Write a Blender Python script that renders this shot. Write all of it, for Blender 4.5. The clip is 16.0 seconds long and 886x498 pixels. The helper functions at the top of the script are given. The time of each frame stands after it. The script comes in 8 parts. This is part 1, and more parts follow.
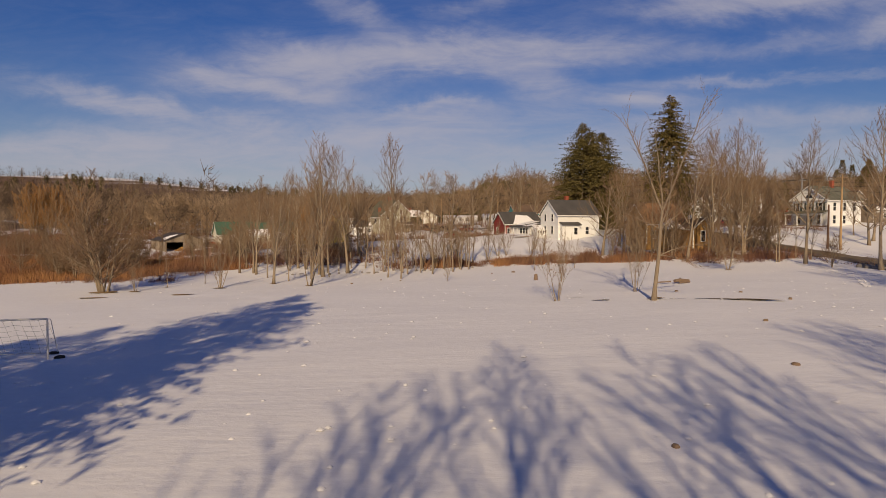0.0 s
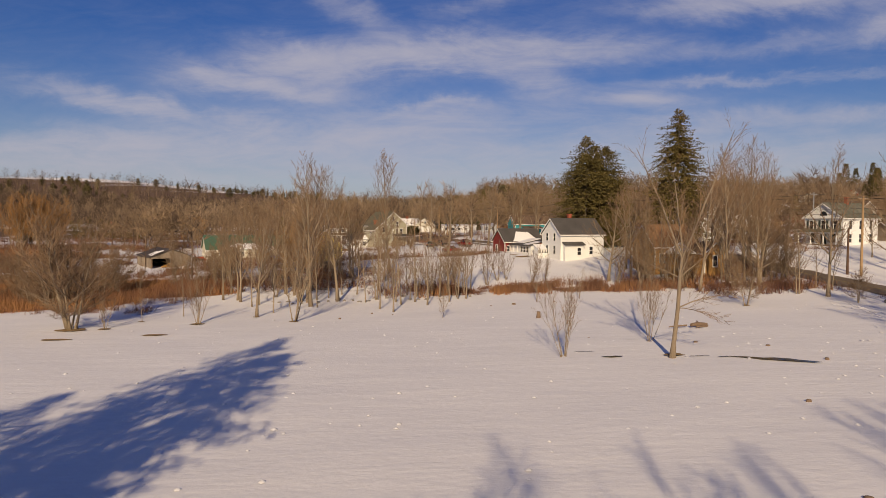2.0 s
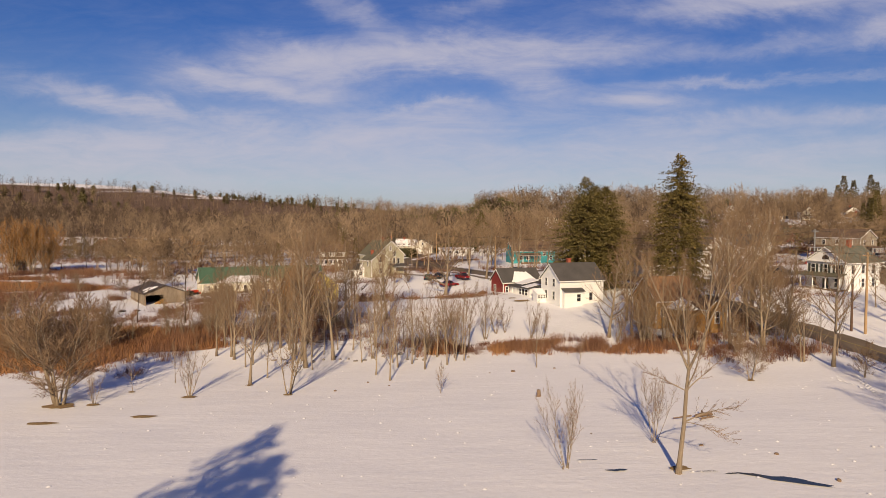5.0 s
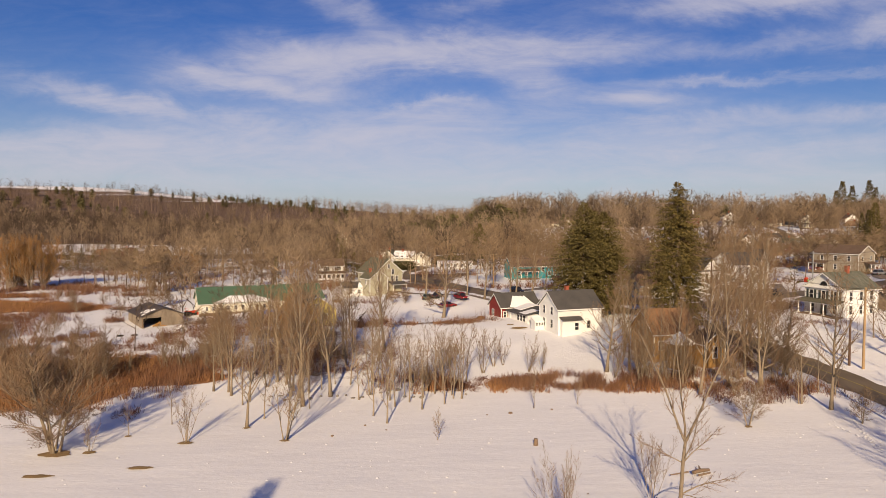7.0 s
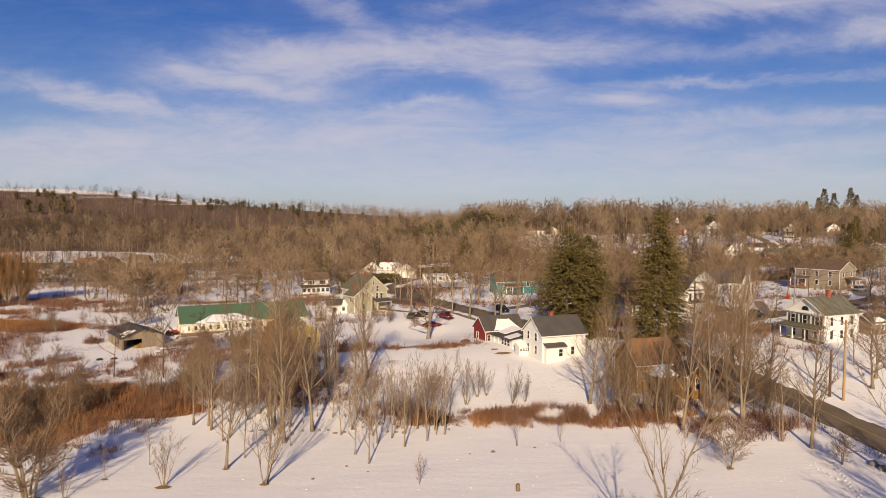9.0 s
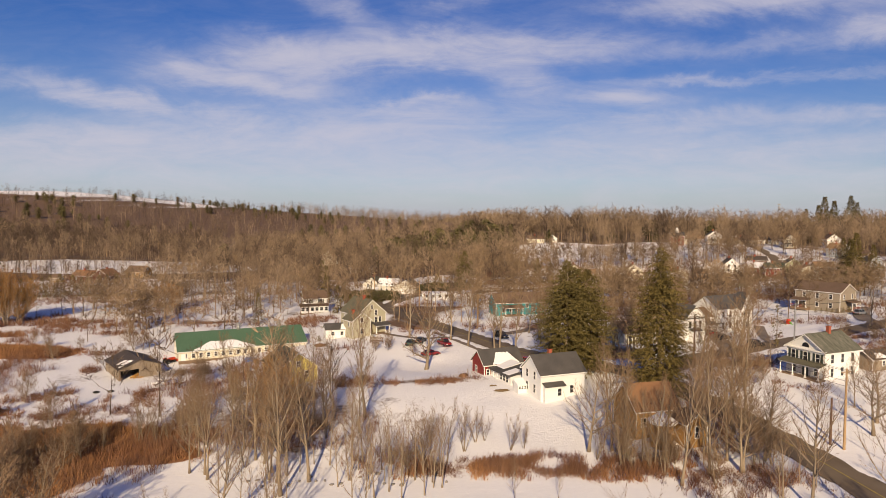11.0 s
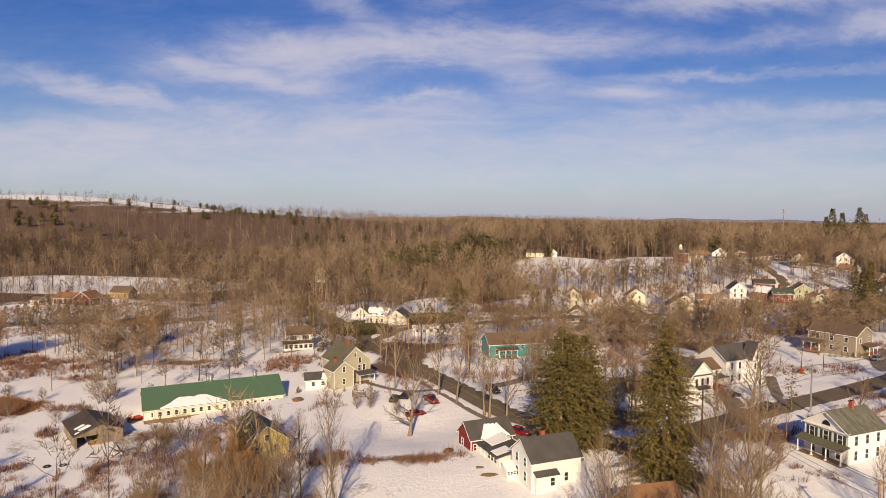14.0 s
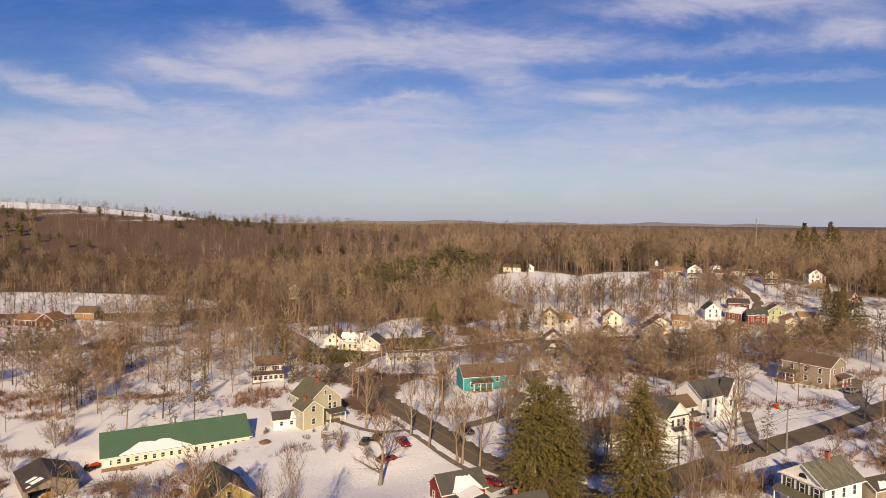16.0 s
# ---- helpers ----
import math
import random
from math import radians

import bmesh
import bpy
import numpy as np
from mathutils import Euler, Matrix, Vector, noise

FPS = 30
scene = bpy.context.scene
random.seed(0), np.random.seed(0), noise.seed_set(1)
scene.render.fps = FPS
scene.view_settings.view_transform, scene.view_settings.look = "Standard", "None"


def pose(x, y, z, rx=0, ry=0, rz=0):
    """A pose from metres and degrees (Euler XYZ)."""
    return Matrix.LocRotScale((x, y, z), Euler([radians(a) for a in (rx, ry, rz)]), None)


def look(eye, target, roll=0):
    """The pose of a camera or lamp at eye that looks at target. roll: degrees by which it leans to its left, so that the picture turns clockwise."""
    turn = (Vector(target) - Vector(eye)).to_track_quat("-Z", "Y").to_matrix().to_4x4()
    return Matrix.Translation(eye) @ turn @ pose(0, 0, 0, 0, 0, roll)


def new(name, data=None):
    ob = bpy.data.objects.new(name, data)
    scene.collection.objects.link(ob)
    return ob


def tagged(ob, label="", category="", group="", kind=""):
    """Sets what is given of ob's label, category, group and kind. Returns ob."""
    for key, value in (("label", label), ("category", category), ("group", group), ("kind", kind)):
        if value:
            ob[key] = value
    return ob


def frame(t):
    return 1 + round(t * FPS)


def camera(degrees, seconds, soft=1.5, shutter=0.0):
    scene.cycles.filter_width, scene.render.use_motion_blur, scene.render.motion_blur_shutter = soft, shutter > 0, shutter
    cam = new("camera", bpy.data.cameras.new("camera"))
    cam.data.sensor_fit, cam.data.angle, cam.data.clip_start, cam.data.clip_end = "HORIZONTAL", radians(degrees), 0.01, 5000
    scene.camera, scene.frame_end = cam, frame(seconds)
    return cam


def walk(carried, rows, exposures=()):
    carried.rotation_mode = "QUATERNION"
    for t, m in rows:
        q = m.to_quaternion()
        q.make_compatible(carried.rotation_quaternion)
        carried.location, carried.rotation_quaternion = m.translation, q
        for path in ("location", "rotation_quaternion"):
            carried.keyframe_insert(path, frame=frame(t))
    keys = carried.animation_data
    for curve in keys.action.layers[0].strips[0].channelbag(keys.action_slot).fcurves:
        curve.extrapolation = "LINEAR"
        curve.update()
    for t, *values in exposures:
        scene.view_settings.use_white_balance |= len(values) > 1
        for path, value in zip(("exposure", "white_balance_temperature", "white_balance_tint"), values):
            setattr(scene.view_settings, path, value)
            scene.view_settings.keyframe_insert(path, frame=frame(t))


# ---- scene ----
cam = camera(69.9, 16.0, 0.65)
PATH = [
    (0, (0.232, -9.061, 7.738), (0.16, -7.064, 7.657), 0.2),
    (0.5, (0.364, -7.815, 8.615), (0.293, -5.818, 8.533), 0.2),
    (1, (0.496, -6.28, 9.507), (0.424, -4.283, 9.425), 0.2),
    (1.5, (0.484, -4.747, 10.446), (0.414, -2.75, 10.364), 0.2),
    (2, (0.502, -2.842, 11.553), (0.432, -0.845, 11.47), 0.2),
    (2.5, (0.494, -1.373, 12.891), (0.425, 0.625, 12.811), 0.2),
    (3, (0.464, -0.944, 14.292), (0.395, 1.054, 14.213), 0.2),
    (3.5, (0.46, -0.945, 15.746), (0.392, 1.053, 15.666), 0.2),
    (4, (0.334, -0.992, 17.125), (0.27, 1.006, 17.045), 0.3),
    (6.5, (0.355, -0.314, 23.942), (0.296, 1.683, 23.858), 0.2),
    (7, (0.562, -0.329, 25.32), (0.503, 1.668, 25.235), 0.2),
    (7.5, (0.84, -0.169, 26.623), (0.786, 1.829, 26.538), 0.2),
    (8, (0.991, 0.1, 27.849), (0.949, 2.097, 27.764), 0.2),
    (8.5, (1.039, 0.227, 29.012), (1.014, 2.225, 28.927), 0.3),
    (9, (1.085, 0.48, 30.123), (1.067, 2.478, 30.038), 0.3),
    (11.5, (1.569, 2.573, 39.521), (1.55, 4.571, 39.425), 0.4),
    (12, (2.118, 4.468, 41.409), (2.086, 6.466, 41.309), 0.4),
    (12.5, (2.483, 6.704, 43.404), (2.456, 8.702, 43.302), 0.5),
    (13, (3.25, 9.184, 45.512), (3.224, 11.181, 45.409), 0.4),
    (13.5, (4.091, 11.711, 47.535), (4.066, 13.708, 47.431), 0.4),
    (14, (4.747, 14.233, 49.568), (4.723, 16.23, 49.463), 0.4),
    (14.5, (5.443, 16.396, 51.705), (5.423, 18.393, 51.602), 0.5),
    (15, (5.94, 17.772, 53.714), (5.932, 19.77, 53.612), 0.5),
    (15.5, (5.964, 18.096, 55.681), (5.983, 20.094, 55.583), 0.5),
    (16, (6.069, 18.473, 57.573), (6.113, 20.47, 57.477), 0.5),
]
EXPOSURE = [(0.0, -0.64, 6380, 15), (3.5, -0.36, 6380, 15), (8.0, -0.15, 6380, 15), (12.0, -0.12, 6380, 15), (16.0, -0.06, 6380, 15)]
walk(cam, [(t, look(eye, aim, roll)) for t, eye, aim, roll in PATH], EXPOSURE)

# ---- light ----
world = bpy.data.worlds.new("winter_sky")
scene.world = world
world.use_nodes = True
SUN_EL, SUN_AZ = 25.0, 183.0   # degrees up; heading clockwise from +y
wn, wl = world.node_tree.nodes, world.node_tree.links
wn.clear()


def wmath(op, a, b=None, c=None):
    n = wn.new("ShaderNodeMath")
    n.operation = op
    for i, v in enumerate((a, b, c)):
        if v is None:
            continue
        if isinstance(v, (int, float)):
            n.inputs[i].default_value = v
        else:
            wl.new(v, n.inputs[i])
    return n.outputs[0]


sky = wn.new("ShaderNodeTexSky")
sky.sky_type = "NISHITA"
sky.sun_disc = False
sky.sun_elevation = radians(SUN_EL)
sky.sun_rotation = radians(SUN_AZ)
sky.altitude, sky.air_density, sky.dust_density, sky.ozone_density = 300, 1.0, 0.6, 2.2

# high thin cloud: streaks laid out over the slope (across, up) of each line of sight
tc = wn.new("ShaderNodeTexCoord")
sep = wn.new("ShaderNodeSeparateXYZ")
wl.new(tc.outputs["Generated"], sep.inputs[0])
away = wmath("MAXIMUM", wmath("ABSOLUTE", sep.outputs[1]), 0.05)
cu = wmath("DIVIDE", sep.outputs[0], away)
cv = wmath("DIVIDE", sep.outputs[2], away)
com = wn.new("ShaderNodeCombineXYZ")
wl.new(cu, com.inputs[0])
wl.new(cv, com.inputs[1])


def cloud_noise(sx, sy, scale, detail, rough, dist, off):
    mp = wn.new("ShaderNodeMapping")
    mp.inputs["Location"].default_value = off
    mp.inputs["Rotation"].default_value = (0, 0, 0.12)
    mp.inputs["Scale"].default_value = (sx, sy, 1)
    wl.new(com.outputs[0], mp.inputs[0])
    nz = wn.new("ShaderNodeTexNoise")
    nz.inputs["Scale"].default_value = scale
    nz.inputs["Detail"].default_value = detail
    nz.inputs["Roughness"].default_value = rough
    nz.inputs["Distortion"].default_value = dist
    wl.new(mp.outputs[0], nz.inputs["Vector"])
    return nz.outputs[0]


def cloud_blob(u, v, ru, rv, tilt, gain):
    """A soft bank of cloud round the slope (u, v)."""
    c, s = math.cos(tilt), math.sin(tilt)
    du, dv = wmath("SUBTRACT", cu, u), wmath("SUBTRACT", cv, v)
    a = wmath("DIVIDE", wmath("ADD", wmath("MULTIPLY", du, c), wmath("MULTIPLY", dv, s)), ru)
    b = wmath("DIVIDE", wmath("SUBTRACT", wmath("MULTIPLY", dv, c), wmath("MULTIPLY", du, s)), rv)
    d = wmath("ADD", wmath("MULTIPLY", a, a), wmath("MULTIPLY", b, b))
    return wmath("MULTIPLY", wmath("POWER", 2.718, wmath("MULTIPLY", d, -1.0)), gain)


CLOUDS_HIGH = [(-0.24, 0.255, 0.15, 0.032, 0.06, 1.0), (-0.05, 0.262, 0.17, 0.026, 0.04, 0.85), (0.17, 0.268, 0.13, 0.022, 0.05, 0.7), (-0.28, 0.205, 0.13, 0.020, -0.10, 0.55), (-0.36, 0.228, 0.09, 0.014, -0.32, 0.55),
               (0.12, 0.222, 0.045, 0.026, -0.35, 0.7), (0.47, 0.338, 0.20, 0.020, 0.02, 1.0), (0.44, 0.272, 0.14, 0.012, 0.08, 0.3), (0.66, 0.292, 0.06, 0.022, 0.15, 1.0), (0.46, 0.222, 0.26, 0.007, 0.04, 0.35),
               (-0.16, 0.325, 0.07, 0.020, -0.6, 0.35), (0.02, 0.335, 0.09, 0.014, 0.2, 0.3)]
CLOUDS_LOW = [(-0.55, 0.193, 0.15, 0.015, -0.16, 0.75), (-0.47, 0.172, 0.10, 0.012, -0.2, 0.45), (-0.50, 0.125, 0.30, 0.030, 0.05, 0.95), (-0.10, 0.145, 0.22, 0.028, 0.10, 0.6), (-0.06, 0.178, 0.10, 0.010, 0.10, 0.55),
              (0.26, 0.190, 0.08, 0.012, 0.02, 0.7), (0.32, 0.155, 0.16, 0.016, 0.06, 0.55), (0.62, 0.165, 0.16, 0.016, 0.08, 0.5), (0.30, 0.115, 0.50, 0.022, 0.02, 0.55), (0.0, 0.075, 1.4, 0.035, 0.0, 0.45)]


def centred(noise, size):
    return wmath("MULTIPLY", wmath("SUBTRACT", noise, 0.5), size)


# the banks' edges are drawn out into ragged fibres
swirl_u = cloud_noise(5.0, 12.0, 1.0, 5.0, 0.6, 0.5, (4.0, 2.0, 1.0))
swirl_v = cloud_noise(6.0, 10.0, 1.0, 6.0, 0.62, 0.5, (9.0, 7.0, 3.0))
cu = wmath("ADD", cu, centred(swirl_u, 0.17))
cv_true = cv
cv = wmath("ADD", cv, centred(swirl_v, 0.085))
bank = None
for row in CLOUDS_HIGH + CLOUDS_LOW:
    b = cloud_blob(*row)
    bank = b if bank is None else wmath("ADD", bank, b)
wisp = cloud_noise(2.4, 10.0, 1.5, 9.0, 0.66, 0.9, (0.3, 0.1, 0.0))
fine = cloud_noise(4.2, 15.0, 2.2, 8.0, 0.64, 1.2, (1.3, 4.1, 2.0))
tex = wmath("ADD", wmath("MULTIPLY", wisp, 0.9), wmath("MULTIPLY", fine, 0.6))
raw = wmath("MULTIPLY", wmath("ADD", bank, 0.06), wmath("POWER", wmath("MULTIPLY", tex, 1.35), 2.4))
cover_mask = wmath("SUBTRACT", 0.88, wmath("MULTIPLY", wmath("POWER", 2.718, wmath("MULTIPLY", raw, -1.35)), 0.88))
cv = cv_true
haze = wmath("POWER", 2.718, wmath("MULTIPLY", wmath("MAXIMUM", cv, 0.0), -7.0))
cloud_col = wn.new("ShaderNodeRGB")
cloud_col.outputs[0].default_value = (10.6, 10.2, 11.0, 1)
haze_col = wn.new("ShaderNodeRGB")
haze_col.outputs[0].default_value = (6.9, 7.3, 9.9, 1)
mixh = wn.new("ShaderNodeMixRGB")
wl.new(wmath("MULTIPLY", haze, 0.72), mixh.inputs[0])
hs = wn.new("ShaderNodeHueSaturation")
hs.inputs["Saturation"].default_value = 1.6
hs.inputs["Value"].default_value = 1.34
hs.inputs["Hue"].default_value = 0.522
wl.new(sky.outputs[0], hs.inputs["Color"])
wl.new(hs.outputs[0], mixh.inputs[1])
wl.new(haze_col.outputs[0], mixh.inputs[2])
mixc = wn.new("ShaderNodeMixRGB")
wl.new(cover_mask, mixc.inputs[0])
wl.new(mixh.outputs[0], mixc.inputs[1])
wl.new(cloud_col.outputs[0], mixc.inputs[2])
bg = wn.new("ShaderNodeBackground")
bg.inputs[1].default_value = 0.062
wl.new(mixc.outputs[0], bg.inputs[0])
wo = wn.new("ShaderNodeOutputWorld")
wl.new(bg.outputs[0], wo.inputs[0])

sun_data = bpy.data.lights.new("sun", "SUN")
sun_data.energy, sun_data.angle, sun_data.color = 6.1, radians(0.6), (1.0, 0.785, 0.475)
sun = new("sun", sun_data)
az, el = radians(SUN_AZ), radians(SUN_EL)
sun.matrix_world = look((math.sin(az) * math.cos(el) * 100, math.cos(az) * math.cos(el) * 100, math.sin(el) * 100), (0, 0, 0))

# ---- materials ----


def mat(name, c1, c2=None, rough=0.8, scale=3.0, fine=40.0, bump=0.2, metal=0.0, spec=0.3, stretch=(1, 1, 1), attr=None, c3=None, island=0.0):
    """Two colours mixed by coarse and fine noise, with relief. attr: a per-point attribute that shifts the mix."""
    m = bpy.data.materials.new(name)
    m.use_nodes = True
    n, l = m.node_tree.nodes, m.node_tree.links
    b = n["Principled BSDF"]
    b.inputs["Roughness"].default_value = rough
    b.inputs["Metallic"].default_value = metal
    b.inputs["Specular IOR Level"].default_value = spec
    c2 = c2 or tuple(v * 0.75 for v in c1)
    co = n.new("ShaderNodeTexCoord")
    mp = n.new("ShaderNodeMapping")
    mp.inputs["Scale"].default_value = stretch
    l.new(co.outputs["Object"], mp.inputs[0])
    n1 = n.new("ShaderNodeTexNoise")
    n1.inputs["Scale"].default_value, n1.inputs["Detail"].default_value = 1.0 / scale, 5
    n2 = n.new("ShaderNodeTexNoise")
    n2.inputs["Scale"].default_value, n2.inputs["Detail"].default_value = fine, 3
    l.new(mp.outputs[0], n1.inputs["Vector"])
    l.new(mp.outputs[0], n2.inputs["Vector"])
    add = n.new("ShaderNodeMath")
    add.operation = "MULTIPLY_ADD"
    l.new(n2.outputs[0], add.inputs[0])
    add.inputs[1].default_value = 0.5
    l.new(n1.outputs[0], add.inputs[2])
    ramp = n.new("ShaderNodeMapRange")
    ramp.inputs["From Min"].default_value, ramp.inputs["From Max"].default_value = 0.45, 1.05
    src = add.outputs[0]
    if island:
        gi = n.new("ShaderNodeNewGeometry")
        ad = n.new("ShaderNodeMath")
        ad.operation = "MULTIPLY_ADD"
        l.new(gi.outputs["Random Per Island"], ad.inputs[0])
        ad.inputs[1].default_value = island
        l.new(src, ad.inputs[2])
        src = ad.outputs[0]
        ramp.inputs["From Max"].default_value = 1.05 + island
    if attr:
        at = n.new("ShaderNodeAttribute")
        at.attribute_name = attr
        ad = n.new("ShaderNodeMath")
        ad.operation = "MULTIPLY_ADD"
        l.new(at.outputs["Fac"], ad.inputs[0])
        ad.inputs[1].default_value = 0.9
        l.new(src, ad.inputs[2])
        src = ad.outputs[0]
        ramp.inputs["From Min"].default_value, ramp.inputs["From Max"].default_value = 0.55, 1.75
    l.new(src, ramp.inputs[0])
    mix = n.new("ShaderNodeMixRGB")
    mix.inputs[1].default_value, mix.inputs[2].default_value = (*c1, 1), (*c2, 1)
    l.new(ramp.outputs[0], mix.inputs[0])
    out = mix.outputs[0]
    if c3:
        oi = n.new("ShaderNodeObjectInfo")
        mx = n.new("ShaderNodeMixRGB")
        mr = n.new("ShaderNodeMath")
        mr.operation = "MULTIPLY"
        mr.inputs[1].default_value = 0.55
        l.new(oi.outputs["Random"], mr.inputs[0])
        l.new(mr.outputs[0], mx.inputs[0])
        l.new(out, mx.inputs[1])
        mx.inputs[2].default_value = (*c3, 1)
        out = mx.outputs[0]
    l.new(out, b.inputs["Base Color"])
    if bump:
        bp = n.new("ShaderNodeBump")
        bp.inputs["Strength"].default_value, bp.inputs["Distance"].default_value = bump, 0.05
        l.new(add.outputs[0], bp.inputs["Height"])
        l.new(bp.outputs[0], b.inputs["Normal"])
    return m


def boards(name, c1, c2, pitch=0.12, vertical=False, rough=0.7, dark=0.55):
    """Painted or weathered boarding, with the shadow gap of each board as relief."""
    m = mat(name, c1, c2, rough=rough, scale=2.0, fine=12.0, bump=0.0, stretch=(1, 1, 0.25) if vertical else (0.4, 0.4, 2))
    n, l = m.node_tree.nodes, m.node_tree.links
    b = n["Principled BSDF"]
    co = n.new("ShaderNodeTexCoord")
    wv = n.new("ShaderNodeSeparateXYZ")
    l.new(co.outputs["Object"], wv.inputs[0])
    v = wv.outputs[2]
    if vertical:
        sm = n.new("ShaderNodeMath")
        sm.operation = "ADD"
        l.new(wv.outputs[0], sm.inputs[0])
        l.new(wv.outputs[1], sm.inputs[1])
        v = sm.outputs[0]
    fr = n.new("ShaderNodeMath")
    fr.operation = "DIVIDE"
    fr.inputs[1].default_value = pitch
    l.new(v, fr.inputs[0])
    f2 = n.new("ShaderNodeMath")
    f2.operation = "FRACT"
    l.new(fr.outputs[0], f2.inputs[0])
    bp = n.new("ShaderNodeBump")
    bp.inputs["Strength"].default_value, bp.inputs["Distance"].default_value = dark, 0.03
    l.new(f2.outputs[0], bp.inputs["Height"])
    l.new(bp.outputs[0], b.inputs["Normal"])
    return m


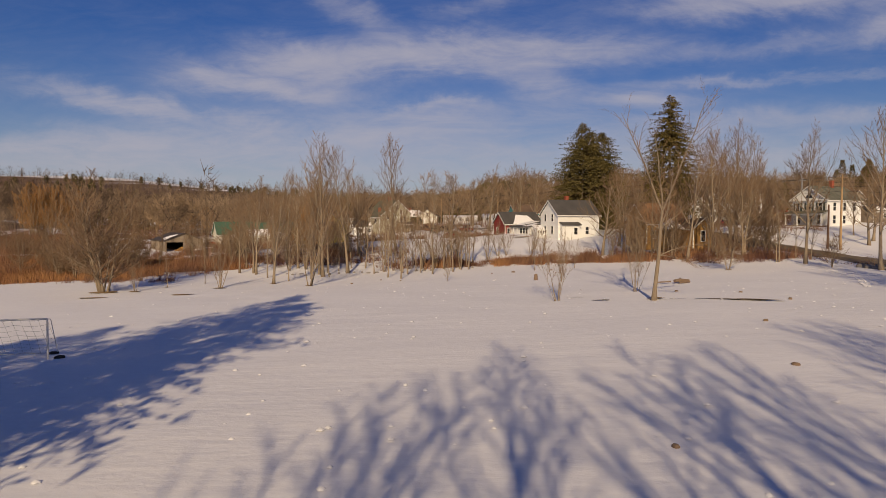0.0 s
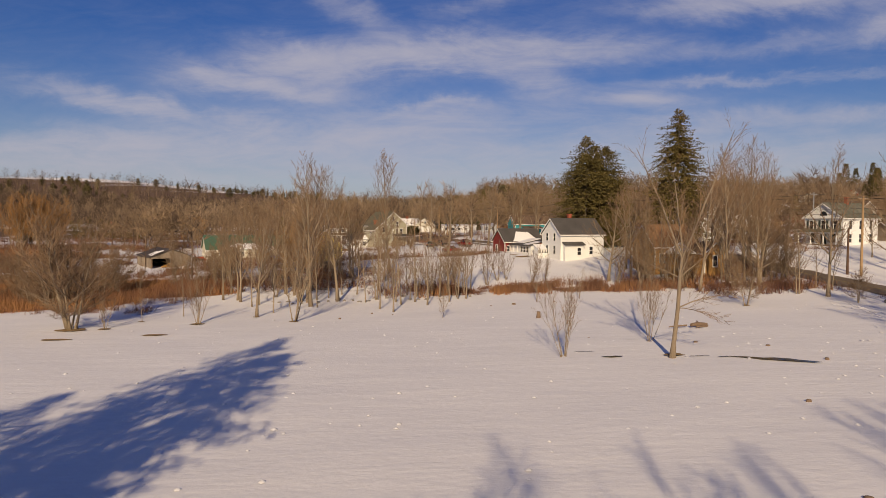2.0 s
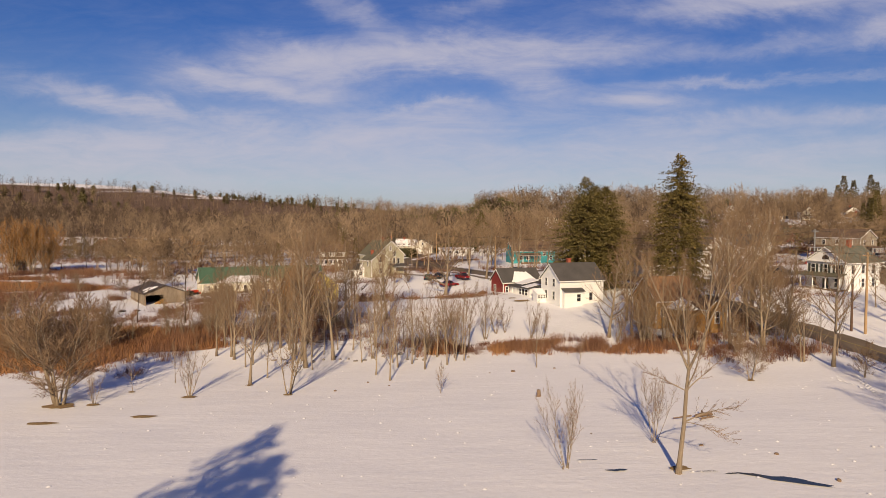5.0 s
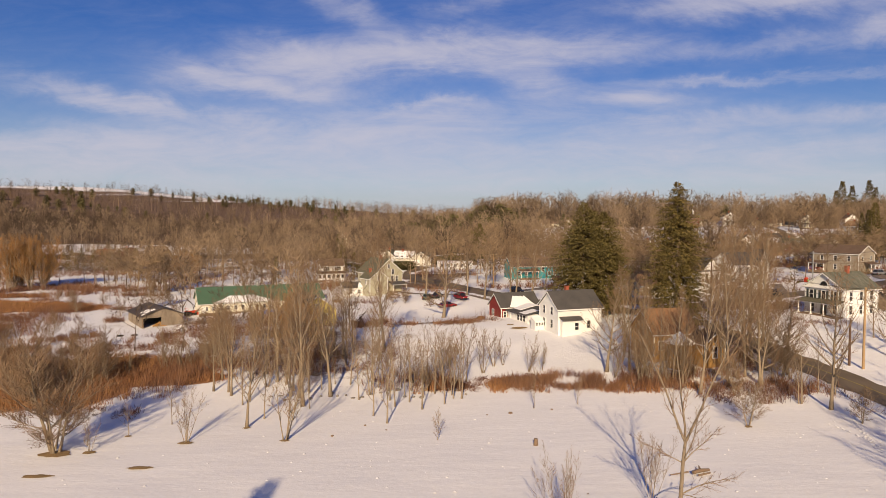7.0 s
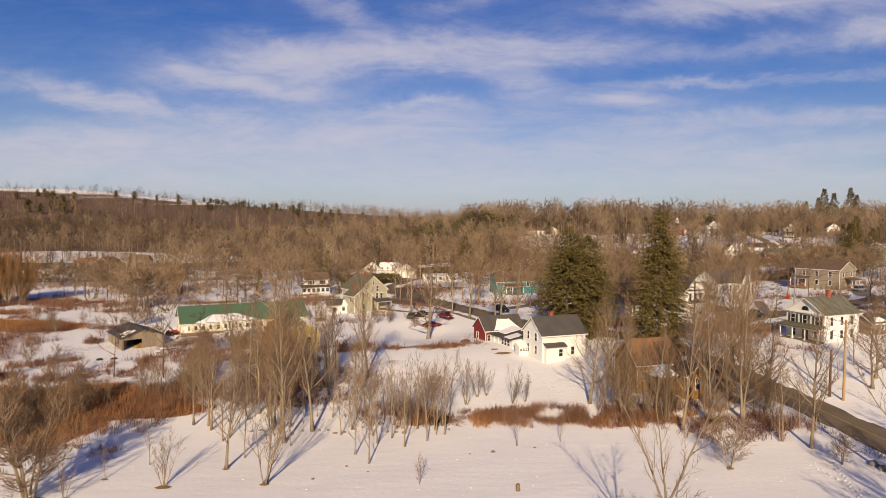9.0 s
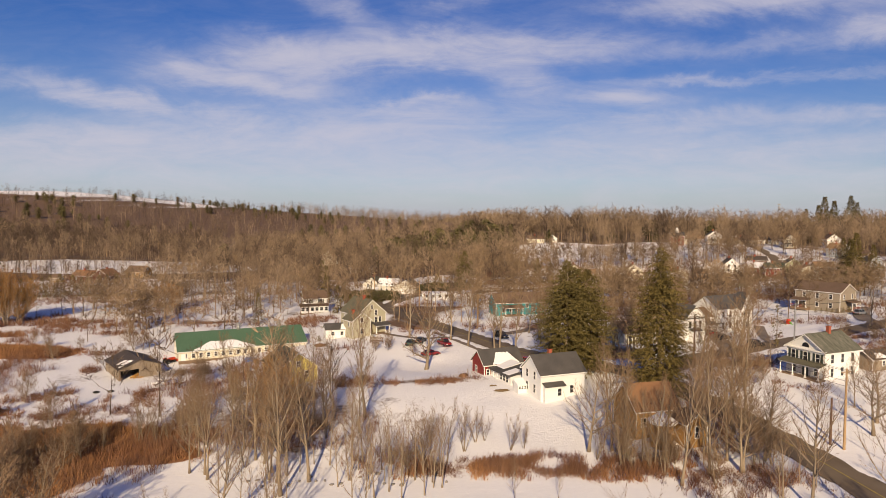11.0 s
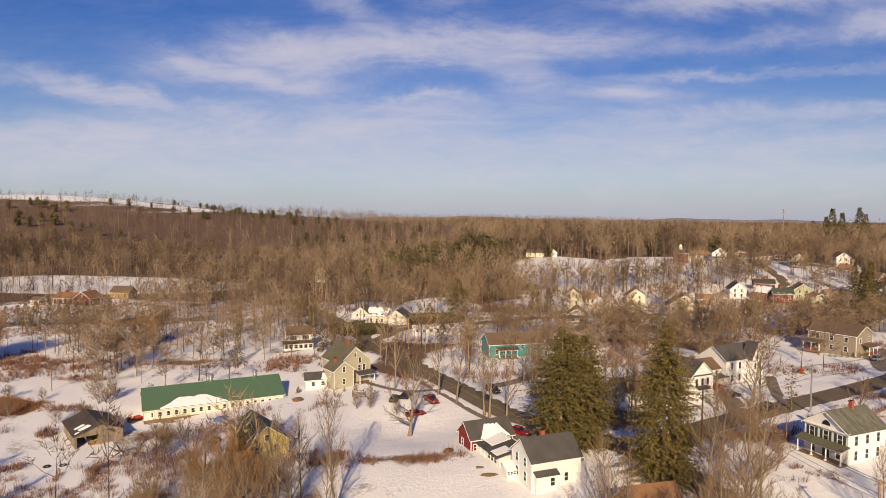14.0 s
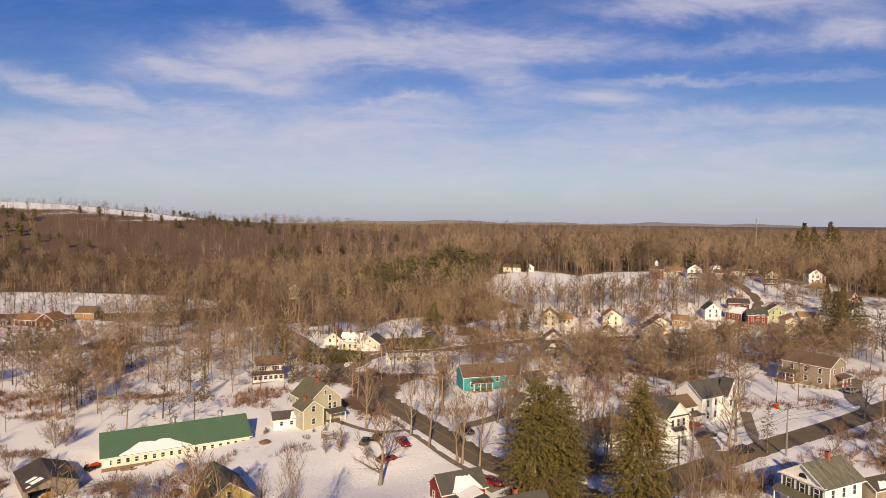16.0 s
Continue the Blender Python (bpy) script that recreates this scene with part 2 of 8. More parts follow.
M = {
    "bark": mat("bark", (0.42, 0.335, 0.235), (0.15, 0.112, 0.076), 0.9, 1.2, 14, 0.5, stretch=(1, 1, 0.25), c3=(0.15, 0.115, 0.08)),
    "twig": mat("twig", (0.31, 0.205, 0.118), (0.115, 0.072, 0.043), 0.9, 2.0, 6, 0.0, c3=(0.20, 0.13, 0.08)),
    "wood_far": mat("wood_far", (0.39, 0.285, 0.185), (0.066, 0.045, 0.033), 0.95, 6.0, 1.5, 0.0, attr="tint"),
    "wood_village": mat("village_wood", (0.36, 0.255, 0.155), (0.085, 0.055, 0.034), 0.95, 4.0, 1.5, 0.0, attr="tint"),
    "needle": mat("needle", (0.066, 0.055, 0.017), (0.235, 0.170, 0.050), 0.85, 1.3, 4, 0.0, c3=(0.11, 0.092, 0.030), island=0.9),
    "needle_far": mat("needle_far", (0.066, 0.064, 0.022), (0.15, 0.122, 0.046), 0.9, 3.0, 1.0, 0.0, attr="tint"),
    "grass": mat("dry_grass", (0.36, 0.185, 0.075), (0.17, 0.075, 0.042), 0.95, 8.0, 1.0, 0.0, attr="tint"),
    "brush": mat("red_brush", (0.32, 0.175, 0.095), (0.105, 0.048, 0.034), 0.95, 6.0, 1.0, 0.0, attr="tint"),
    "asphalt": mat("asphalt", (0.125, 0.092, 0.062), (0.180, 0.140, 0.096), 0.9, 5.0, 12, 0.15),
    "drive": mat("gravel_drive", (0.13, 0.10, 0.075), (0.24, 0.2, 0.17), 0.95, 3.0, 8, 0.3),
    "white": boards("white_clapboard", (0.80, 0.80, 0.78), (0.72, 0.71, 0.68)),
    "cream": boards("cream_clapboard", (0.74, 0.68, 0.52), (0.66, 0.60, 0.46)),
    "offwhite": boards("offwhite_clapboard", (0.66, 0.62, 0.52), (0.58, 0.54, 0.45)),
    "taupe": boards("taupe_siding", (0.31, 0.26, 0.195), (0.27, 0.225, 0.175)),
    "sage": boards("sage_siding", (0.43, 0.395, 0.285), (0.37, 0.345, 0.25)),
    "red": boards("red_clapboard", (0.24, 0.032, 0.026), (0.18, 0.026, 0.022)),
    "ochre": boards("ochre_board", (0.42, 0.24, 0.075), (0.28, 0.15, 0.05), 0.22, True),
    "yellow": boards("yellow_board", (0.66, 0.54, 0.16), (0.56, 0.45, 0.14), 0.25, True),
    "teal": boards("teal_clapboard", (0.05, 0.30, 0.33), (0.04, 0.24, 0.27)),
    "grey": boards("grey_clapboard", (0.38, 0.36, 0.35), (0.32, 0.30, 0.29)),
    "lime": boards("pale_green_clapboard", (0.45, 0.48, 0.28), (0.40, 0.43, 0.26)),
    "bluegrey": boards("blue_grey_clapboard", (0.38, 0.42, 0.48), (0.33, 0.37, 0.42)),
    "weather": boards("weathered_board", (0.40, 0.32, 0.235), (0.09, 0.07, 0.052), 0.28, True, 0.9, 1.0),
    "logs": boards("honey_boards", (0.42, 0.25, 0.09), (0.30, 0.17, 0.06), 0.25, False, 0.8),
    "barnred": boards("dull_red_board", (0.12, 0.045, 0.03), (0.085, 0.035, 0.025), 0.25, True, 0.9),
    "shingle": mat("charcoal_shingle", (0.060, 0.056, 0.054), (0.10, 0.092, 0.086), 0.9, 2.5, 6, 0.4),
    "shingle_brown": mat("brown_shingle", (0.115, 0.075, 0.05), (0.165, 0.11, 0.075), 0.9, 2.5, 6, 0.4),
    "shingle_tan": mat("tan_shingle", (0.34, 0.21, 0.11), (0.26, 0.155, 0.08), 0.9, 2.5, 6, 0.4),
    "shingle_rust": mat("rusty_roofing", (0.17, 0.085, 0.045), (0.26, 0.14, 0.07), 0.9, 2.0, 5, 0.4),
    "shingle_green": mat("mottled_green_shingle", (0.055, 0.060, 0.038), (0.20, 0.19, 0.15), 0.9, 1.0, 4, 0.4, stretch=(1.6, 0.5, 0.5)),
    "shingle_olive": mat("olive_grey_shingle", (0.145, 0.132, 0.085), (0.095, 0.088, 0.06), 0.9, 2.5, 6, 0.4),
    "metal_green": mat("green_metal_roof", (0.072, 0.140, 0.075), (0.095, 0.165, 0.098), 0.55, 3.0, 1.2, 0.05, spec=0.5),
    "dark_green": mat("dark_green_shingle", (0.045, 0.065, 0.05), (0.075, 0.09, 0.07), 0.85, 2.0, 5, 0.3),
    "tin": mat("dark_tin_roof", (0.030, 0.027, 0.025), (0.13, 0.10, 0.078), 0.7, 1.0, 3, 0.3, metal=0.1, stretch=(3, 0.4, 1)),
    "trim": mat("white_trim", (0.80, 0.79, 0.76), (0.72, 0.70, 0.67), 0.6, 1.5, 20, 0.05),
    "brick": mat("brick", (0.36, 0.10, 0.055), (0.26, 0.075, 0.045), 0.9, 0.5, 12, 0.5),
    "stone": mat("field_stone", (0.30, 0.27, 0.235), (0.16, 0.14, 0.12), 0.9, 0.5, 8, 0.6),
    "glass": mat("window_glass", (0.02, 0.022, 0.026), (0.03, 0.03, 0.034), 0.08, 2, 3, 0.0, spec=0.6),
    "shutter": mat("dark_green_shutter", (0.05, 0.065, 0.055), (0.04, 0.05, 0.045), 0.6, 1, 20, 0.1),
    # near-black that paints the shade inside hollow things
    "dark": mat("inside_shade", (0.012, 0.011, 0.01), (0.02, 0.018, 0.016), 0.95, 1, 5, 0.0),
    "pole": mat("pole_wood", (0.42, 0.28, 0.15), (0.30, 0.20, 0.11), 0.9, 1.0, 10, 0.3, stretch=(1, 1, 0.2)),
    "pole_old": mat("old_pole_wood", (0.13, 0.075, 0.05), (0.09, 0.055, 0.04), 0.9, 1.0, 10, 0.3, stretch=(1, 1, 0.2)),
    "wire": mat("wire", (0.03, 0.028, 0.025), None, 0.7, 1, 5, 0.0),
    "metal": mat("galvanised_metal", (0.45, 0.45, 0.44), (0.36, 0.36, 0.35), 0.45, 0.6, 10, 0.05, metal=0.7),
    "steel_white": mat("white_painted_pipe", (0.55, 0.55, 0.55), (0.42, 0.42, 0.42), 0.5, 0.6, 20, 0.05),
    "net": mat("grey_net", (0.25, 0.25, 0.25), None, 0.9, 1, 10, 0.0),
    "car_red": mat("red_car_paint", (0.27, 0.016, 0.016), (0.22, 0.014, 0.014), 0.25, 2, 30, 0.0, spec=0.6),
    "car_black": mat("black_car_paint", (0.018, 0.018, 0.02), (0.025, 0.024, 0.024), 0.25, 2, 30, 0.0, spec=0.6),
    "car_grey": mat("silver_car_paint", (0.30, 0.31, 0.32), (0.26, 0.27, 0.28), 0.3, 2, 30, 0.0, metal=0.5),
    "car_green": mat("dull_green_paint", (0.05, 0.09, 0.07), (0.04, 0.07, 0.055), 0.4, 2, 30, 0.0),
    "tyre": mat("black_rubber", (0.018, 0.018, 0.018), (0.03, 0.028, 0.026), 0.9, 1, 20, 0.1),
    "orange": mat("orange_red_paint", (0.62, 0.06, 0.02), (0.5, 0.05, 0.02), 0.45, 1, 20, 0.0),
    "blue": mat("blue_tarpaulin", (0.06, 0.16, 0.45), (0.05, 0.13, 0.36), 0.5, 0.6, 6, 0.3),
    "plastic_green": mat("lime_plastic", (0.18, 0.5, 0.06), None, 0.45, 1, 10, 0.0),
    "hay": mat("hay", (0.42, 0.24, 0.07), (0.30, 0.16, 0.05), 0.95, 0.6, 10, 0.6),
    "deck": mat("red_brown_deck", (0.26, 0.055, 0.03), (0.20, 0.045, 0.028), 0.8, 1, 10, 0.2),
    "timber": mat("old_timber", (0.24, 0.165, 0.105), (0.15, 0.10, 0.07), 0.9, 0.6, 10, 0.4),
    "water": mat("dark_water", (0.035, 0.04, 0.03), (0.05, 0.05, 0.035), 0.08, 2, 3, 0.1, spec=0.5),
    "yellow_line": mat("worn_yellow_line", (0.36, 0.27, 0.06), (0.20, 0.16, 0.08), 0.9, 1.0, 8, 0.0),
    # wooded hills with the blue-grey haze of distance mixed into their colour
    "far_hill": mat("hazed_wooded_hill", (0.17, 0.165, 0.20), (0.13, 0.135, 0.175), 1.0, 300, 0.02, 0.0),
}


def snow_material(name, ground=False):
    m = bpy.data.materials.new(name)
    m.use_nodes = True
    n, l = m.node_tree.nodes, m.node_tree.links
    b = n["Principled BSDF"]
    b.inputs["Roughness"].default_value = 0.75
    b.inputs["Specular IOR Level"].default_value = 0.25
    co = n.new("ShaderNodeTexCoord")

    def noise_at(scale, detail, stretch=(1, 1, 1), rough=0.55):
        mp = n.new("ShaderNodeMapping")
        mp.inputs["Scale"].default_value = stretch
        mp.inputs["Rotation"].default_value = (0, 0, 0.25)
        l.new(co.outputs["Object"], mp.inputs[0])
        t = n.new("ShaderNodeTexNoise")
        t.inputs["Scale"].default_value, t.inputs["Detail"].default_value, t.inputs["Roughness"].default_value = scale, detail, rough
        l.new(mp.outputs[0], t.inputs["Vector"])
        return t.outputs[0]

    def mth(op, a, c):
        t = n.new("ShaderNodeMath")
        t.operation = op
        for i, v in enumerate((a, c)):
            if isinstance(v, (int, float)):
                t.inputs[i].default_value = v
            else:
                l.new(v, t.inputs[i])
        return t.outputs[0]

    drift = noise_at(0.35, 6, (0.35, 1.2, 1))
    crust = noise_at(2.2, 5, (0.6, 1.3, 1))
    base = n.new("ShaderNodeMixRGB")
    base.inputs[1].default_value, base.inputs[2].default_value = (0.87, 0.855, 0.845, 1), (0.77, 0.755, 0.75, 1)
    l.new(crust, base.inputs[0])
    col = base.outputs[0]
    if ground:
        at = n.new("ShaderNodeAttribute")
        at.attribute_name = "cover"
        sp = n.new("ShaderNodeSeparateColor")
        l.new(at.outputs["Color"], sp.inputs[0])
        patch = noise_at(0.22, 8, rough=0.68)
        tuft = noise_at(1.1, 6, rough=0.7)
        # marsh grass; leaf litter, darkened to deepen shade among the trees; road edges
        for chan, c_a, c_b, soft in ((0, (0.34, 0.17, 0.07), (0.20, 0.09, 0.045), 7.0), (1, (0.21, 0.130, 0.072), (0.10, 0.062, 0.036), 6.0), (2, (0.15, 0.115, 0.085), (0.25, 0.20, 0.155), 7.0)):
            cc = n.new("ShaderNodeMixRGB")
            cc.inputs[1].default_value, cc.inputs[2].default_value = (*c_a, 1), (*c_b, 1)
            l.new(tuft, cc.inputs[0])
            f = mth("ADD", sp.outputs[chan], mth("SUBTRACT", mth("ADD", mth("MULTIPLY", patch, 0.6), mth("MULTIPLY", tuft, 0.4)), 1.0))
            f = mth("MULTIPLY", f, soft)
            cl = n.new("ShaderNodeClamp")
            l.new(f, cl.inputs[0])
            mx = n.new("ShaderNodeMixRGB")
            l.new(cl.outputs[0], mx.inputs[0])
            l.new(col, mx.inputs[1])
            l.new(cc.outputs[0], mx.inputs[2])
            col = mx.outputs[0]
    l.new(col, b.inputs["Base Color"])
    h = mth("ADD", mth("MULTIPLY", drift, 1.0), mth("MULTIPLY", crust, 0.22))
    if ground:
        trod = noise_at(1.5, 6, rough=0.7)
        h = mth("ADD", h, mth("MULTIPLY", mth("MULTIPLY", trod, 2.8), at.outputs["Alpha"]))
    bp = n.new("ShaderNodeBump")
    bp.inputs["Strength"].default_value, bp.inputs["Distance"].default_value = 0.42, 0.2
    l.new(h, bp.inputs["Height"])
    l.new(bp.outputs[0], b.inputs["Normal"])
    return m


M["snow"] = snow_material("snow")
M["ground"] = snow_material("snowy_ground", True)

# ---- building blocks ----


class Bag:
    """Corners and faces of one mesh, gathered before it is made."""

    def __init__(self):
        self.v, self.f = [], []

    def poly(self, pts, faces):
        k = len(self.v)
        self.v += [tuple(p) for p in pts]
        self.f += [tuple(i + k for i in f) for f in faces]
        return self

    def box(self, x0, x1, y0, y1, z0, z1, m=None):
        p = [Vector((x, y, z)) for z in (z0, z1) for x, y in ((x0, y0), (x1, y0), (x1, y1), (x0, y1))]
        if m is not None:
            p = [m @ q for q in p]
        return self.poly(p, [(3, 2, 1, 0), (4, 5, 6, 7), (0, 1, 5, 4), (1, 2, 6, 5), (2, 3, 7, 6), (3, 0, 4, 7)])

    def prism(self, outline, a, b, axis="x", m=None):
        """An outline of (s, z) pairs drawn out along x or y from a to b."""
        n = len(outline)
        if axis == "x":
            p = [Vector((t, s, z)) for t in (a, b) for s, z in outline]
        else:
            p = [Vector((s, t, z)) for t in (a, b) for s, z in outline]
        if m is not None:
            p = [m @ q for q in p]
        return self.poly(p, [tuple(range(n)), tuple(range(2 * n - 1, n - 1, -1))] + [(i, i + n, (i + 1) % n + n, (i + 1) % n) for i in range(n)])

    def tube(self, pts, radii, sides=6, cap=True):
        rings = []
        k0 = len(self.v)
        n = len(pts)
        for i, p in enumerate(pts):
            d = (Vector(pts[min(i + 1, n - 1)]) - Vector(pts[max(i - 1, 0)]))
            d = d.normalized() if d.length > 1e-6 else Vector((0, 0, 1))
            a = d.orthogonal().normalized()
            b = d.cross(a)
            rings.append([Vector(p) + (a * math.cos(2 * math.pi * j / sides) + b * math.sin(2 * math.pi * j / sides)) * radii[i] for j in range(sides)])
        for r in rings:
            self.v += [tuple(q) for q in r]
        for i in range(n - 1):
            for j in range(sides):
                a0, a1 = k0 + i * sides + j, k0 + i * sides + (j + 1) % sides
                self.f.append((a0, a1, a1 + sides, a0 + sides))
        if cap:
            self.f.append(tuple(range(k0 + sides - 1, k0 - 1, -1)))
            self.f.append(tuple(range(k0 + (n - 1) * sides, k0 + n * sides)))
        return self

    def mesh(self, name):
        me = bpy.data.meshes.new(name)
        me.from_pydata(self.v, [], self.f)
        return me


def part(name, bag, material, parent=None, label="", smooth=False):
    me = bag if isinstance(bag, bpy.types.Mesh) else bag.mesh(name)
    if not me.materials:
        me.materials.append(M[material] if isinstance(material, str) else material)
    if smooth:
        me.polygons.foreach_set("use_smooth", [True] * len(me.polygons))
    ob = new(name, me)
    if parent:
        ob.parent = parent
    if label:
        ob["label"] = label
    return ob


def thing(name, m, label, category, group=""):
    e = new(name)
    e.matrix_basis = m
    return tagged(e, label, category, group)


def big_mesh(name, verts, faces, tint=None):
    """A mesh from arrays of corners (n, 3) and triangles (m, 3), with a per-corner tint."""
    me = bpy.data.meshes.new(name)
    me.vertices.add(len(verts))
    me.vertices.foreach_set("co", np.asarray(verts, np.float32).ravel())
    me.loops.add(faces.size)
    me.loops.foreach_set("vertex_index", np.asarray(faces, np.int32).ravel())
    me.polygons.add(len(faces))
    me.polygons.foreach_set("loop_start", np.arange(0, faces.size, faces.shape[1], dtype=np.int32))
    me.update(calc_edges=True)
    if tint is not None:
        at = me.attributes.new("tint", "FLOAT", "POINT")
        at.data.foreach_set("value", np.asarray(tint, np.float32))
    me.validate()
    return me


# ---- the lie of the land ----
KNOLLS = [(-70, 130, 30, -1.67), (-22, 98, 24, -0.67), (20, 120, 22, -0.65), (-4, 147, 12, -2.36), (40, 90, 13, 0.48), (68, 128, 20, -0.61), (-20, 190, 30, 0.33), (-62, 165, 35, -0.96), (60, 180, 45, -2.08), (0, 270, 60, 2.39), (75, 280, 60, -3.44), (150, 300, 60, -1.43), (155, 395, 70, 5.26), (60, 440, 80, 3.45), (-170, 350, 100, 0.86), (-150, 520, 110, -2.83), (-20, 560, 150, 4.53), (250, 350, 110, 6.69), (-400, 620, 200, 13.34), (-560, 950, 240, 42.0), (-200, 1000, 280, 25.58), (250, 1100, 420, -2.85), (700, 500, 400, 8.54), (-1000, 800, 400, 57.41), (0, 1900, 700, 25.39)]


def land(x, y):
    """Height of the ground: a field that falls to the west, a bank up to the village, and swells and hills beyond."""
    x, y = np.asarray(x, float), np.asarray(y, float)
    bank_up = 1 / (1 + np.exp(-np.clip((y - 108) / 9.0, -60, 60)))
    rise = 1 / (1 + np.exp(-np.clip((y - 420) / 60.0, -60, 60)))
    tilt = np.tanh(x / 60.0)
    z = 0.26 + 2.45 * tilt + 5.42 * bank_up + 1.49 * bank_up * tilt + 9.28 * rise
    for cx, cy, r, h in KNOLLS:
        z = z + h * np.exp(-((x - cx) ** 2 + (y - cy) ** 2) / (r * r))
    return z


def gz(x, y):
    return float(land(x, y))


def vnoise(x, y, size, seed=0):
    """Smooth random values from 0 to 1 over the plan, with features of the given size, in three octaves."""
    x, y = np.asarray(x, float), np.asarray(y, float)
    total, amp, norm = 0.0, 1.0, 0.0
    for o in range(3):
        gx, gy = x / size * 2 ** o, y / size * 2 ** o
        ix, iy = np.floor(gx), np.floor(gy)
        fx, fy = gx - ix, gy - iy
        fx, fy = fx * fx * (3 - 2 * fx), fy * fy * (3 - 2 * fy)

        def lattice(a, b):
            v = np.sin(a * 127.1 + b * 311.7 + seed * 74.7 + o * 19.3) * 43758.5453
            return v - np.floor(v)
        v = (lattice(ix, iy) * (1 - fx) + lattice(ix + 1, iy) * fx) * (1 - fy) + (lattice(ix, iy + 1) * (1 - fx) + lattice(ix + 1, iy + 1) * fx) * fy
        total, norm, amp = total + v * amp, norm + amp, amp * 0.5
    return total / norm


def near_line(x, y, line):
    """Distance of points from a polyline."""
    d = np.full(np.shape(x), 1e9)
    for (ax, ay), (bx, by) in zip(line, line[1:]):
        lx, ly = bx - ax, by - ay
        t = np.clip(((x - ax) * lx + (y - ay) * ly) / (lx * lx + ly * ly), 0, 1)
        d = np.minimum(d, np.hypot(x - ax - t * lx, y - ay - t * ly))
    return d


def smooth_line(pts, step=2.0):
    """A curve through the points (Catmull-Rom), resampled."""
    out = []
    p = [Vector(q) for q in pts]
    p = [p[0] * 2 - p[1]] + p + [p[-1] * 2 - p[-2]]
    for i in range(1, len(p) - 2):
        n = max(2, int((p[i + 1] - p[i]).length / step))
        for k in range(n):
            t = k / n
            out.append(0.5 * (2 * p[i] + (p[i + 1] - p[i - 1]) * t + (2 * p[i - 1] - 5 * p[i] + 4 * p[i + 1] - p[i + 2]) * t * t + (3 * p[i] - p[i - 1] - 3 * p[i + 1] + p[i + 2]) * t ** 3))
    out.append(p[-2])
    return [(q.x, q.y) for q in out]


MAIN_ROAD = smooth_line([(64, -60), (62, 20), (59, 60), (56.4, 82), (54.0, 94), (50.0, 106), (45.5, 117), (39.5, 128), (30, 138), (19.5, 148.5), (10.5, 165), (-2.8, 190), (-18.5, 222), (-36, 259), (-50, 290), (-70, 325), (-95, 360)])
CROSS_ROAD = smooth_line([(41, 126), (49, 133.5), (57, 140.5), (76, 151), (108, 167.5), (126, 178), (165, 200), (240, 240)])
BACK_ROAD = smooth_line([(-21, 229), (-12, 248), (8, 251), (26, 260), (60, 279), (100, 283), (128, 285), (150, 300), (168, 325), (176, 350), (182, 385), (190, 430)])
WEST_ROAD = smooth_line([(-330, 425), (-232, 427), (-195, 425), (-154, 431), (-158, 458), (-175, 511), (-186, 562), (-180, 600)])
ROADS = [(MAIN_ROAD, 7.0), (CROSS_ROAD, 6.4), (BACK_ROAD, 5.0), (WEST_ROAD, 4.5)]

# open ground: x, y, radius along x, radius along y
CLEARINGS = [(0, 30, 75, 58), (20, 115, 40, 26), (-5, 150, 28, 30), (-45, 165, 40, 30), (-75, 140, 28, 26), (-45, 205, 26, 14), (-78, 186, 40, 20), (40, 195, 40, 35), (100, 262, 80, 36),
             (80, 175, 45, 30), (120, 190, 36, 30), (70, 120, 30, 30), (-205, 380, 85, 24), (-176, 304, 42, 30), (72, 395, 30, 52), (128, 385, 36, 42),
             (-2, 290, 18, 34), (145, 290, 35, 35), (190, 370, 40, 45), (160, 415, 45, 30), (200, 300, 45, 40), (-112, 158, 46, 30), (-150, 206, 36, 18), (-172, 250, 44, 24), (20, 238, 44, 16), (140, 225, 40, 24), (90, 302, 62, 22)]


def openness(x, y):
    """1 inside a clearing, falling to 0 in the woods."""
    o = np.zeros(np.shape(x))
    for cx, cy, rx, ry in CLEARINGS:
        d = np.hypot((x - cx) / rx, (y - cy) / ry)
        o = np.maximum(o, np.clip((1.15 - d) / 0.3, 0, 1))
    return o


def marsh(x, y):
    """1 in the dry-grass marsh to the west of the field, in ragged patches."""
    m = np.zeros(np.shape(x))
    for cx, cy, rx, ry in ((-85, 97, 40, 19), (-112, 128, 38, 26), (-62, 106, 20, 9), (-150, 165, 45, 30), (-48, 101, 11, 5), (-112, 165, 22, 9)):
        m = np.maximum(m, np.clip((1.2 - np.hypot((x - cx) / rx, (y - cy) / ry)) / 0.5, 0, 1))
    for cx, cy, rx, ry in ((-86, 146, 14, 22), (-74, 131, 14, 9), (-120, 180, 24, 5), (-108, 200, 30, 8), (-98, 120, 9, 4), (-104, 150, 12, 8)):
        m = m * np.clip((np.hypot((x - cx) / rx, (y - cy) / ry) - 0.8) / 0.5, 0, 1)
    return np.clip(m * 1.5 - 1.1 * vnoise(x, y, 9.0, 5), 0, 1) / 0.8


def village_bumps(X, Y):
    """Trodden, thawed and refrozen snow off the playing field."""
    k = np.clip((Y - 96) / 10, 0, 1) * np.clip((330 - Y) / 60, 0, 1)
    for line, w in ROADS:
        k = k * np.clip((near_line(X, Y, line) - w / 2 - 0.4) / 1.5, 0, 1)
    return k * (0.30 * (vnoise(X, Y, 4.5, 2) - 0.5) + 0.25 * (vnoise(X, Y, 11.0, 3) - 0.5))


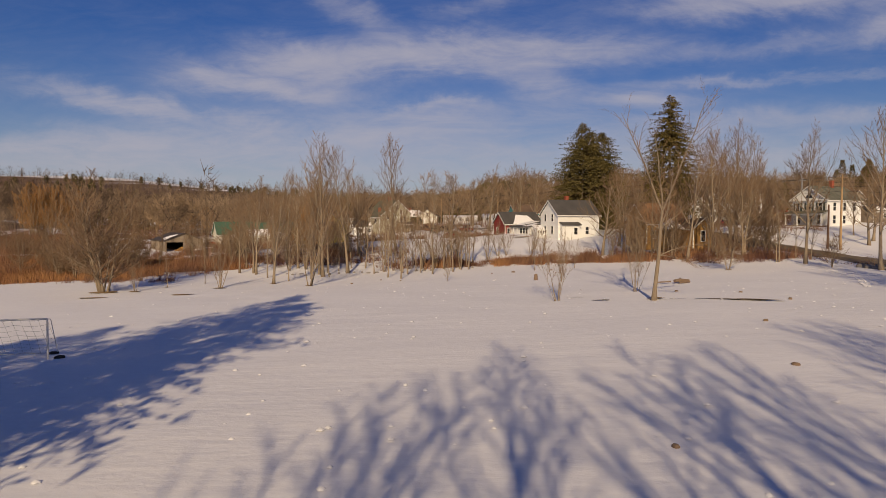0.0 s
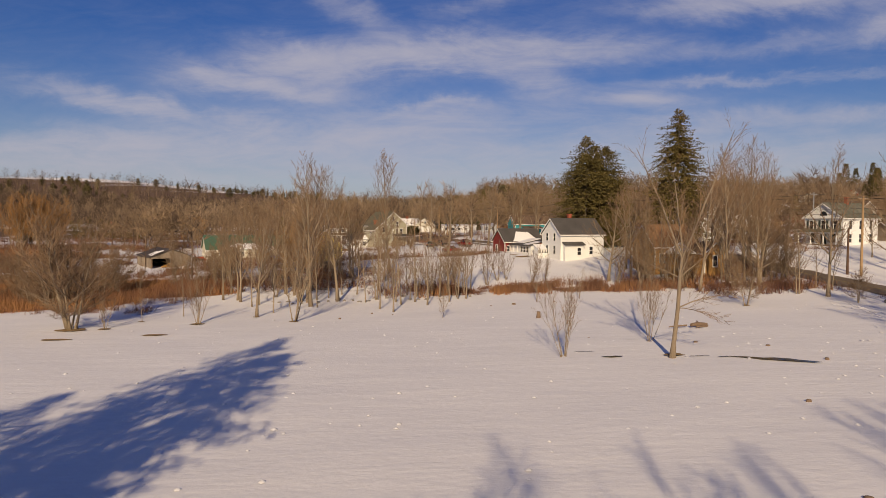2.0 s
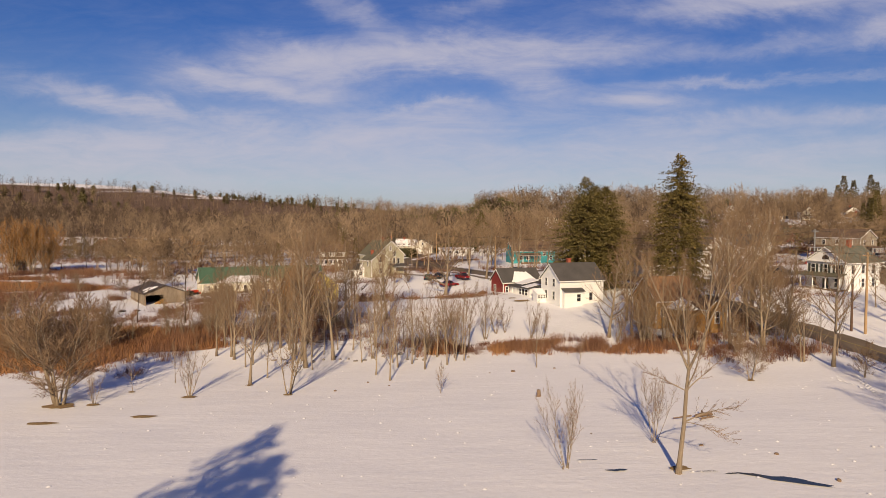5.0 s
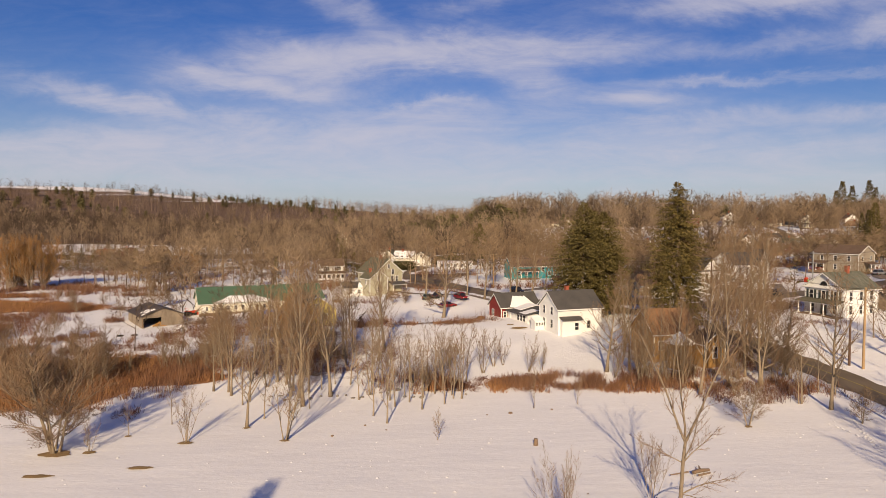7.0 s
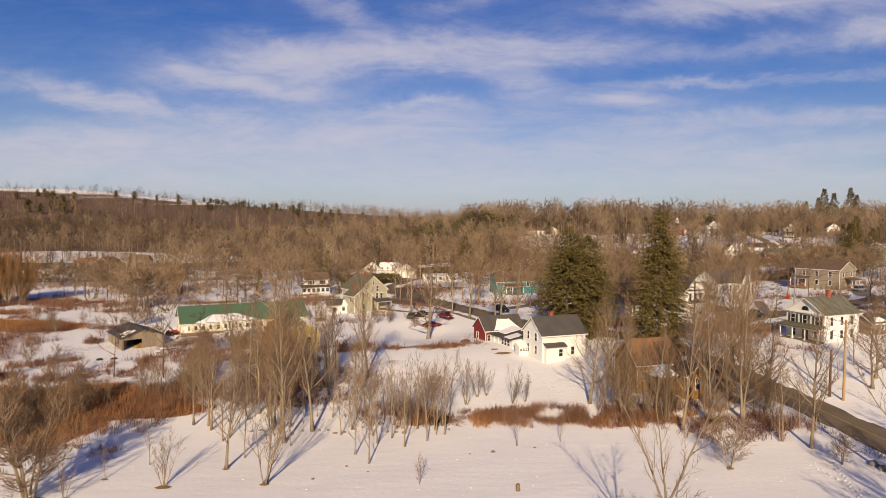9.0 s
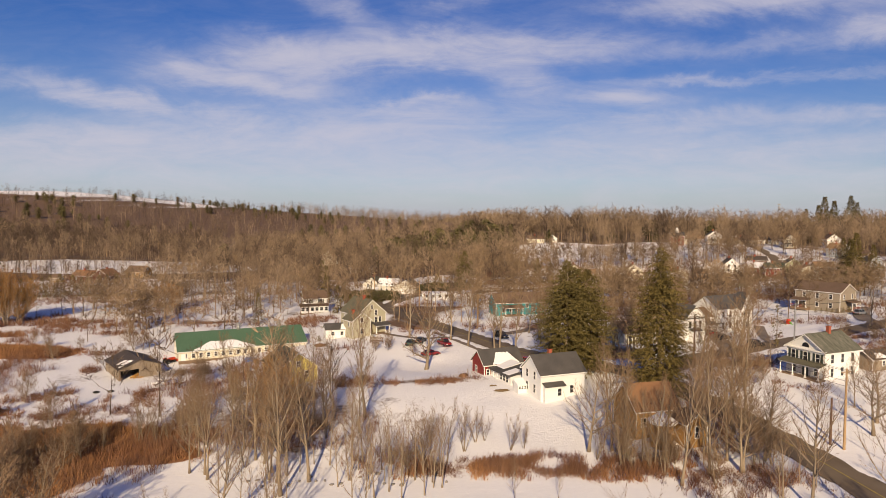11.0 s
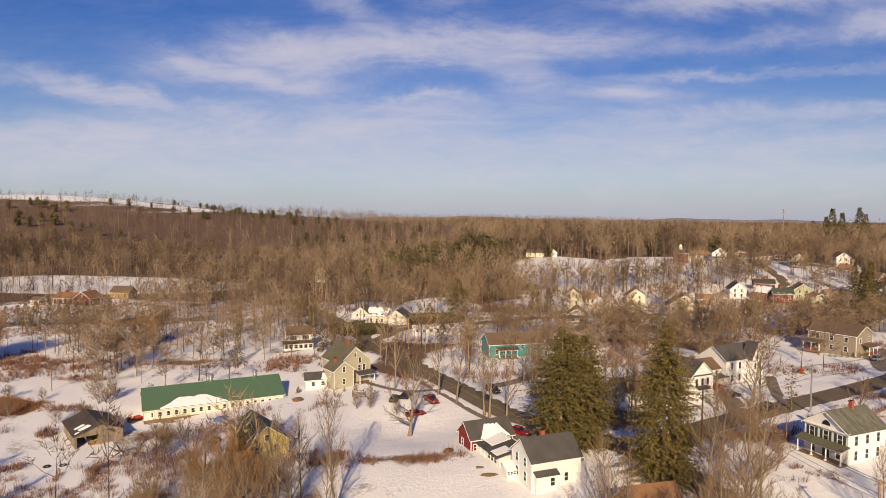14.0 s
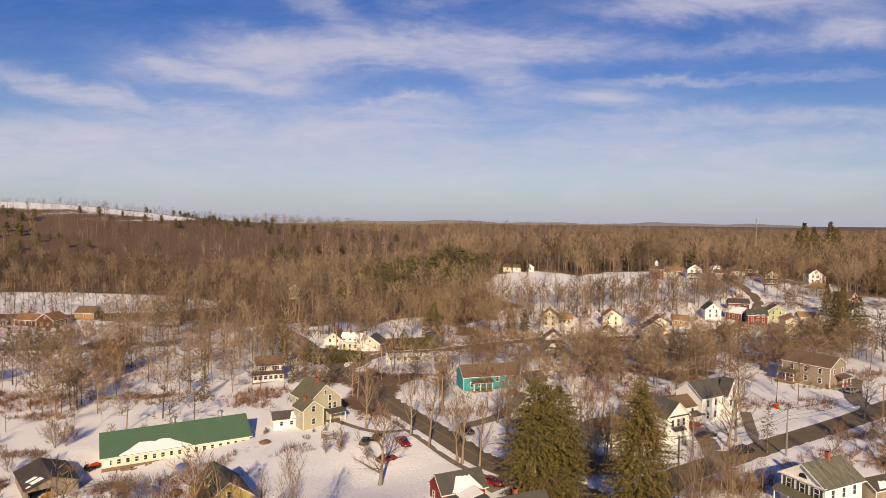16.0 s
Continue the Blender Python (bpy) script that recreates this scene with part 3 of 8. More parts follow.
def build_ground():
    def axis(lo, hi, step, far_lo, far_hi):
        a = list(np.arange(lo, hi + 0.1, step))
        s, v = step, hi
        while v < far_hi:
            s *= 1.09
            v += s
            a.append(min(v, far_hi))
        s, v = step, lo
        while v > far_lo:
            s *= 1.09
            v -= s
            a.insert(0, max(v, far_lo))
        return np.array(a)
    xs, ys = axis(-110, 140, 1.8, -4800, 4800), axis(10, 310, 1.8, -1200, 4900)
    X, Y = np.meshgrid(xs, ys)
    Z = land(X, Y)
    near = np.clip((500 - np.hypot(X, Y)) / 300, 0, 1)
    # wind-packed drifts, hummocks in the marsh and wood
    Z = Z + 0.05 * np.sin(X * 0.31 + 1.7 * np.sin(Y * 0.13)) * np.sin(Y * 0.42 + np.sin(X * 0.17)) * near
    # snow thrown up beside the roads
    for line, w in ROADS:
        d = near_line(X, Y, line)
        lump = 0.6 + 0.4 * np.sin(X * 1.3 + 2 * np.sin(Y * 0.9)) * np.sin(Y * 1.1)
        Z = Z + 0.42 * lump * np.exp(-((d - w / 2 - 0.9) / 0.65) ** 2) * (Y < 420)
        Z = Z - 0.12 * np.clip((w / 2 + 0.4 - d) / 0.8, 0, 1)
    nx, ny = len(xs), len(ys)
    idx = np.arange(nx * ny).reshape(ny, nx)
    q = np.stack([idx[:-1, :-1], idx[:-1, 1:], idx[1:, 1:], idx[1:, :-1]], -1).reshape(-1, 4)
    me = big_mesh("ground", np.stack([X, Y, Z], -1).reshape(-1, 3), q)
    o = openness(X, Y)
    m = marsh(X, Y)
    w = np.clip((Y - 84) / 40, 0, 1) * np.clip(1 - o, 0, 1)
    w = np.maximum(w, np.clip((np.hypot(X, Y) - 480) / 200, 0, 1) * 1.0) * np.clip(np.hypot((X + 530) / 200, (Y - 880) / 90) - 0.6, 0, 1)
    # snow still lies between the thin trees west of the street
    thin_wood = np.clip((X + 230) / 40, 0, 1) * np.clip((-18 - X) / 20, 0, 1) * np.clip((350 - Y) / 40, 0, 1)
    w = w * (1 - thin_wood * np.clip(1.3 - 1.9 * vnoise(X, Y, 26.0, 44), 0, 0.6))
    village = np.clip((Y - 98) / 10, 0, 1)
    village0 = np.clip((Y - 84) / 6, 0, 1)
    w = np.maximum(w, village * (0.14 + 0.62 * vnoise(X, Y, 12.0, 8) + 0.16 * np.clip((Y - 200) / 60, 0, 1) + 0.10 * np.clip((-60 - X) / 30, 0, 1)))
    # open snow fields in the west and on the hill
    for cx, cy, rx, ry in ((-205, 384, 85, 34), (-176, 300, 40, 24), (-172, 250, 44, 22), (-78, 186, 40, 18), (72, 395, 30, 50), (128, 385, 36, 40), (-2, 290, 18, 30), (110, 328, 70, 24), (-590, 905, 150, 60), (-440, 915, 110, 34)):
        w = w * (1 - 0.85 * np.clip((1.1 - np.hypot((X - cx) / rx, (Y - cy) / ry)) / 0.3, 0, 1))
    # trodden and thawed strips: along walls of brush, round the yards
    for cx, cy, rx, ry, g in ((-3, 129, 12, 2.5, 0.5), (62, 135, 10, 3.5, 0.5), (96, 158, 16, 3, 0.45), (-60, 150, 12, 5, 0.3), (38, 92, 14, 9, 0.45), (-28, 104, 22, 13, 0.3), (-9, 164, 9, 4, 0.3), (12, 117.5, 5, 1.5, 0.3), (44, 108, 8, 14, 0.45)):
        w = w + g * village0 * np.exp(-((X - cx) / rx) ** 2 - ((Y - cy) / ry) ** 2)
    Z2 = Z + village_bumps(X, Y)
    me.vertices.foreach_set('co', np.stack([X, Y, Z2], -1).astype(np.float32).ravel())
    band = np.exp(-((Y - (91.5 - 0.13 * (X - 10))) / 4.5) ** 2) * ((X > -6) & (X < 50))
    cov = np.zeros((ny, nx, 4), np.float32)
    cov[..., 0] = np.maximum(m, 0.55 * band)
    cov[..., 1] = w * (0.72 + 0.3 * np.clip((np.hypot(X, Y) - 300) / 300, 0, 1)) + 0.25 * (Y > 88) * (1 - w) * (Y < 120) * (X < -2)
    rd = np.zeros_like(X)
    for line, wd in ROADS:
        d = near_line(X, Y, line)
        rd = np.maximum(rd, 0.5 * np.clip(1 - np.abs(d - wd / 2 - 0.2) / 1.2, 0, 1))
    cov[..., 2] = rd
    cov[..., 3] = 0.08 + 0.92 * np.clip((Y - 94) / 8, 0, 1)
    at = me.attributes.new("cover", "FLOAT_COLOR", "POINT")
    at.data.foreach_set("color", cov.ravel())
    me.polygons.foreach_set("use_smooth", [True] * len(me.polygons))
    ob = part("ground", me, "ground")
    tagged(ob, "snow-covered ground with drifts, marsh grass and leaf litter", "ground", kind="structure")
    return ob


def strip(name, line, width, lift, material, label, crown=0.06):
    """A ribbon laid on the ground along a line."""
    b = Bag()
    n = len(line)
    cols = 7
    for i, (x, y) in enumerate(line):
        ax, ay = line[max(i - 1, 0)]
        bx, by = line[min(i + 1, n - 1)]
        d = Vector((bx - ax, by - ay)).normalized()
        zc = gz(x, y)
        for k in range(cols):
            s = (k / (cols - 1) - 0.5) * width
            px, py = x + d.y * s, y - d.x * s
            z = 0.5 * gz(px, py) + 0.5 * zc if width > 2 else gz(px, py)
            b.v.append((px, py, z + lift + crown * (1 - (2 * s / width) ** 2)))
    for i in range(n - 1):
        for k in range(cols - 1):
            a = i * cols + k
            b.f.append((a, a + 1, a + 1 + cols, a + cols))
    ob = part(name, b, material, smooth=True)
    tagged(ob, label, name.split("_")[0], kind="structure")
    return ob


build_ground()
strip("road", MAIN_ROAD, 7.0, 0.05, "asphalt", "worn brown-grey asphalt village street between snowbanks")
strip("road", CROSS_ROAD, 6.4, 0.055, "asphalt", "side street of worn asphalt with slushy edges")
strip("road", BACK_ROAD, 5.0, 0.05, "asphalt", "narrow asphalt lane between houses")
strip("road", WEST_ROAD, 4.5, 0.05, "drive", "far gravel road along the edge of the woods")
strip("road_marking", [p for p in MAIN_ROAD if 30 < p[1] < 300], 0.25, 0.125, "yellow_line", "faded yellow centre line", 0.0)

# ---- trees ----
M["twig_willow"] = mat("willow_twig", (0.42, 0.225, 0.08), (0.23, 0.125, 0.05), 0.9, 2.0, 6, 0.0)


def limb_path(rng, p, d, length, n, wob, lift):
    """A limb's line: it leaves along d, wavers, and turns up towards the light."""
    pts, d, q = [Vector(p)], Vector(d).normalized(), Vector(p)
    for i in range(n):
        d = (d + Vector((rng.uniform(-1, 1), rng.uniform(-1, 1), rng.uniform(-0.6, 0.6))) * wob + Vector((0, 0, lift))).normalized()
        q = q + d * (length / n)
        pts.append(q.copy())
    return pts


def along(pts, s):
    """Place and heading at the share s of a line."""
    n = len(pts) - 1
    i = min(int(s * n), n - 1)
    return pts[i].lerp(pts[i + 1], s * n - i), (pts[i + 1] - pts[i]).normalized()


def ribbon(bag, rng, pts, r):
    """A thin branch as a bent flat taper."""
    side = (pts[-1] - pts[0]).cross(Vector((rng.uniform(-1, 1), rng.uniform(-1, 1), rng.uniform(-1, 1)))).normalized() * r
    k = len(bag.v)
    n = len(pts) - 1
    for i, p in enumerate(pts[:-1]):
        f = 1 - 0.75 * i / n
        bag.v += [tuple(p - side * f), tuple(p + side * f)]
    bag.v.append(tuple(pts[-1]))
    bag.f += [(k + 2 * i, k + 2 * i + 1, k + 2 * i + 3, k + 2 * i + 2) for i in range(n - 1)] + [(k + 2 * n - 2, k + 2 * n - 1, k + 2 * n)]


def clothe(rng, crown, pts, length, r, branches, twigs, wob, lift, twig_w):
    """Side branches along a limb, and twigs along those and at its tip."""
    for j in range(branches):
        s = 0.16 + 0.84 * (j + rng.random()) / branches
        base, d = along(pts, s)
        side = d.cross(Vector((0, 0, 1)))
        side = side.normalized() if side.length > 0.05 else Vector((1, 0, 0))
        up = side.cross(d)
        a = (0 if j % 2 else math.pi) + rng.gauss(0, 0.75)
        out = side * math.cos(a) + up * math.sin(a)
        ln = length * rng.uniform(0.32, 0.58) * (1.12 - 0.62 * s)
        q = limb_path(rng, base, d * rng.uniform(0.75, 1.0) + out * rng.uniform(0.5, 0.9), ln, 3, wob, lift)
        ribbon(crown, rng, q, max(r * 0.42 * (1 - 0.6 * s), twig_w * 0.55))
        for k in range(twigs):
            t = 0.15 + 0.85 * (k + rng.random()) / twigs
            b2, d2 = along(q, t)
            w = Vector((rng.gauss(0, 1), rng.gauss(0, 1), rng.gauss(0.15, 0.7)))
            w = (w - d2 * w.dot(d2)).normalized()
            tip = b2 + (d2 * 0.8 + w * rng.uniform(0.35, 0.85) + Vector((0, 0, 0.12))).normalized() * ln * rng.uniform(0.22, 0.5) * (1.1 - 0.4 * t)
            side2 = (tip - b2).cross(Vector((rng.uniform(-1, 1), rng.uniform(-1, 1), rng.uniform(-1, 1)))).normalized() * twig_w * 0.5
            crown.poly([b2 - side2, b2 + side2, tip], [(0, 1, 2)])


def tree_meshes(seed, height, stems=1, lean=0.05, clear=0.3, angle=52, kids=(16, 7, 6), wob=0.12, lift=0.16, girth=0.02, limb=0.4, twig_w=0.03, belly=0.25, splay=(0.14, 0.40)):
    """Trunk and crown meshes of a leafless tree. clear: share of the stem without limbs. angle: of the limbs from upright. belly: where along the crown the limbs are longest."""
    rng = random.Random(seed)
    trunk, crown = Bag(), Bag()
    for s in range(stems):
        a = rng.uniform(0, 6.28) + s * 6.28 / stems
        tilt = lean if stems == 1 else rng.uniform(*splay)
        h = height * (1 if s == 0 else rng.uniform(0.72, 1.0))
        r0 = h * girth * (1 if stems == 1 else 0.7)
        foot = Vector((math.cos(a) * 0.12 * (stems > 1), math.sin(a) * 0.12 * (stems > 1), -0.4))
        n = 8
        pts = limb_path(rng, foot, (math.cos(a) * tilt, math.sin(a) * tilt, 1), h + 0.4, n, wob * 0.45, 0.05)
        rad = [r0 * 1.45] + [r0 * (1 - 0.92 * (i / n) ** 0.9) for i in range(1, n + 1)]
        trunk.tube(pts, rad, 7)
        for k in range(kids[0]):
            u = (k + rng.random()) / kids[0]
            base, d = along(pts, clear + (1 - clear) * u * 0.97)
            az = k * 2.4 + rng.uniform(-0.7, 0.7)
            th = radians(angle * (1 - 0.5 * u) * rng.uniform(0.75, 1.2))
            full = 0.55 + 0.45 * math.exp(-((u - belly) / 0.35) ** 2) - 0.35 * max(0, u - 0.55)
            ln = h * limb * full * rng.uniform(0.75, 1.15)
            r1 = max(r0 * (1 - 0.85 * u) * rng.uniform(0.36, 0.58), twig_w * 0.8)
            p1 = limb_path(rng, base, d * math.cos(th) + Vector((math.cos(az), math.sin(az), 0)) * math.sin(th), ln, 5, wob, lift)
            trunk.tube(p1, [r1 * (1 - 0.82 * i / 5) for i in range(6)], 4, False)
            clothe(rng, crown, p1, ln, r1, kids[1], kids[2], wob * 1.2, lift * 0.8, twig_w)
    tm, cm = trunk.mesh("trunk"), crown.mesh("crown")
    for me in (tm, cm):
        me.polygons.foreach_set("use_smooth", [True] * len(me.polygons))
    return tm, cm


TREE_KINDS = {}


def tree_kind(name, count, height, **kw):
    TREE_KINDS[name] = [(tree_meshes(hash_seed(name) + i, height, **kw), height) for i in range(count)]


def hash_seed(text):
    return sum((i + 3) * ord(c) for i, c in enumerate(text))


tree_kind("tall", 6, 16, clear=0.24, angle=48, kids=(20, 9, 8), wob=0.14, lift=0.16, girth=0.0145, limb=0.42, twig_w=0.040)
tree_kind("slim", 4, 11, clear=0.20, angle=42, kids=(14, 6, 5), wob=0.13, lift=0.15, girth=0.011, limb=0.36, twig_w=0.034)
tree_kind("clump", 4, 10, stems=5, clear=0.20, angle=44, kids=(9, 6, 5), wob=0.14, lift=0.13, girth=0.014, limb=0.36, twig_w=0.036)
tree_kind("round", 3, 10, stems=3, clear=0.14, angle=76, kids=(17, 10, 10), wob=0.17, lift=0.12, girth=0.021, limb=0.54, twig_w=0.046, belly=0.3)
tree_kind("broad", 4, 15, clear=0.22, angle=68, kids=(20, 10, 9), wob=0.18, lift=0.13, girth=0.022, limb=0.54, twig_w=0.046, belly=0.2)
tree_kind("far_tall", 5, 14, clear=0.24, angle=48, kids=(17, 8, 7), wob=0.15, lift=0.16, girth=0.019, limb=0.44, twig_w=0.060)
tree_kind("far_broad", 5, 12, clear=0.18, angle=68, kids=(17, 9, 8), wob=0.18, lift=0.13, girth=0.027, limb=0.54, twig_w=0.062, belly=0.2)


def fork_meshes():
    """One slim leaning stem that parts at half its height into rising limbs, with drooping side branches."""
    rng = random.Random(19)
    trunk, crown = Bag(), Bag()
    stem = [Vector(p) for p in ((0, 0, -0.4), (0.12, 0, 1.2), (0.38, 0, 4.0), (0.52, 0.1, 6.4), (0.66, 0.1, 8.0))]
    trunk.tube(stem, [0.29, 0.18, 0.15, 0.135, 0.11], 9)
    for p, d, ln, r, lift in ((stem[4], (-0.45, 0.1, 1), 9.5, 0.095, 0.07), (stem[4], (0.10, 0.15, 1), 8.0, 0.09, 0.08), (stem[4], (0.40, -0.15, 1), 10.5, 0.10, 0.06), (stem[3], (0.25, -0.4, 1), 5.5, 0.06, 0.1),
                              (stem[2], (1, 0.2, 0.55), 4.6, 0.06, -0.10), (stem[2], (0.9, -0.5, 0.1), 3.6, 0.04, -0.12), (stem[3], (-0.9, 0.2, 0.55), 3.8, 0.05, 0.0), (stem[3], (0.8, 0.4, 0.6), 4.0, 0.05, 0.04)):
        p1 = limb_path(rng, p, d, ln, 7, 0.12, lift)
        trunk.tube(p1, [r * (1 - 0.82 * i / 7) for i in range(8)], 6, False)
        clothe(rng, crown, p1, ln * 0.8, r, 15, 9, 0.14, 0.08, 0.034)
    return trunk.mesh("trunk"), crown.mesh("crown")


TREE_KINDS["fork"] = [(fork_meshes(), 17.5)]
tree_kind("willow", 2, 9, stems=6, clear=0.12, angle=34, kids=(11, 8, 9), wob=0.12, lift=0.12, girth=0.012, limb=0.44, twig_w=0.052)
tree_kind("fan", 2, 7.0, stems=9, clear=0.30, angle=24, kids=(8, 5, 4), wob=0.07, lift=0.06, girth=0.006, limb=0.30, twig_w=0.022, splay=(0.08, 0.62))
tree_kind("sapling", 3, 4, clear=0.12, angle=40, kids=(18, 6, 4), wob=0.09, lift=0.12, girth=0.012, limb=0.44, twig_w=0.026)
TREE_WORDS = {"tall": "tall bare deciduous tree with a pale straight trunk", "slim": "slender bare young tree standing in snow",
              "clump": "bare many-stemmed tree with ascending twigs", "round": "bare round-crowned tree with several low stems",
              "broad": "large bare spreading shade tree with heavy limbs", "fork": "tall bare leaning tree with forking limbs on the snow",
              "willow": "golden-twigged willow clump above the brush", "fan": "bare shrub of many thin rising stems in snow", "sapling": "small bare sapling with fine upright twigs"}
tree_turn = random.Random(11)
FAR_TREES = []   # x, y, z, height, breadth of the trees too far off to tell apart


def bare_tree(kind, x, y, height, pick=None, turn=None, dz=0.0):
    words = TREE_WORDS[kind]
    if y > 176 and kind != "willow":
        FAR_TREES.append((x, y, gz(x, y) + dz, height, {"tall": 0.75, "slim": 0.6, "clump": 0.9}.get(kind, 1.25)))
        return None
    if y > 138 and kind in ("tall", "broad"):
        kind = "far_" + kind
    sets = TREE_KINDS[kind]
    (tm, cm), h0 = sets[(tree_turn.randrange(len(sets)) if pick is None else pick) % len(sets)]
    k = height / h0
    wide = k * tree_turn.uniform(0.9, 1.1)
    a = tree_turn.uniform(0, 360) if turn is None else turn
    e = thing("tree", pose(x, y, gz(x, y) + dz, 0, 0, a) @ Matrix.Diagonal((wide, wide, k, 1)), words, "tree", "bare trees")
    part("trunk", tm, "bark", e)
    part("crown", cm, "twig_willow" if kind == "willow" else "twig", e)
    return e


def conifer_meshes(seed, height, width, boughs, spray=0.45, outline=((0, 0.9), (0.3, 1.0), (1.0, 0.05)), droop=0.30, ragged=0.3, airy=0.0, tops=1):
    """Trunk and needled crown of a spruce or fir: boughs at odd heights set with small flat sprays. outline: share of the height, share of the half width. airy: share of the top where single boughs stand apart."""
    rng = random.Random(seed)
    trunk = Bag().tube([(0, 0, -0.4), (0, 0, height * 0.5), (0, 0, height)], [height * 0.014, height * 0.008, 0.03], 7)
    crown = Bag()
    ts, rs = [p[0] for p in outline], [p[1] for p in outline]
    leaders = [(0.0, 0.0, 1.0)] + [(math.cos(i * 2.5 + seed) * width * 0.24, math.sin(i * 2.5 + seed) * width * 0.24, rng.uniform(0.80, 0.93)) for i in range(tops - 1)]
    for w in range(boughs):
        t = 0.02 + 0.97 * (w + rng.random()) / boughs
        lx, ly, lh = leaders[w % len(leaders)]
        if airy and t > 1 - airy and rng.random() < 0.62:
            continue
        lean_in = max(0.0, (t - 0.45) / 0.55)
        ox, oy = lx * lean_in, ly * lean_in
        shrink = 1.0 if len(leaders) == 1 else 1 - 0.42 * lean_in
        a = w * 2.39996 + rng.uniform(-0.5, 0.5)
        z0 = t * height * (1 - (1 - lh) * lean_in)
        lump = 1 + 0.16 * math.sin(a * 3 + z0 * 0.9 + seed) + 0.12 * math.sin(z0 * 2.1 + a * 2)
        reach = max(0.3, width * 0.5 * float(np.interp(t, ts, rs)) * shrink * lump * rng.uniform(1 - ragged, 1 + 0.5 * ragged))
        c, s = math.cos(a), math.sin(a)
        lift, fall, bow = rng.uniform(0.0, 0.32), droop * rng.uniform(0.5, 1.5), rng.uniform(-0.25, 0.25)
        inner = 0.0 if t > 1 - airy - 0.1 else 0.30
        n = max(3, int(reach * (1 - inner) / (spray * 0.5)))
        for i in range(n):
            f = inner + (1 - inner) * (i + rng.random()) / n
            r = reach * f
            z = z0 + reach * (lift * f - fall * f * f + 0.22 * max(0.0, f - 0.75))
            px, py = ox + c * r - s * bow * r * f, oy + s * r + c * bow * r * f
            for sgn in (-1, 1):
                ln = spray * rng.uniform(0.6, 1.5) * (1.1 - 0.35 * f)
                a2 = a + sgn * rng.uniform(0.25, 1.25)
                tip = rng.gauss(-0.18, 0.42) * ln
                ex, ey, ez = px + math.cos(a2) * ln, py + math.sin(a2) * ln, z + tip
                roll = rng.uniform(-0.26, 0.26) * ln
                ux, uy = -math.sin(a2) * ln * 0.20, math.cos(a2) * ln * 0.20
                mx, my, mz = (px + ex) / 2, (py + ey) / 2, z + tip * 0.5
                crown.poly([(px, py, z), (mx + ux, my + uy, mz + roll), (ex, ey, ez), (mx - ux, my - uy, mz - roll)], [(0, 1, 2, 3)])
    return trunk.mesh("trunk"), crown.mesh("crown")


SPIRE = [(0, 0.78), (0.2, 1.0), (0.5, 0.80), (0.64, 0.66), (0.76, 0.60), (0.80, 0.50), (0.885, 0.38), (0.94, 0.22), (1.0, 0.03)]
BUSHY = [(0, 0.78), (0.2, 0.95), (0.5, 1.0), (0.7, 0.94), (0.84, 0.78), (0.94, 0.46), (1.0, 0.10)]
CONE = [(0, 0.85), (0.15, 1.0), (0.5, 0.66), (0.8, 0.30), (1.0, 0.03)]
SHADE = [(0, 0.7), (0.3, 0.87), (0.4, 1.0), (0.56, 0.95), (0.7, 0.97), (0.81, 0.80), (0.9, 0.5), (1.0, 0.08)]
FEATHER = [(0, 0.8), (0.3, 1.0), (0.55, 0.84), (0.72, 0.60), (0.85, 0.34), (0.94, 0.17), (1.0, 0.04)]
CONIFERS = {
    "spire": [conifer_meshes(5, 30, 14.2, 1400, 0.44, SPIRE, 0.30, 0.38, 0.27)],
    "bushy": [conifer_meshes(8 + i, 24, 14.2, 1300, 0.43, BUSHY, 0.24, 0.40, 0.0, 3 - i) for i in range(2)],
    "spruce": [conifer_meshes(21 + i, 12, 5.5, 170, 0.42, CONE) for i in range(3)],
    "shade": [conifer_meshes(61, 30, 15, 800, 0.55, SHADE, 0.30, 0.16, 0.0, 2)],
    "fir": [conifer_meshes(71 + i, 33, 15, 330, 1.0, CONE, 0.26, 0.45) for i in range(2)],
    "hemlock": [conifer_meshes(31, 16, 10, 300, 0.6, FEATHER)],
    "pine": [conifer_meshes(41, 10, 3.6, 60, 0.40, [(0, 0.0), (0.28, 0.1), (0.32, 1.0), (0.7, 0.7), (1.0, 0.1)], 0.05, 0.4)],
}
CONIFER_WORDS = {"spire": "very tall dark spruce with a thin ragged spire", "bushy": "tall dense olive-green spruce", "spruce": "dark green conical spruce",
                 "fir": "tall dark dense fir at the wood edge", "shade": "tall spruce with feathery boughs", "hemlock": "broad dense dark evergreen", "pine": "thin young pine with sparse boughs"}


def conifer(kind, x, y, height, width=None, pick=0, dz=0.0):
    tm, cm = CONIFERS[kind][pick % len(CONIFERS[kind])]
    h0 = max(v.co.z for v in tm.vertices)
    k = height / h0
    e = thing("evergreen_tree", pose(x, y, gz(x, y) + dz, 0, 0, tree_turn.uniform(0, 360)) @ Matrix.Diagonal((k * (width or 1), k * (width or 1), k, 1)), CONIFER_WORDS[kind], "tree", "evergreens")
    part("trunk", tm, "bark", e)
    part("crown", cm, "needle", e)
    return e


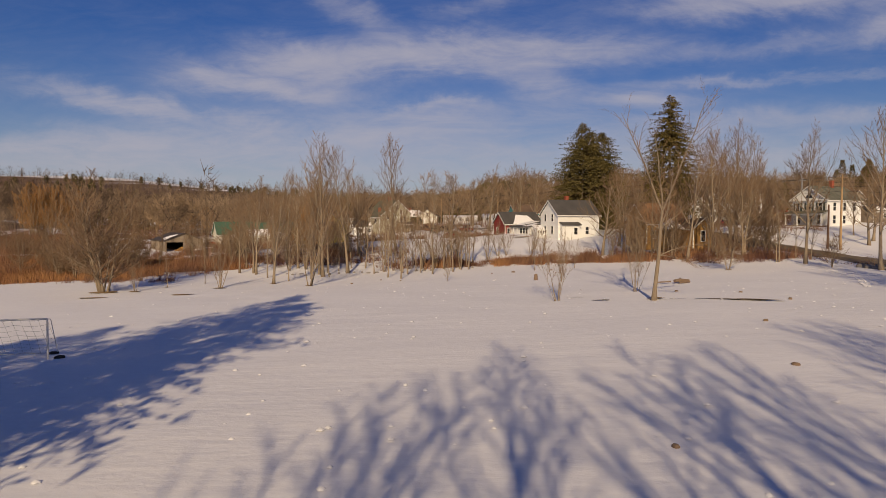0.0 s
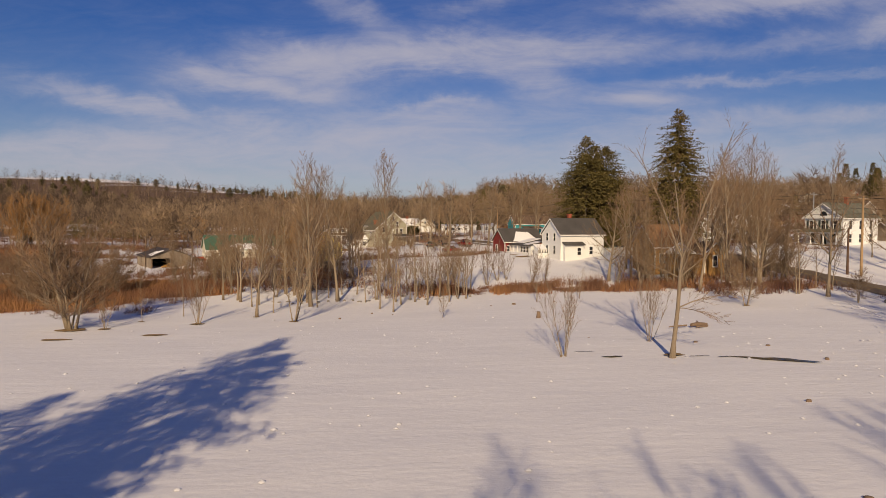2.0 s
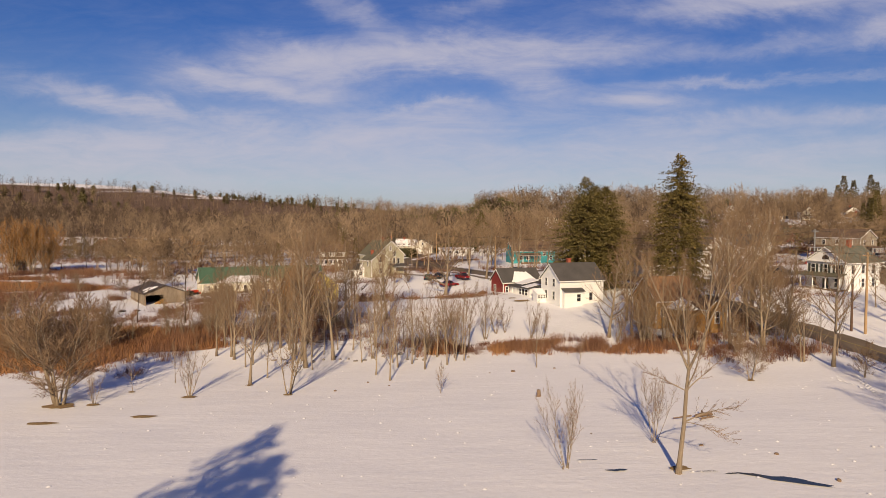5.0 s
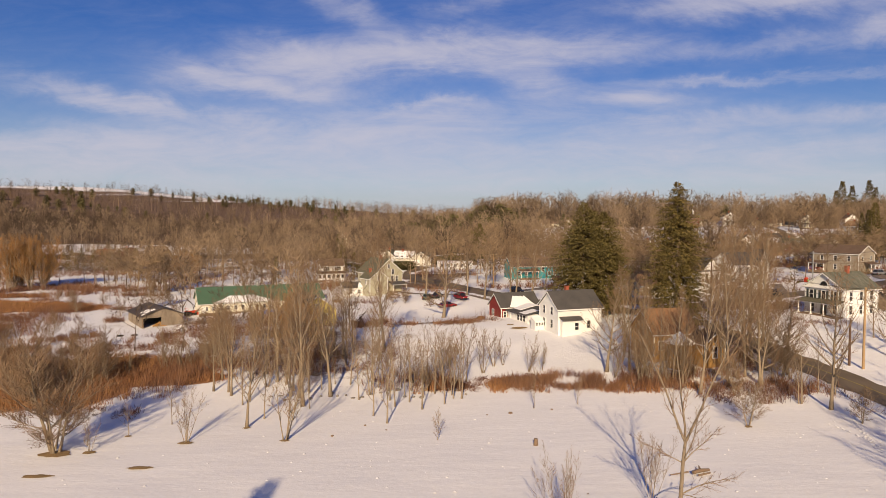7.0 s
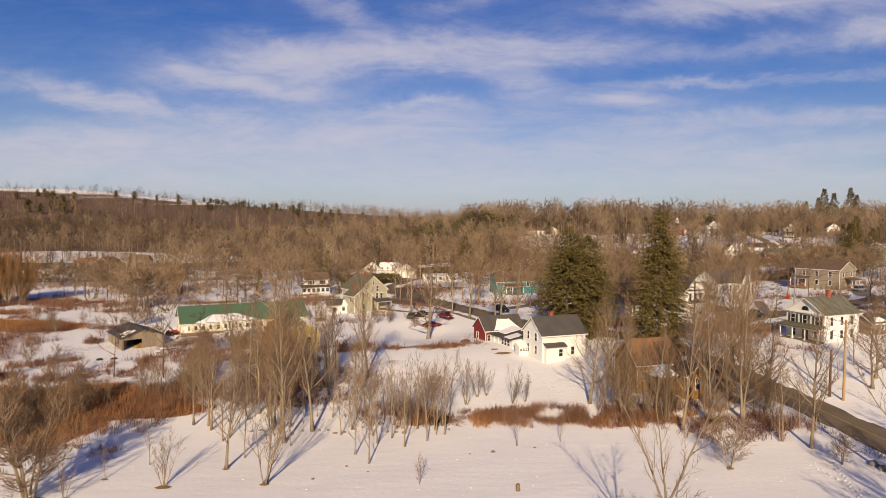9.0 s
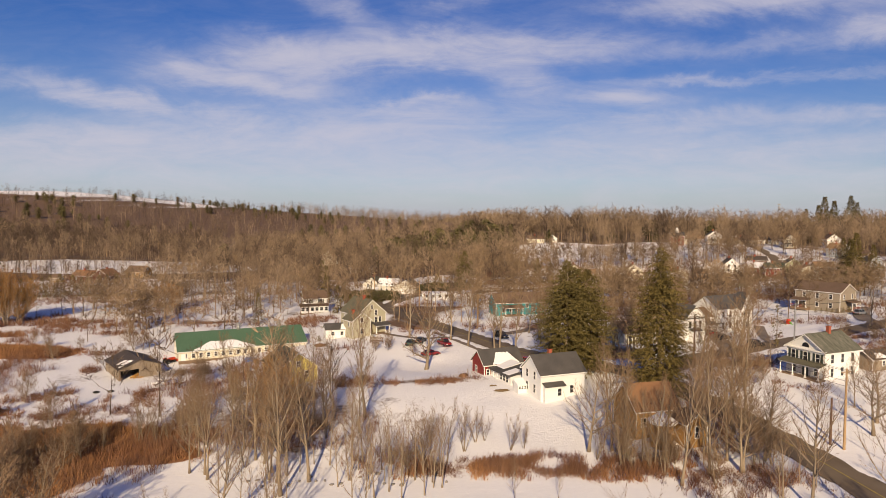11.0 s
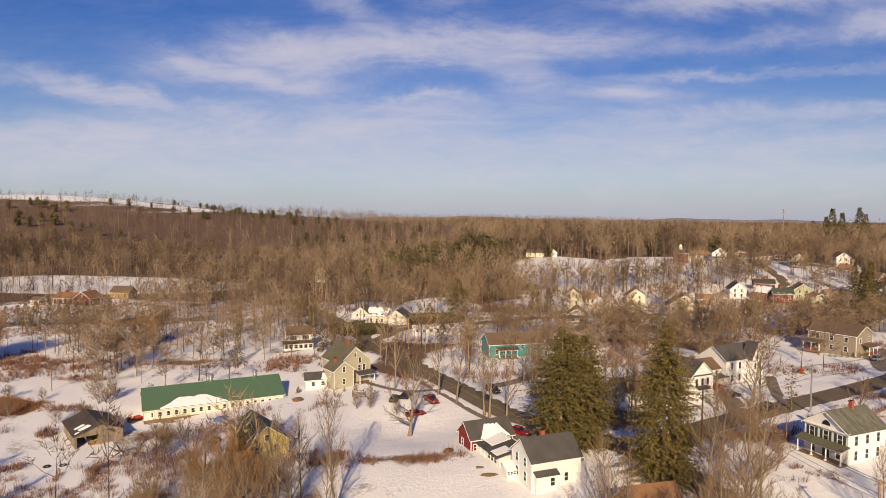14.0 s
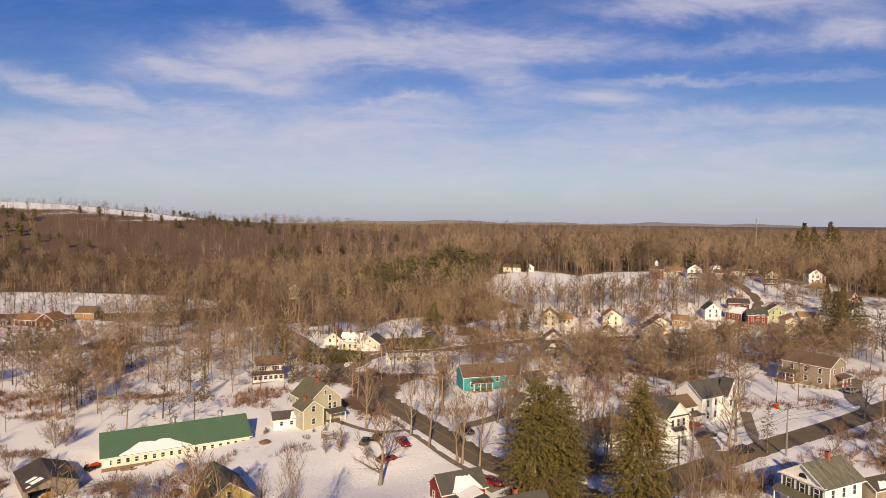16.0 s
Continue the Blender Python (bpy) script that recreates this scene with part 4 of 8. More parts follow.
# trees along the west edge of the field and the bank
for kind, x, y, h in [
        ("round", -45.5, 69.5, 13.5), ("round", -46.6, 70.6, 11.5), ("clump", -41.8, 69.8, 4.2), ("slim", -40.2, 75.3, 4.6), ("slim", -36.9, 79.8, 5.5), ("clump", -31.9, 72.7, 6.6),
        ("tall", -34.7, 94, 13), ("tall", -26.5, 78, 13.5), ("clump", -20.2, 72.9, 12), ("slim", -25.4, 81.7, 9), ("tall", -21.5, 86.8, 19.5), ("tall", -18.5, 91, 19),
        ("slim", -22.2, 93.2, 12), ("slim", -10.9, 81.3, 10.5), ("slim", -8.7, 78.1, 10), ("slim", -8.4, 85.1, 11), ("slim", -6.6, 86.8, 9.5), ("slim", -4.6, 83.3, 11.5),
        ("slim", -2.2, 91.7, 9), ("slim", 0.1, 93.5, 8), ("sapling", -2.1, 71.2, 3.4), ("slim", 10.1, 82, 6), ("slim", 15.9, 82.8, 4.2), ("round", 33.7, 72.9, 5.5),
        ("fan", 8.5, 48.1, 7.0), ("fan", 16.9, 53.6, 6.6), ("tall", -13.2, 112.2, 20), ("clump", 4.0, 98.5, 7.5), ("clump", -1.5, 101, 6.5),
        ("broad", 22.8, 96.5, 11.5), ("tall", 32.6, 84.8, 16), ("tall", 37.3, 87.2, 17), ("broad", 46.5, 100.5, 13.5), ("tall", 46.0, 78.0, 16.5), ("round", 46.8, 73.2, 3.8),
        ("tall", 50.3, 69.0, 18), ("tall", 41.5, 91.5, 14), ("tall", 29.0, 100.5, 13), ("tall", 40.0, 96.5, 14), ("round", 27.0, 92.5, 7.0), ("broad", 50.0, 112, 8),
        ("tall", 31.0, 91.0, 12.5), ("tall", 27.5, 95.0, 12), ("clump", 30, 89.5, 5.5), ("tall", 43.5, 96.0, 13.5), ("clump", 40, 90.5, 5), ("tall", 47, 103, 19), ("tall", 52, 108.5, 17.5), ("tall", 43.5, 109, 18), ("tall", 50, 118, 16), ("tall", -38.0, 100, 12), ("tall", -28.5, 98.5, 14), ("slim", -30.5, 88.0, 10), ("slim", -16.5, 96.0, 11), ("slim", -14.0, 89.0, 9.5), ("tall", -24.8, 100.5, 15)]:
    bare_tree(kind, x, y, h)
bare_tree("fork", 16.7, 46.9, 17.0, 0, 0)
TREE_FREE = [(-56, 112), (-64, 128), (-46, 95), (22, 190), (18, 182), (112, 188), (106, 178), (66, 118), (61, 109), (71, 122), (58, 103), (36, 102), (75.7, 127), (21, 120), (12, 133), (59.5, 163), (78, 176), (120.7, 202.6), (-23.4, 184.6), (-46.5, 226), (24, 207), (16, 207), (32, 207), (-2, 237), (9.5, 236.5), (55, 264), (79, 273), (98, 277), (47.5, 162), (69, 172), (128, 274), (154, 272), (36.5, 203.5)]
thicket = random.Random(77)
for kind, cx, cy, rx, ry, count, lo, hi in [
        ("tall", -27, 97, 14, 9, 6, 10, 15), ("slim", -22, 92, 13, 9, 6, 7, 11), ("clump", -30, 106, 16, 8, 4, 5, 8), ("slim", -6, 90, 8, 6, 10, 7, 10.5), ("clump", -5, 96, 8, 5, 6, 5, 8),
        ("tall", 37, 97, 13, 12, 11, 9, 15), ("broad", 42, 104, 9, 9, 3, 9, 12), ("clump", 44, 98, 9, 9, 5, 4, 7), ("broad", 67, 104, 6, 6, 3, 9, 12), ("broad", 33, 95, 7, 5, 5, 7, 10), ("broad", 46, 91, 6, 8, 4, 7, 11), ("tall", 62, 112, 10, 22, 8, 8, 13), ("broad", 90, 160, 40, 22, 9, 9, 13), ("tall", 100, 170, 45, 26, 10, 9, 14), ("tall", 30, 190, 30, 18, 10, 10, 14), ("broad", 0, 195, 34, 20, 7, 8, 12), ("broad", 120, 226, 45, 12, 7, 7, 10), ("tall", 75, 222, 50, 10, 8, 7, 11), ("clump", 80, 232, 50, 12, 14, 4, 6.5), ("clump", 33, 92, 9, 5, 5, 4, 7), ("slim", 43, 86, 8, 6, 5, 7, 10), ("round", 40, 90, 9, 6, 5, 4, 6.5), ("clump", -52, 108, 16, 8, 9, 4, 7), ("round", -62, 98, 16, 10, 7, 4.5, 7.5), ("willow", -35, 124, 6, 4, 4, 6, 8.5), ("clump", -33, 117, 10, 5, 3, 6, 8), ("round", -92, 170, 26, 14, 7, 3, 5), ("round", -58, 142, 10, 8, 5, 3, 5), ("round", 62, 122, 8, 14, 8, 3, 5), ("round", -10, 160, 7, 6, 4, 3, 4.5), ("round", 100, 156, 20, 6, 6, 3, 4.5), ("round", 60, 225, 40, 10, 12, 4, 6.5), ("broad", -62, 212, 26, 6, 6, 9, 13), ("tall", 12, 178, 22, 16, 7, 11, 15), ("broad", 55, 150, 10, 6, 3, 8, 11), ("broad", 82, 288, 50, 10, 9, 9, 12),
        ("broad", 62, 236, 58, 16, 42, 4.5, 9), ("broad", 112, 214, 48, 14, 16, 7, 11), ("tall", 20, 196, 26, 22, 16, 9, 14), ("broad", 105, 300, 75, 15, 34, 6, 10), ("tall", 128, 344, 62, 9, 38, 8, 13), ("tall", 175, 378, 50, 26, 26, 8, 13), ("broad", 175, 330, 40, 22, 16, 7, 11),
        ("tall", -22, 276, 42, 36, 44, 10, 15), ("broad", -60, 244, 24, 18, 12, 9, 13), ("tall", 30, 310, 26, 40, 26, 10, 15), ("broad", 42, 250, 26, 12, 12, 6, 10), ("tall", 44, 150, 7, 7, 5, 9, 13), ("broad", 78, 150, 18, 10, 5, 8, 12), ("tall", 62, 172, 14, 6, 4, 9, 12), ("broad", 130, 255, 40, 12, 16, 6, 10), ("broad", -95, 198, 16, 10, 9, 11, 14), ("broad", -120, 234, 24, 14, 15, 8, 13), ("tall", -140, 262, 28, 16, 16, 9, 14), ("tall", -185, 338, 45, 8, 14, 5, 8), ("tall", -120, 330, 40, 30, 26, 9, 14), ("willow", -148, 207, 9, 4, 9, 14, 18), ("willow", -103, 233, 4, 3, 3, 9, 12), ("tall", 70, 345, 22, 14, 9, 8, 12),
        ("tall", 148, 346, 80, 28, 70, 7, 11), ("tall", 215, 345, 60, 60, 60, 9, 15), ("broad", 95, 232, 75, 24, 46, 8, 13), ("tall", 78, 320, 50, 26, 30, 8, 12), ("tall", 92, 228, 40, 12, 18, 12, 16), ("broad", 30, 240, 36, 20, 20, 8, 12), ("tall", 20, 282, 30, 20, 24, 10, 15), ("broad", 140, 240, 40, 26, 22, 8, 12), ("broad", 110, 250, 60, 26, 30, 7, 11), ("tall", 2, 180, 16, 16, 5, 12, 16), ("tall", -4, 222, 40, 20, 22, 10, 15), ("broad", 60, 200, 34, 14, 14, 8, 12),
        ("tall", 44, 100, 13, 10, 7, 10, 15), ("clump", 34, 93, 12, 6, 6, 5, 8), ("slim", -2, 93, 12, 7, 8, 7, 10), ("tall", -26, 106, 14, 9, 8, 11, 16), ("clump", -34, 104, 16, 10, 8, 6, 9), ("round", -58, 112, 16, 10, 6, 5, 8), ("broad", 64, 128, 8, 10, 4, 7, 10), ("tall", 40, 142, 12, 8, 5, 10, 13),
        ("round", -64, 96, 14, 10, 9, 5.5, 8.5), ("round", -88, 118, 18, 10, 6, 5, 8), ("willow", -31.5, 117, 4, 3, 4, 7, 9), ("clump", -27, 121, 5, 4, 4, 6, 9), ("clump", 8, 99, 8, 3, 4, 4, 6.5), ("round", -88, 176, 12, 8, 3, 5, 8), ("clump", -94, 186, 14, 8, 5, 6, 9)]:
    for i in range(count):
        a, r = thicket.uniform(0, 6.283), thicket.random() ** 0.5
        x, y = cx + math.cos(a) * r * rx, cy + math.sin(a) * r * ry
        if any(math.hypot(x - hx, y - hy) < 8.5 for hx, hy in TREE_FREE) or min(near_line(np.array([x]), np.array([y]), line)[0] for line, w in ROADS) < 5.5:
            continue
        bare_tree(kind, x, y, thicket.uniform(lo, hi))
# trees along the street and in the gardens
for kind, x, y, h in [
        ("broad", -3.6, 145.5, 15), ("tall", -33, 124, 14), ("tall", -29, 126, 13), ("willow", -34, 126, 9), ("tall", 6.4, 160.0, 15.5), ("tall", 12.4, 151.0, 15), ("tall", 13.4, 149.8, 14.5), ("tall", 16.7, 146.4, 13), ("broad", 25, 165, 12),
        ("broad", 72.2, 154.6, 14.5), ("tall", 97.7, 181.2, 17), ("tall", 103.9, 181.9, 13), ("broad", 93, 192, 13), ("tall", 92, 187, 11), ("broad", 37.5, 155, 10.5),
        ("broad", 41, 160, 11), ("tall", 68, 132, 6.5), ("round", 62.5, 132, 5), ("round", 60, 120, 4.5), ("tall", 112.6, 168.7, 12), ("tall", 31, 182, 14), ("tall", 22, 186, 14),
        ("tall", 38, 190, 13), ("broad", -12, 205, 11), ("broad", 2, 214, 12), ("tall", -38, 212, 12), ("round", -60, 180, 8), ("round", -36, 187, 4), ("broad", -66, 190, 13),
        ("broad", -72, 182, 12), ("broad", -56, 186, 10), ("round", -62, 171, 5.5), ("round", -80, 158, 5), ("round", -70, 152.5, 4.5), ("tall", 52, 205, 14), ("broad", 66, 212, 13), ("broad", 86, 218, 13), ("tall", 108, 228, 16), ("broad", 125, 232, 12),
        ("broad", 14, 226, 10), ("tall", 28, 225, 12), ("tall", 36, 226, 13), ("broad", 140, 240, 11), ("broad", 116, 252, 9),
        ("tall", 146, 214, 13), ("tall", 152, 206, 15), ("broad", 158, 225, 13), ("tall", 86, 140, 9), ("broad", 104, 150, 9), ("round", -44, 150, 4.5), ("round", -52, 137, 5), ("tall", -40, 122, 13), ("tall", -21, 121, 12), ("clump", -45, 118, 7.5), ("clump", -36, 112, 9), ("clump", -24, 114, 9)]:
    bare_tree(kind, x, y, h)
# big trees behind the viewer, known by the shade they throw
for kind, x, y, h in [("broad", -5, -27, 20), ("tall", 0.5, -24, 22), ("broad", 7, -27, 21), ("tall", 11, -23, 22), ("broad", 16.5, -24, 22), ("tall", 22, -21, 22), ("broad", 28, -17, 20), ("broad", 40, 25, 15), ("broad", 46, 31, 20), ("broad", 54, 38, 20), ("broad", 43, 22, 19), ("tall", 50, 34, 22), ("broad", 62, 46, 20)]:
    bare_tree(kind, x, y, h)
conifer("shade", -21.6, -9.6, 33.2, 0.94)
conifer("shade", -30.4, -12, 25, 1.1)
conifer("shade", -24.0, -21, 28, 1.05)
# evergreens
conifer("spire", 40.0, 117.0, 27.0, 1.0)
conifer("bushy", 25.4, 129.6, 23.4, 0.92)
conifer("bushy", 29.7, 131.2, 21.2, 0.96, 1)
for kind, x, y, h, w in [("spruce", -60.7, 207, 10, 1), ("spruce", -49, 262, 13, 1), ("spruce", -52, 268, 15, 1.1), ("hemlock", 8, 262, 16, 1), ("fir", 161, 251, 22, 1.15), ("fir", 163, 258, 19, 1.15),
                         ("pine", 78.5, 150, 10, 1), ("spruce", 91.5, 265.5, 8, 1), ("spruce", 97, 267, 6, 1), ("spruce", 100, 258, 9, 0.9), ("hemlock", 41, 284, 12, 0.8), ("hemlock", 48, 291, 10, 0.8),
                         ("spruce", -30.5, 206, 8, 1.1), ("spruce", -38, 240, 9, 1), ("fir", 285, 484, 36, 1.15), ("fir", 296, 490, 33, 1.15), ("fir", 306, 486, 37, 1.15), ("fir", 276, 492, 27, 1.15), ("fir", 316, 494, 32, 1.15), ("fir", 290, 500, 30, 1.15), ("spruce", -37, 219, 10, 1.1), ("spruce", -25, 214, 10, 1.1), ("spruce", -46, 246, 12, 1), ("fir", 154, 242, 19, 1.15), ("spruce", 83, 234, 8, 0.9), ("spruce", 76, 226, 6, 0.9), ("spruce", 5, 302, 13, 1.3), ("hemlock", -3, 255, 8, 1.1), ("fir", 185, 298, 15, 1.15), ("fir", 239, 340, 18, 1.15), ("fir", 175, 262, 16, 1.15)]:
    conifer(kind, x, y, h, w, tree_turn.randrange(3))
for i in range(11):
    conifer("spruce", -178 + i * 3.4 + tree_turn.uniform(-0.6, 0.6), 266 + i * 1.1 + tree_turn.uniform(-1.5, 1.5), tree_turn.uniform(8, 10.5), 1.5, i)

# ---- woods, brush and grass in bulk ----


def wood_templates(rng, count, limbs, branches, twigs, broad=1.0, twig_w=0.006, angle=50):
    """Leafless trees one metre tall, of flat tapers alone: arrays of corners and triangles."""
    out = []
    for c in range(count):
        v, f = [], []

        def taper(a, b, w):
            k = len(v)
            side = np.cross(b - a, rng.normal(size=3))
            side = side / (np.linalg.norm(side) + 1e-9) * w * 0.5
            v.extend([a - side, a + side, b])
            f.append((k, k + 1, k + 2))
            return b

        bend = np.array([rng.uniform(-0.05, 0.05), rng.uniform(-0.05, 0.05), 0.0])
        top = np.array([0, 0, 0.93]) + bend
        for k in range(3):
            taper(np.array([0.0, 0, -0.04]), top, 0.026)
        for k in range(limbs):
            u = (k + rng.uniform()) / limbs
            t = 0.26 + 0.62 * u
            a = np.array([0, 0, 0.93]) * t + bend * t
            az = k * 2.4 + rng.uniform(-0.6, 0.6)
            th = math.radians(angle * (1 - 0.5 * u) * rng.uniform(0.75, 1.2))
            ln = (0.40 - 0.17 * u) * rng.uniform(0.75, 1.15)
            d = np.array([math.cos(az) * math.sin(th) * broad, math.sin(az) * math.sin(th) * broad, math.cos(th)])
            m = taper(a, a + d * ln * 0.55, 0.013)
            d2 = d * np.array([0.62, 0.62, 1]) + np.array([0, 0, 0.22])
            e = taper(a + d * ln * 0.42, m + d2 * ln * 0.5, 0.009)
            e[2] = min(e[2], 1.03)
            for j in range(branches):
                s = rng.uniform(0.15, 1.0)
                p = a + (m - a) * s / 0.5 if s < 0.5 else m + (e - m) * (s - 0.5) / 0.5
                w = rng.normal(size=3) * np.array([1, 1, 0.6])
                q = taper(p, p + (d2 * 0.55 + w * 0.42 * np.array([broad, broad, 1])) * ln * rng.uniform(0.25, 0.55), 0.007)
                for i in range(twigs):
                    p2 = p + (q - p) * rng.uniform(0.2, 1.0)
                    taper(p2, p2 + (q - p) * 0.6 + rng.normal(size=3) * np.array([broad, broad, 0.9]) * 0.05 + np.array([0, 0, 0.025]), twig_w * rng.uniform(0.7, 1.4))
        out.append((np.array(v), np.array(f)))
    return out


def cone_templates(rng, count, layers):
    """Cheap evergreens, one metre tall."""
    out = []
    for c in range(count):
        v, f = [], []
        for w in range(layers):
            t = 0.06 + 0.9 * w / layers
            r0 = 0.36 * min(1.0, (1 - t) * 1.9) ** 0.6 * min(1.0, 0.45 + t) + 0.02
            for k in range(7):
                a = k * 0.9 + w * 1.7 + rng.uniform(-0.3, 0.3)
                r = r0 * rng.uniform(0.65, 1.25)
                k0 = len(v)
                p = np.array([0, 0, t + 0.06])
                v.extend([p, np.array([math.cos(a - 0.4) * r, math.sin(a - 0.4) * r, t - 0.03]), np.array([math.cos(a + 0.4) * r, math.sin(a + 0.4) * r, t - 0.05])])
                f.append((k0, k0 + 1, k0 + 2))
        out.append((np.array(v), np.array(f)))
    return out


def scatter(name, templates, pts, heights, widths, tints, material, label, category):
    """One mesh of many copies of the templates at the points."""
    vs, fs, ts = [], [], []
    rng = np.random.RandomState(hash_seed(name))
    pick = rng.randint(len(templates), size=len(pts))
    ang = rng.uniform(0, 2 * np.pi, len(pts))
    k = 0
    for i, (tv, tf) in enumerate(templates):
        sel = np.where(pick == i)[0]
        if not len(sel):
            continue
        c, s = np.cos(ang[sel])[:, None], np.sin(ang[sel])[:, None]
        x = (tv[None, :, 0] * c - tv[None, :, 1] * s) * widths[sel, None] + pts[sel, 0][:, None]
        y = (tv[None, :, 0] * s + tv[None, :, 1] * c) * widths[sel, None] + pts[sel, 1][:, None]
        z = tv[None, :, 2] * heights[sel, None] + pts[sel, 2][:, None]
        v = np.stack([x, y, z], -1).reshape(-1, 3)
        f = (tf[None] + (np.arange(len(sel)) * len(tv))[:, None, None]).reshape(-1, 3) + k
        vs.append(v)
        fs.append(f)
        ts.append(np.repeat(tints[sel], len(tv)))
        k += len(v)
    me = big_mesh(name, np.concatenate(vs), np.concatenate(fs), np.concatenate(ts))
    ob = part(name, me, material)
    return tagged(ob, label, category, kind="stuff")


def jittered(rng, x0, x1, y0, y1, step):
    X, Y = np.meshgrid(np.arange(x0, x1, step), np.arange(y0, y1, step))
    X = X + rng.uniform(-0.5, 0.5, X.shape) * step
    Y = Y + rng.uniform(-0.5, 0.5, Y.shape) * step
    return X.ravel(), Y.ravel()


HOUSE_SPOTS = []


def clear_of_buildings(x, y, pad=0.0):
    ok = np.ones(len(x), bool)
    for hx, hy, r in HOUSE_SPOTS:
        ok &= np.hypot(x - hx, y - hy) > r + pad
    return ok


def build_woods():
    rng = np.random.RandomState(17)
    t_near = wood_templates(rng, 9, 8, 5, 3, 1.05, 0.0105, 50)
    t_far = wood_templates(rng, 6, 7, 3, 1, 1.2, 0.020, 52)
    cones = cone_templates(rng, 4, 11)
    for name, (y0, y1, step, tmpl) in {"woods": (118, 520, 5.6, t_near), "far_woods": (520, 1650, 14.5, t_far)}.items():
        x, y = jittered(rng, -1300 if y0 > 500 else -420, 1250 if y0 > 500 else 420, y0, y1, step)
        # keep the wedge that can be seen, with a margin
        keep = np.abs(x) < 0.80 * (y + 20) + 30
        keep &= rng.uniform(size=len(x)) > openness(x, y) * np.where((y > 320) & (x > -20), 0.88, np.where((x < -90) & (y > 230), 0.87, 0.985))
        for line, w in ROADS:
            keep &= near_line(x, y, line) > w / 2 + 2.5
        keep &= clear_of_buildings(x, y, 2.0)
        keep &= marsh(x, y) < 0.3
        ridge = (np.hypot((x + 590) / 170, (y - 890) / 75) < 1) | (np.hypot((x + 440) / 125, (y - 900) / 45) < 1) & (rng.uniform(size=len(x)) < 0.985)
        keep &= ~ridge
        thin = np.where((y < 200) & (x > -150), 0.25, np.where((y < 300) & (x > -140), 0.62, np.where((y < 350) & (x > -220) & (x < -20), 0.85, 1.0)))
        keep &= rng.uniform(size=len(x)) < thin
        x, y = x[keep], y[keep]
        pine_patch = np.sin(x * 0.011 + 2.2 * np.sin(y * 0.006)) * np.sin(y * 0.013 + 1.5) + 0.35 * np.sin(x * 0.05) * np.sin(y * 0.06)
        odds = np.where((pine_patch > 0.68) | (np.hypot((x + 270) / 230, (y - 860) / 70) < rng.uniform(0.6, 1.1, len(x))) | (np.hypot((x + 90) / 70, (y - 640) / 40) < 1) | (np.hypot((x + 440) / 50, (y - 650) / 30) < 1) | (np.hypot((x + 330) / 90, (y - 620) / 35) < 1), 0.32, 0.004) if y0 > 500 else np.where(np.hypot((x - 0) / 45, (y - 430) / 40) < 1, 0.6, 0.004)
        pine = (rng.uniform(size=len(x)) < odds) & (y > 340)
        z = land(x, y)
        h = rng.uniform(8, 17.5, len(x)) * (1.05 if y0 > 500 else 1.0)
        h = np.where(pine, h * (0.68 if y0 > 500 else 0.9), h)
        h = np.where((x < -125) & (y > 225) & (y < 350), h * 0.6, h)
        h = np.where((x < -250) & (y > 900), h * 0.7, np.where((x > 10) & (y > 425) & (y < 700), h * 1.4, h))
        w = h * rng.uniform(0.85, 1.2, len(x))
        tint = np.clip(0.30 + 0.9 * (vnoise(x, y, 60.0, 4) - 0.25) + rng.normal(size=len(x)) * 0.38 + 0.35 * np.clip((-90 - x) / 200, 0, 1), 0, 1.5)
        P = np.stack([x, y, z], -1)
        scatter(name, tmpl, P[~pine], h[~pine], w[~pine], tint[~pine], "wood_far", "brown leafless winter woods seen from above", "woods")
        if pine.any():
            scatter("pine_" + name, cones, P[pine], h[pine], w[pine] * 1.15, tint[pine], "needle_far", "dark evergreens among the bare woods", "woods")


def build_far_trees():
    rng = np.random.RandomState(41)
    rows_t = np.array(FAR_TREES)
    scatter("village_trees", wood_templates(rng, 10, 10, 6, 5, 1.3, 0.0095, 58), rows_t[:, :3], rows_t[:, 3], rows_t[:, 3] * rows_t[:, 4], rng.uniform(0.0, 0.9, len(rows_t)), "wood_village", "bare brown trees between the village houses", "trees")


def blade_templates(rng, count, blades, lean, w):
    out = []
    for c in range(count):
        v, f = [], []
        for b in range(blades):
            a = rng.uniform(0, 6.28)
            p = np.array([rng.normal() * 0.25, rng.normal() * 0.25, -0.02])
            q = p + np.array([math.cos(a) * lean * rng.uniform(0.3, 1), math.sin(a) * lean * rng.uniform(0.3, 1), rng.uniform(0.5, 1.0)])
            s = np.cross(q - p, rng.normal(size=3))
            s = s / (np.linalg.norm(s) + 1e-9) * w * 0.5
            k = len(v)
            v.extend([p - s, p + s, q])
            f.append((k, k + 1, k + 2))
        out.append((np.array(v), np.array(f)))
    return out


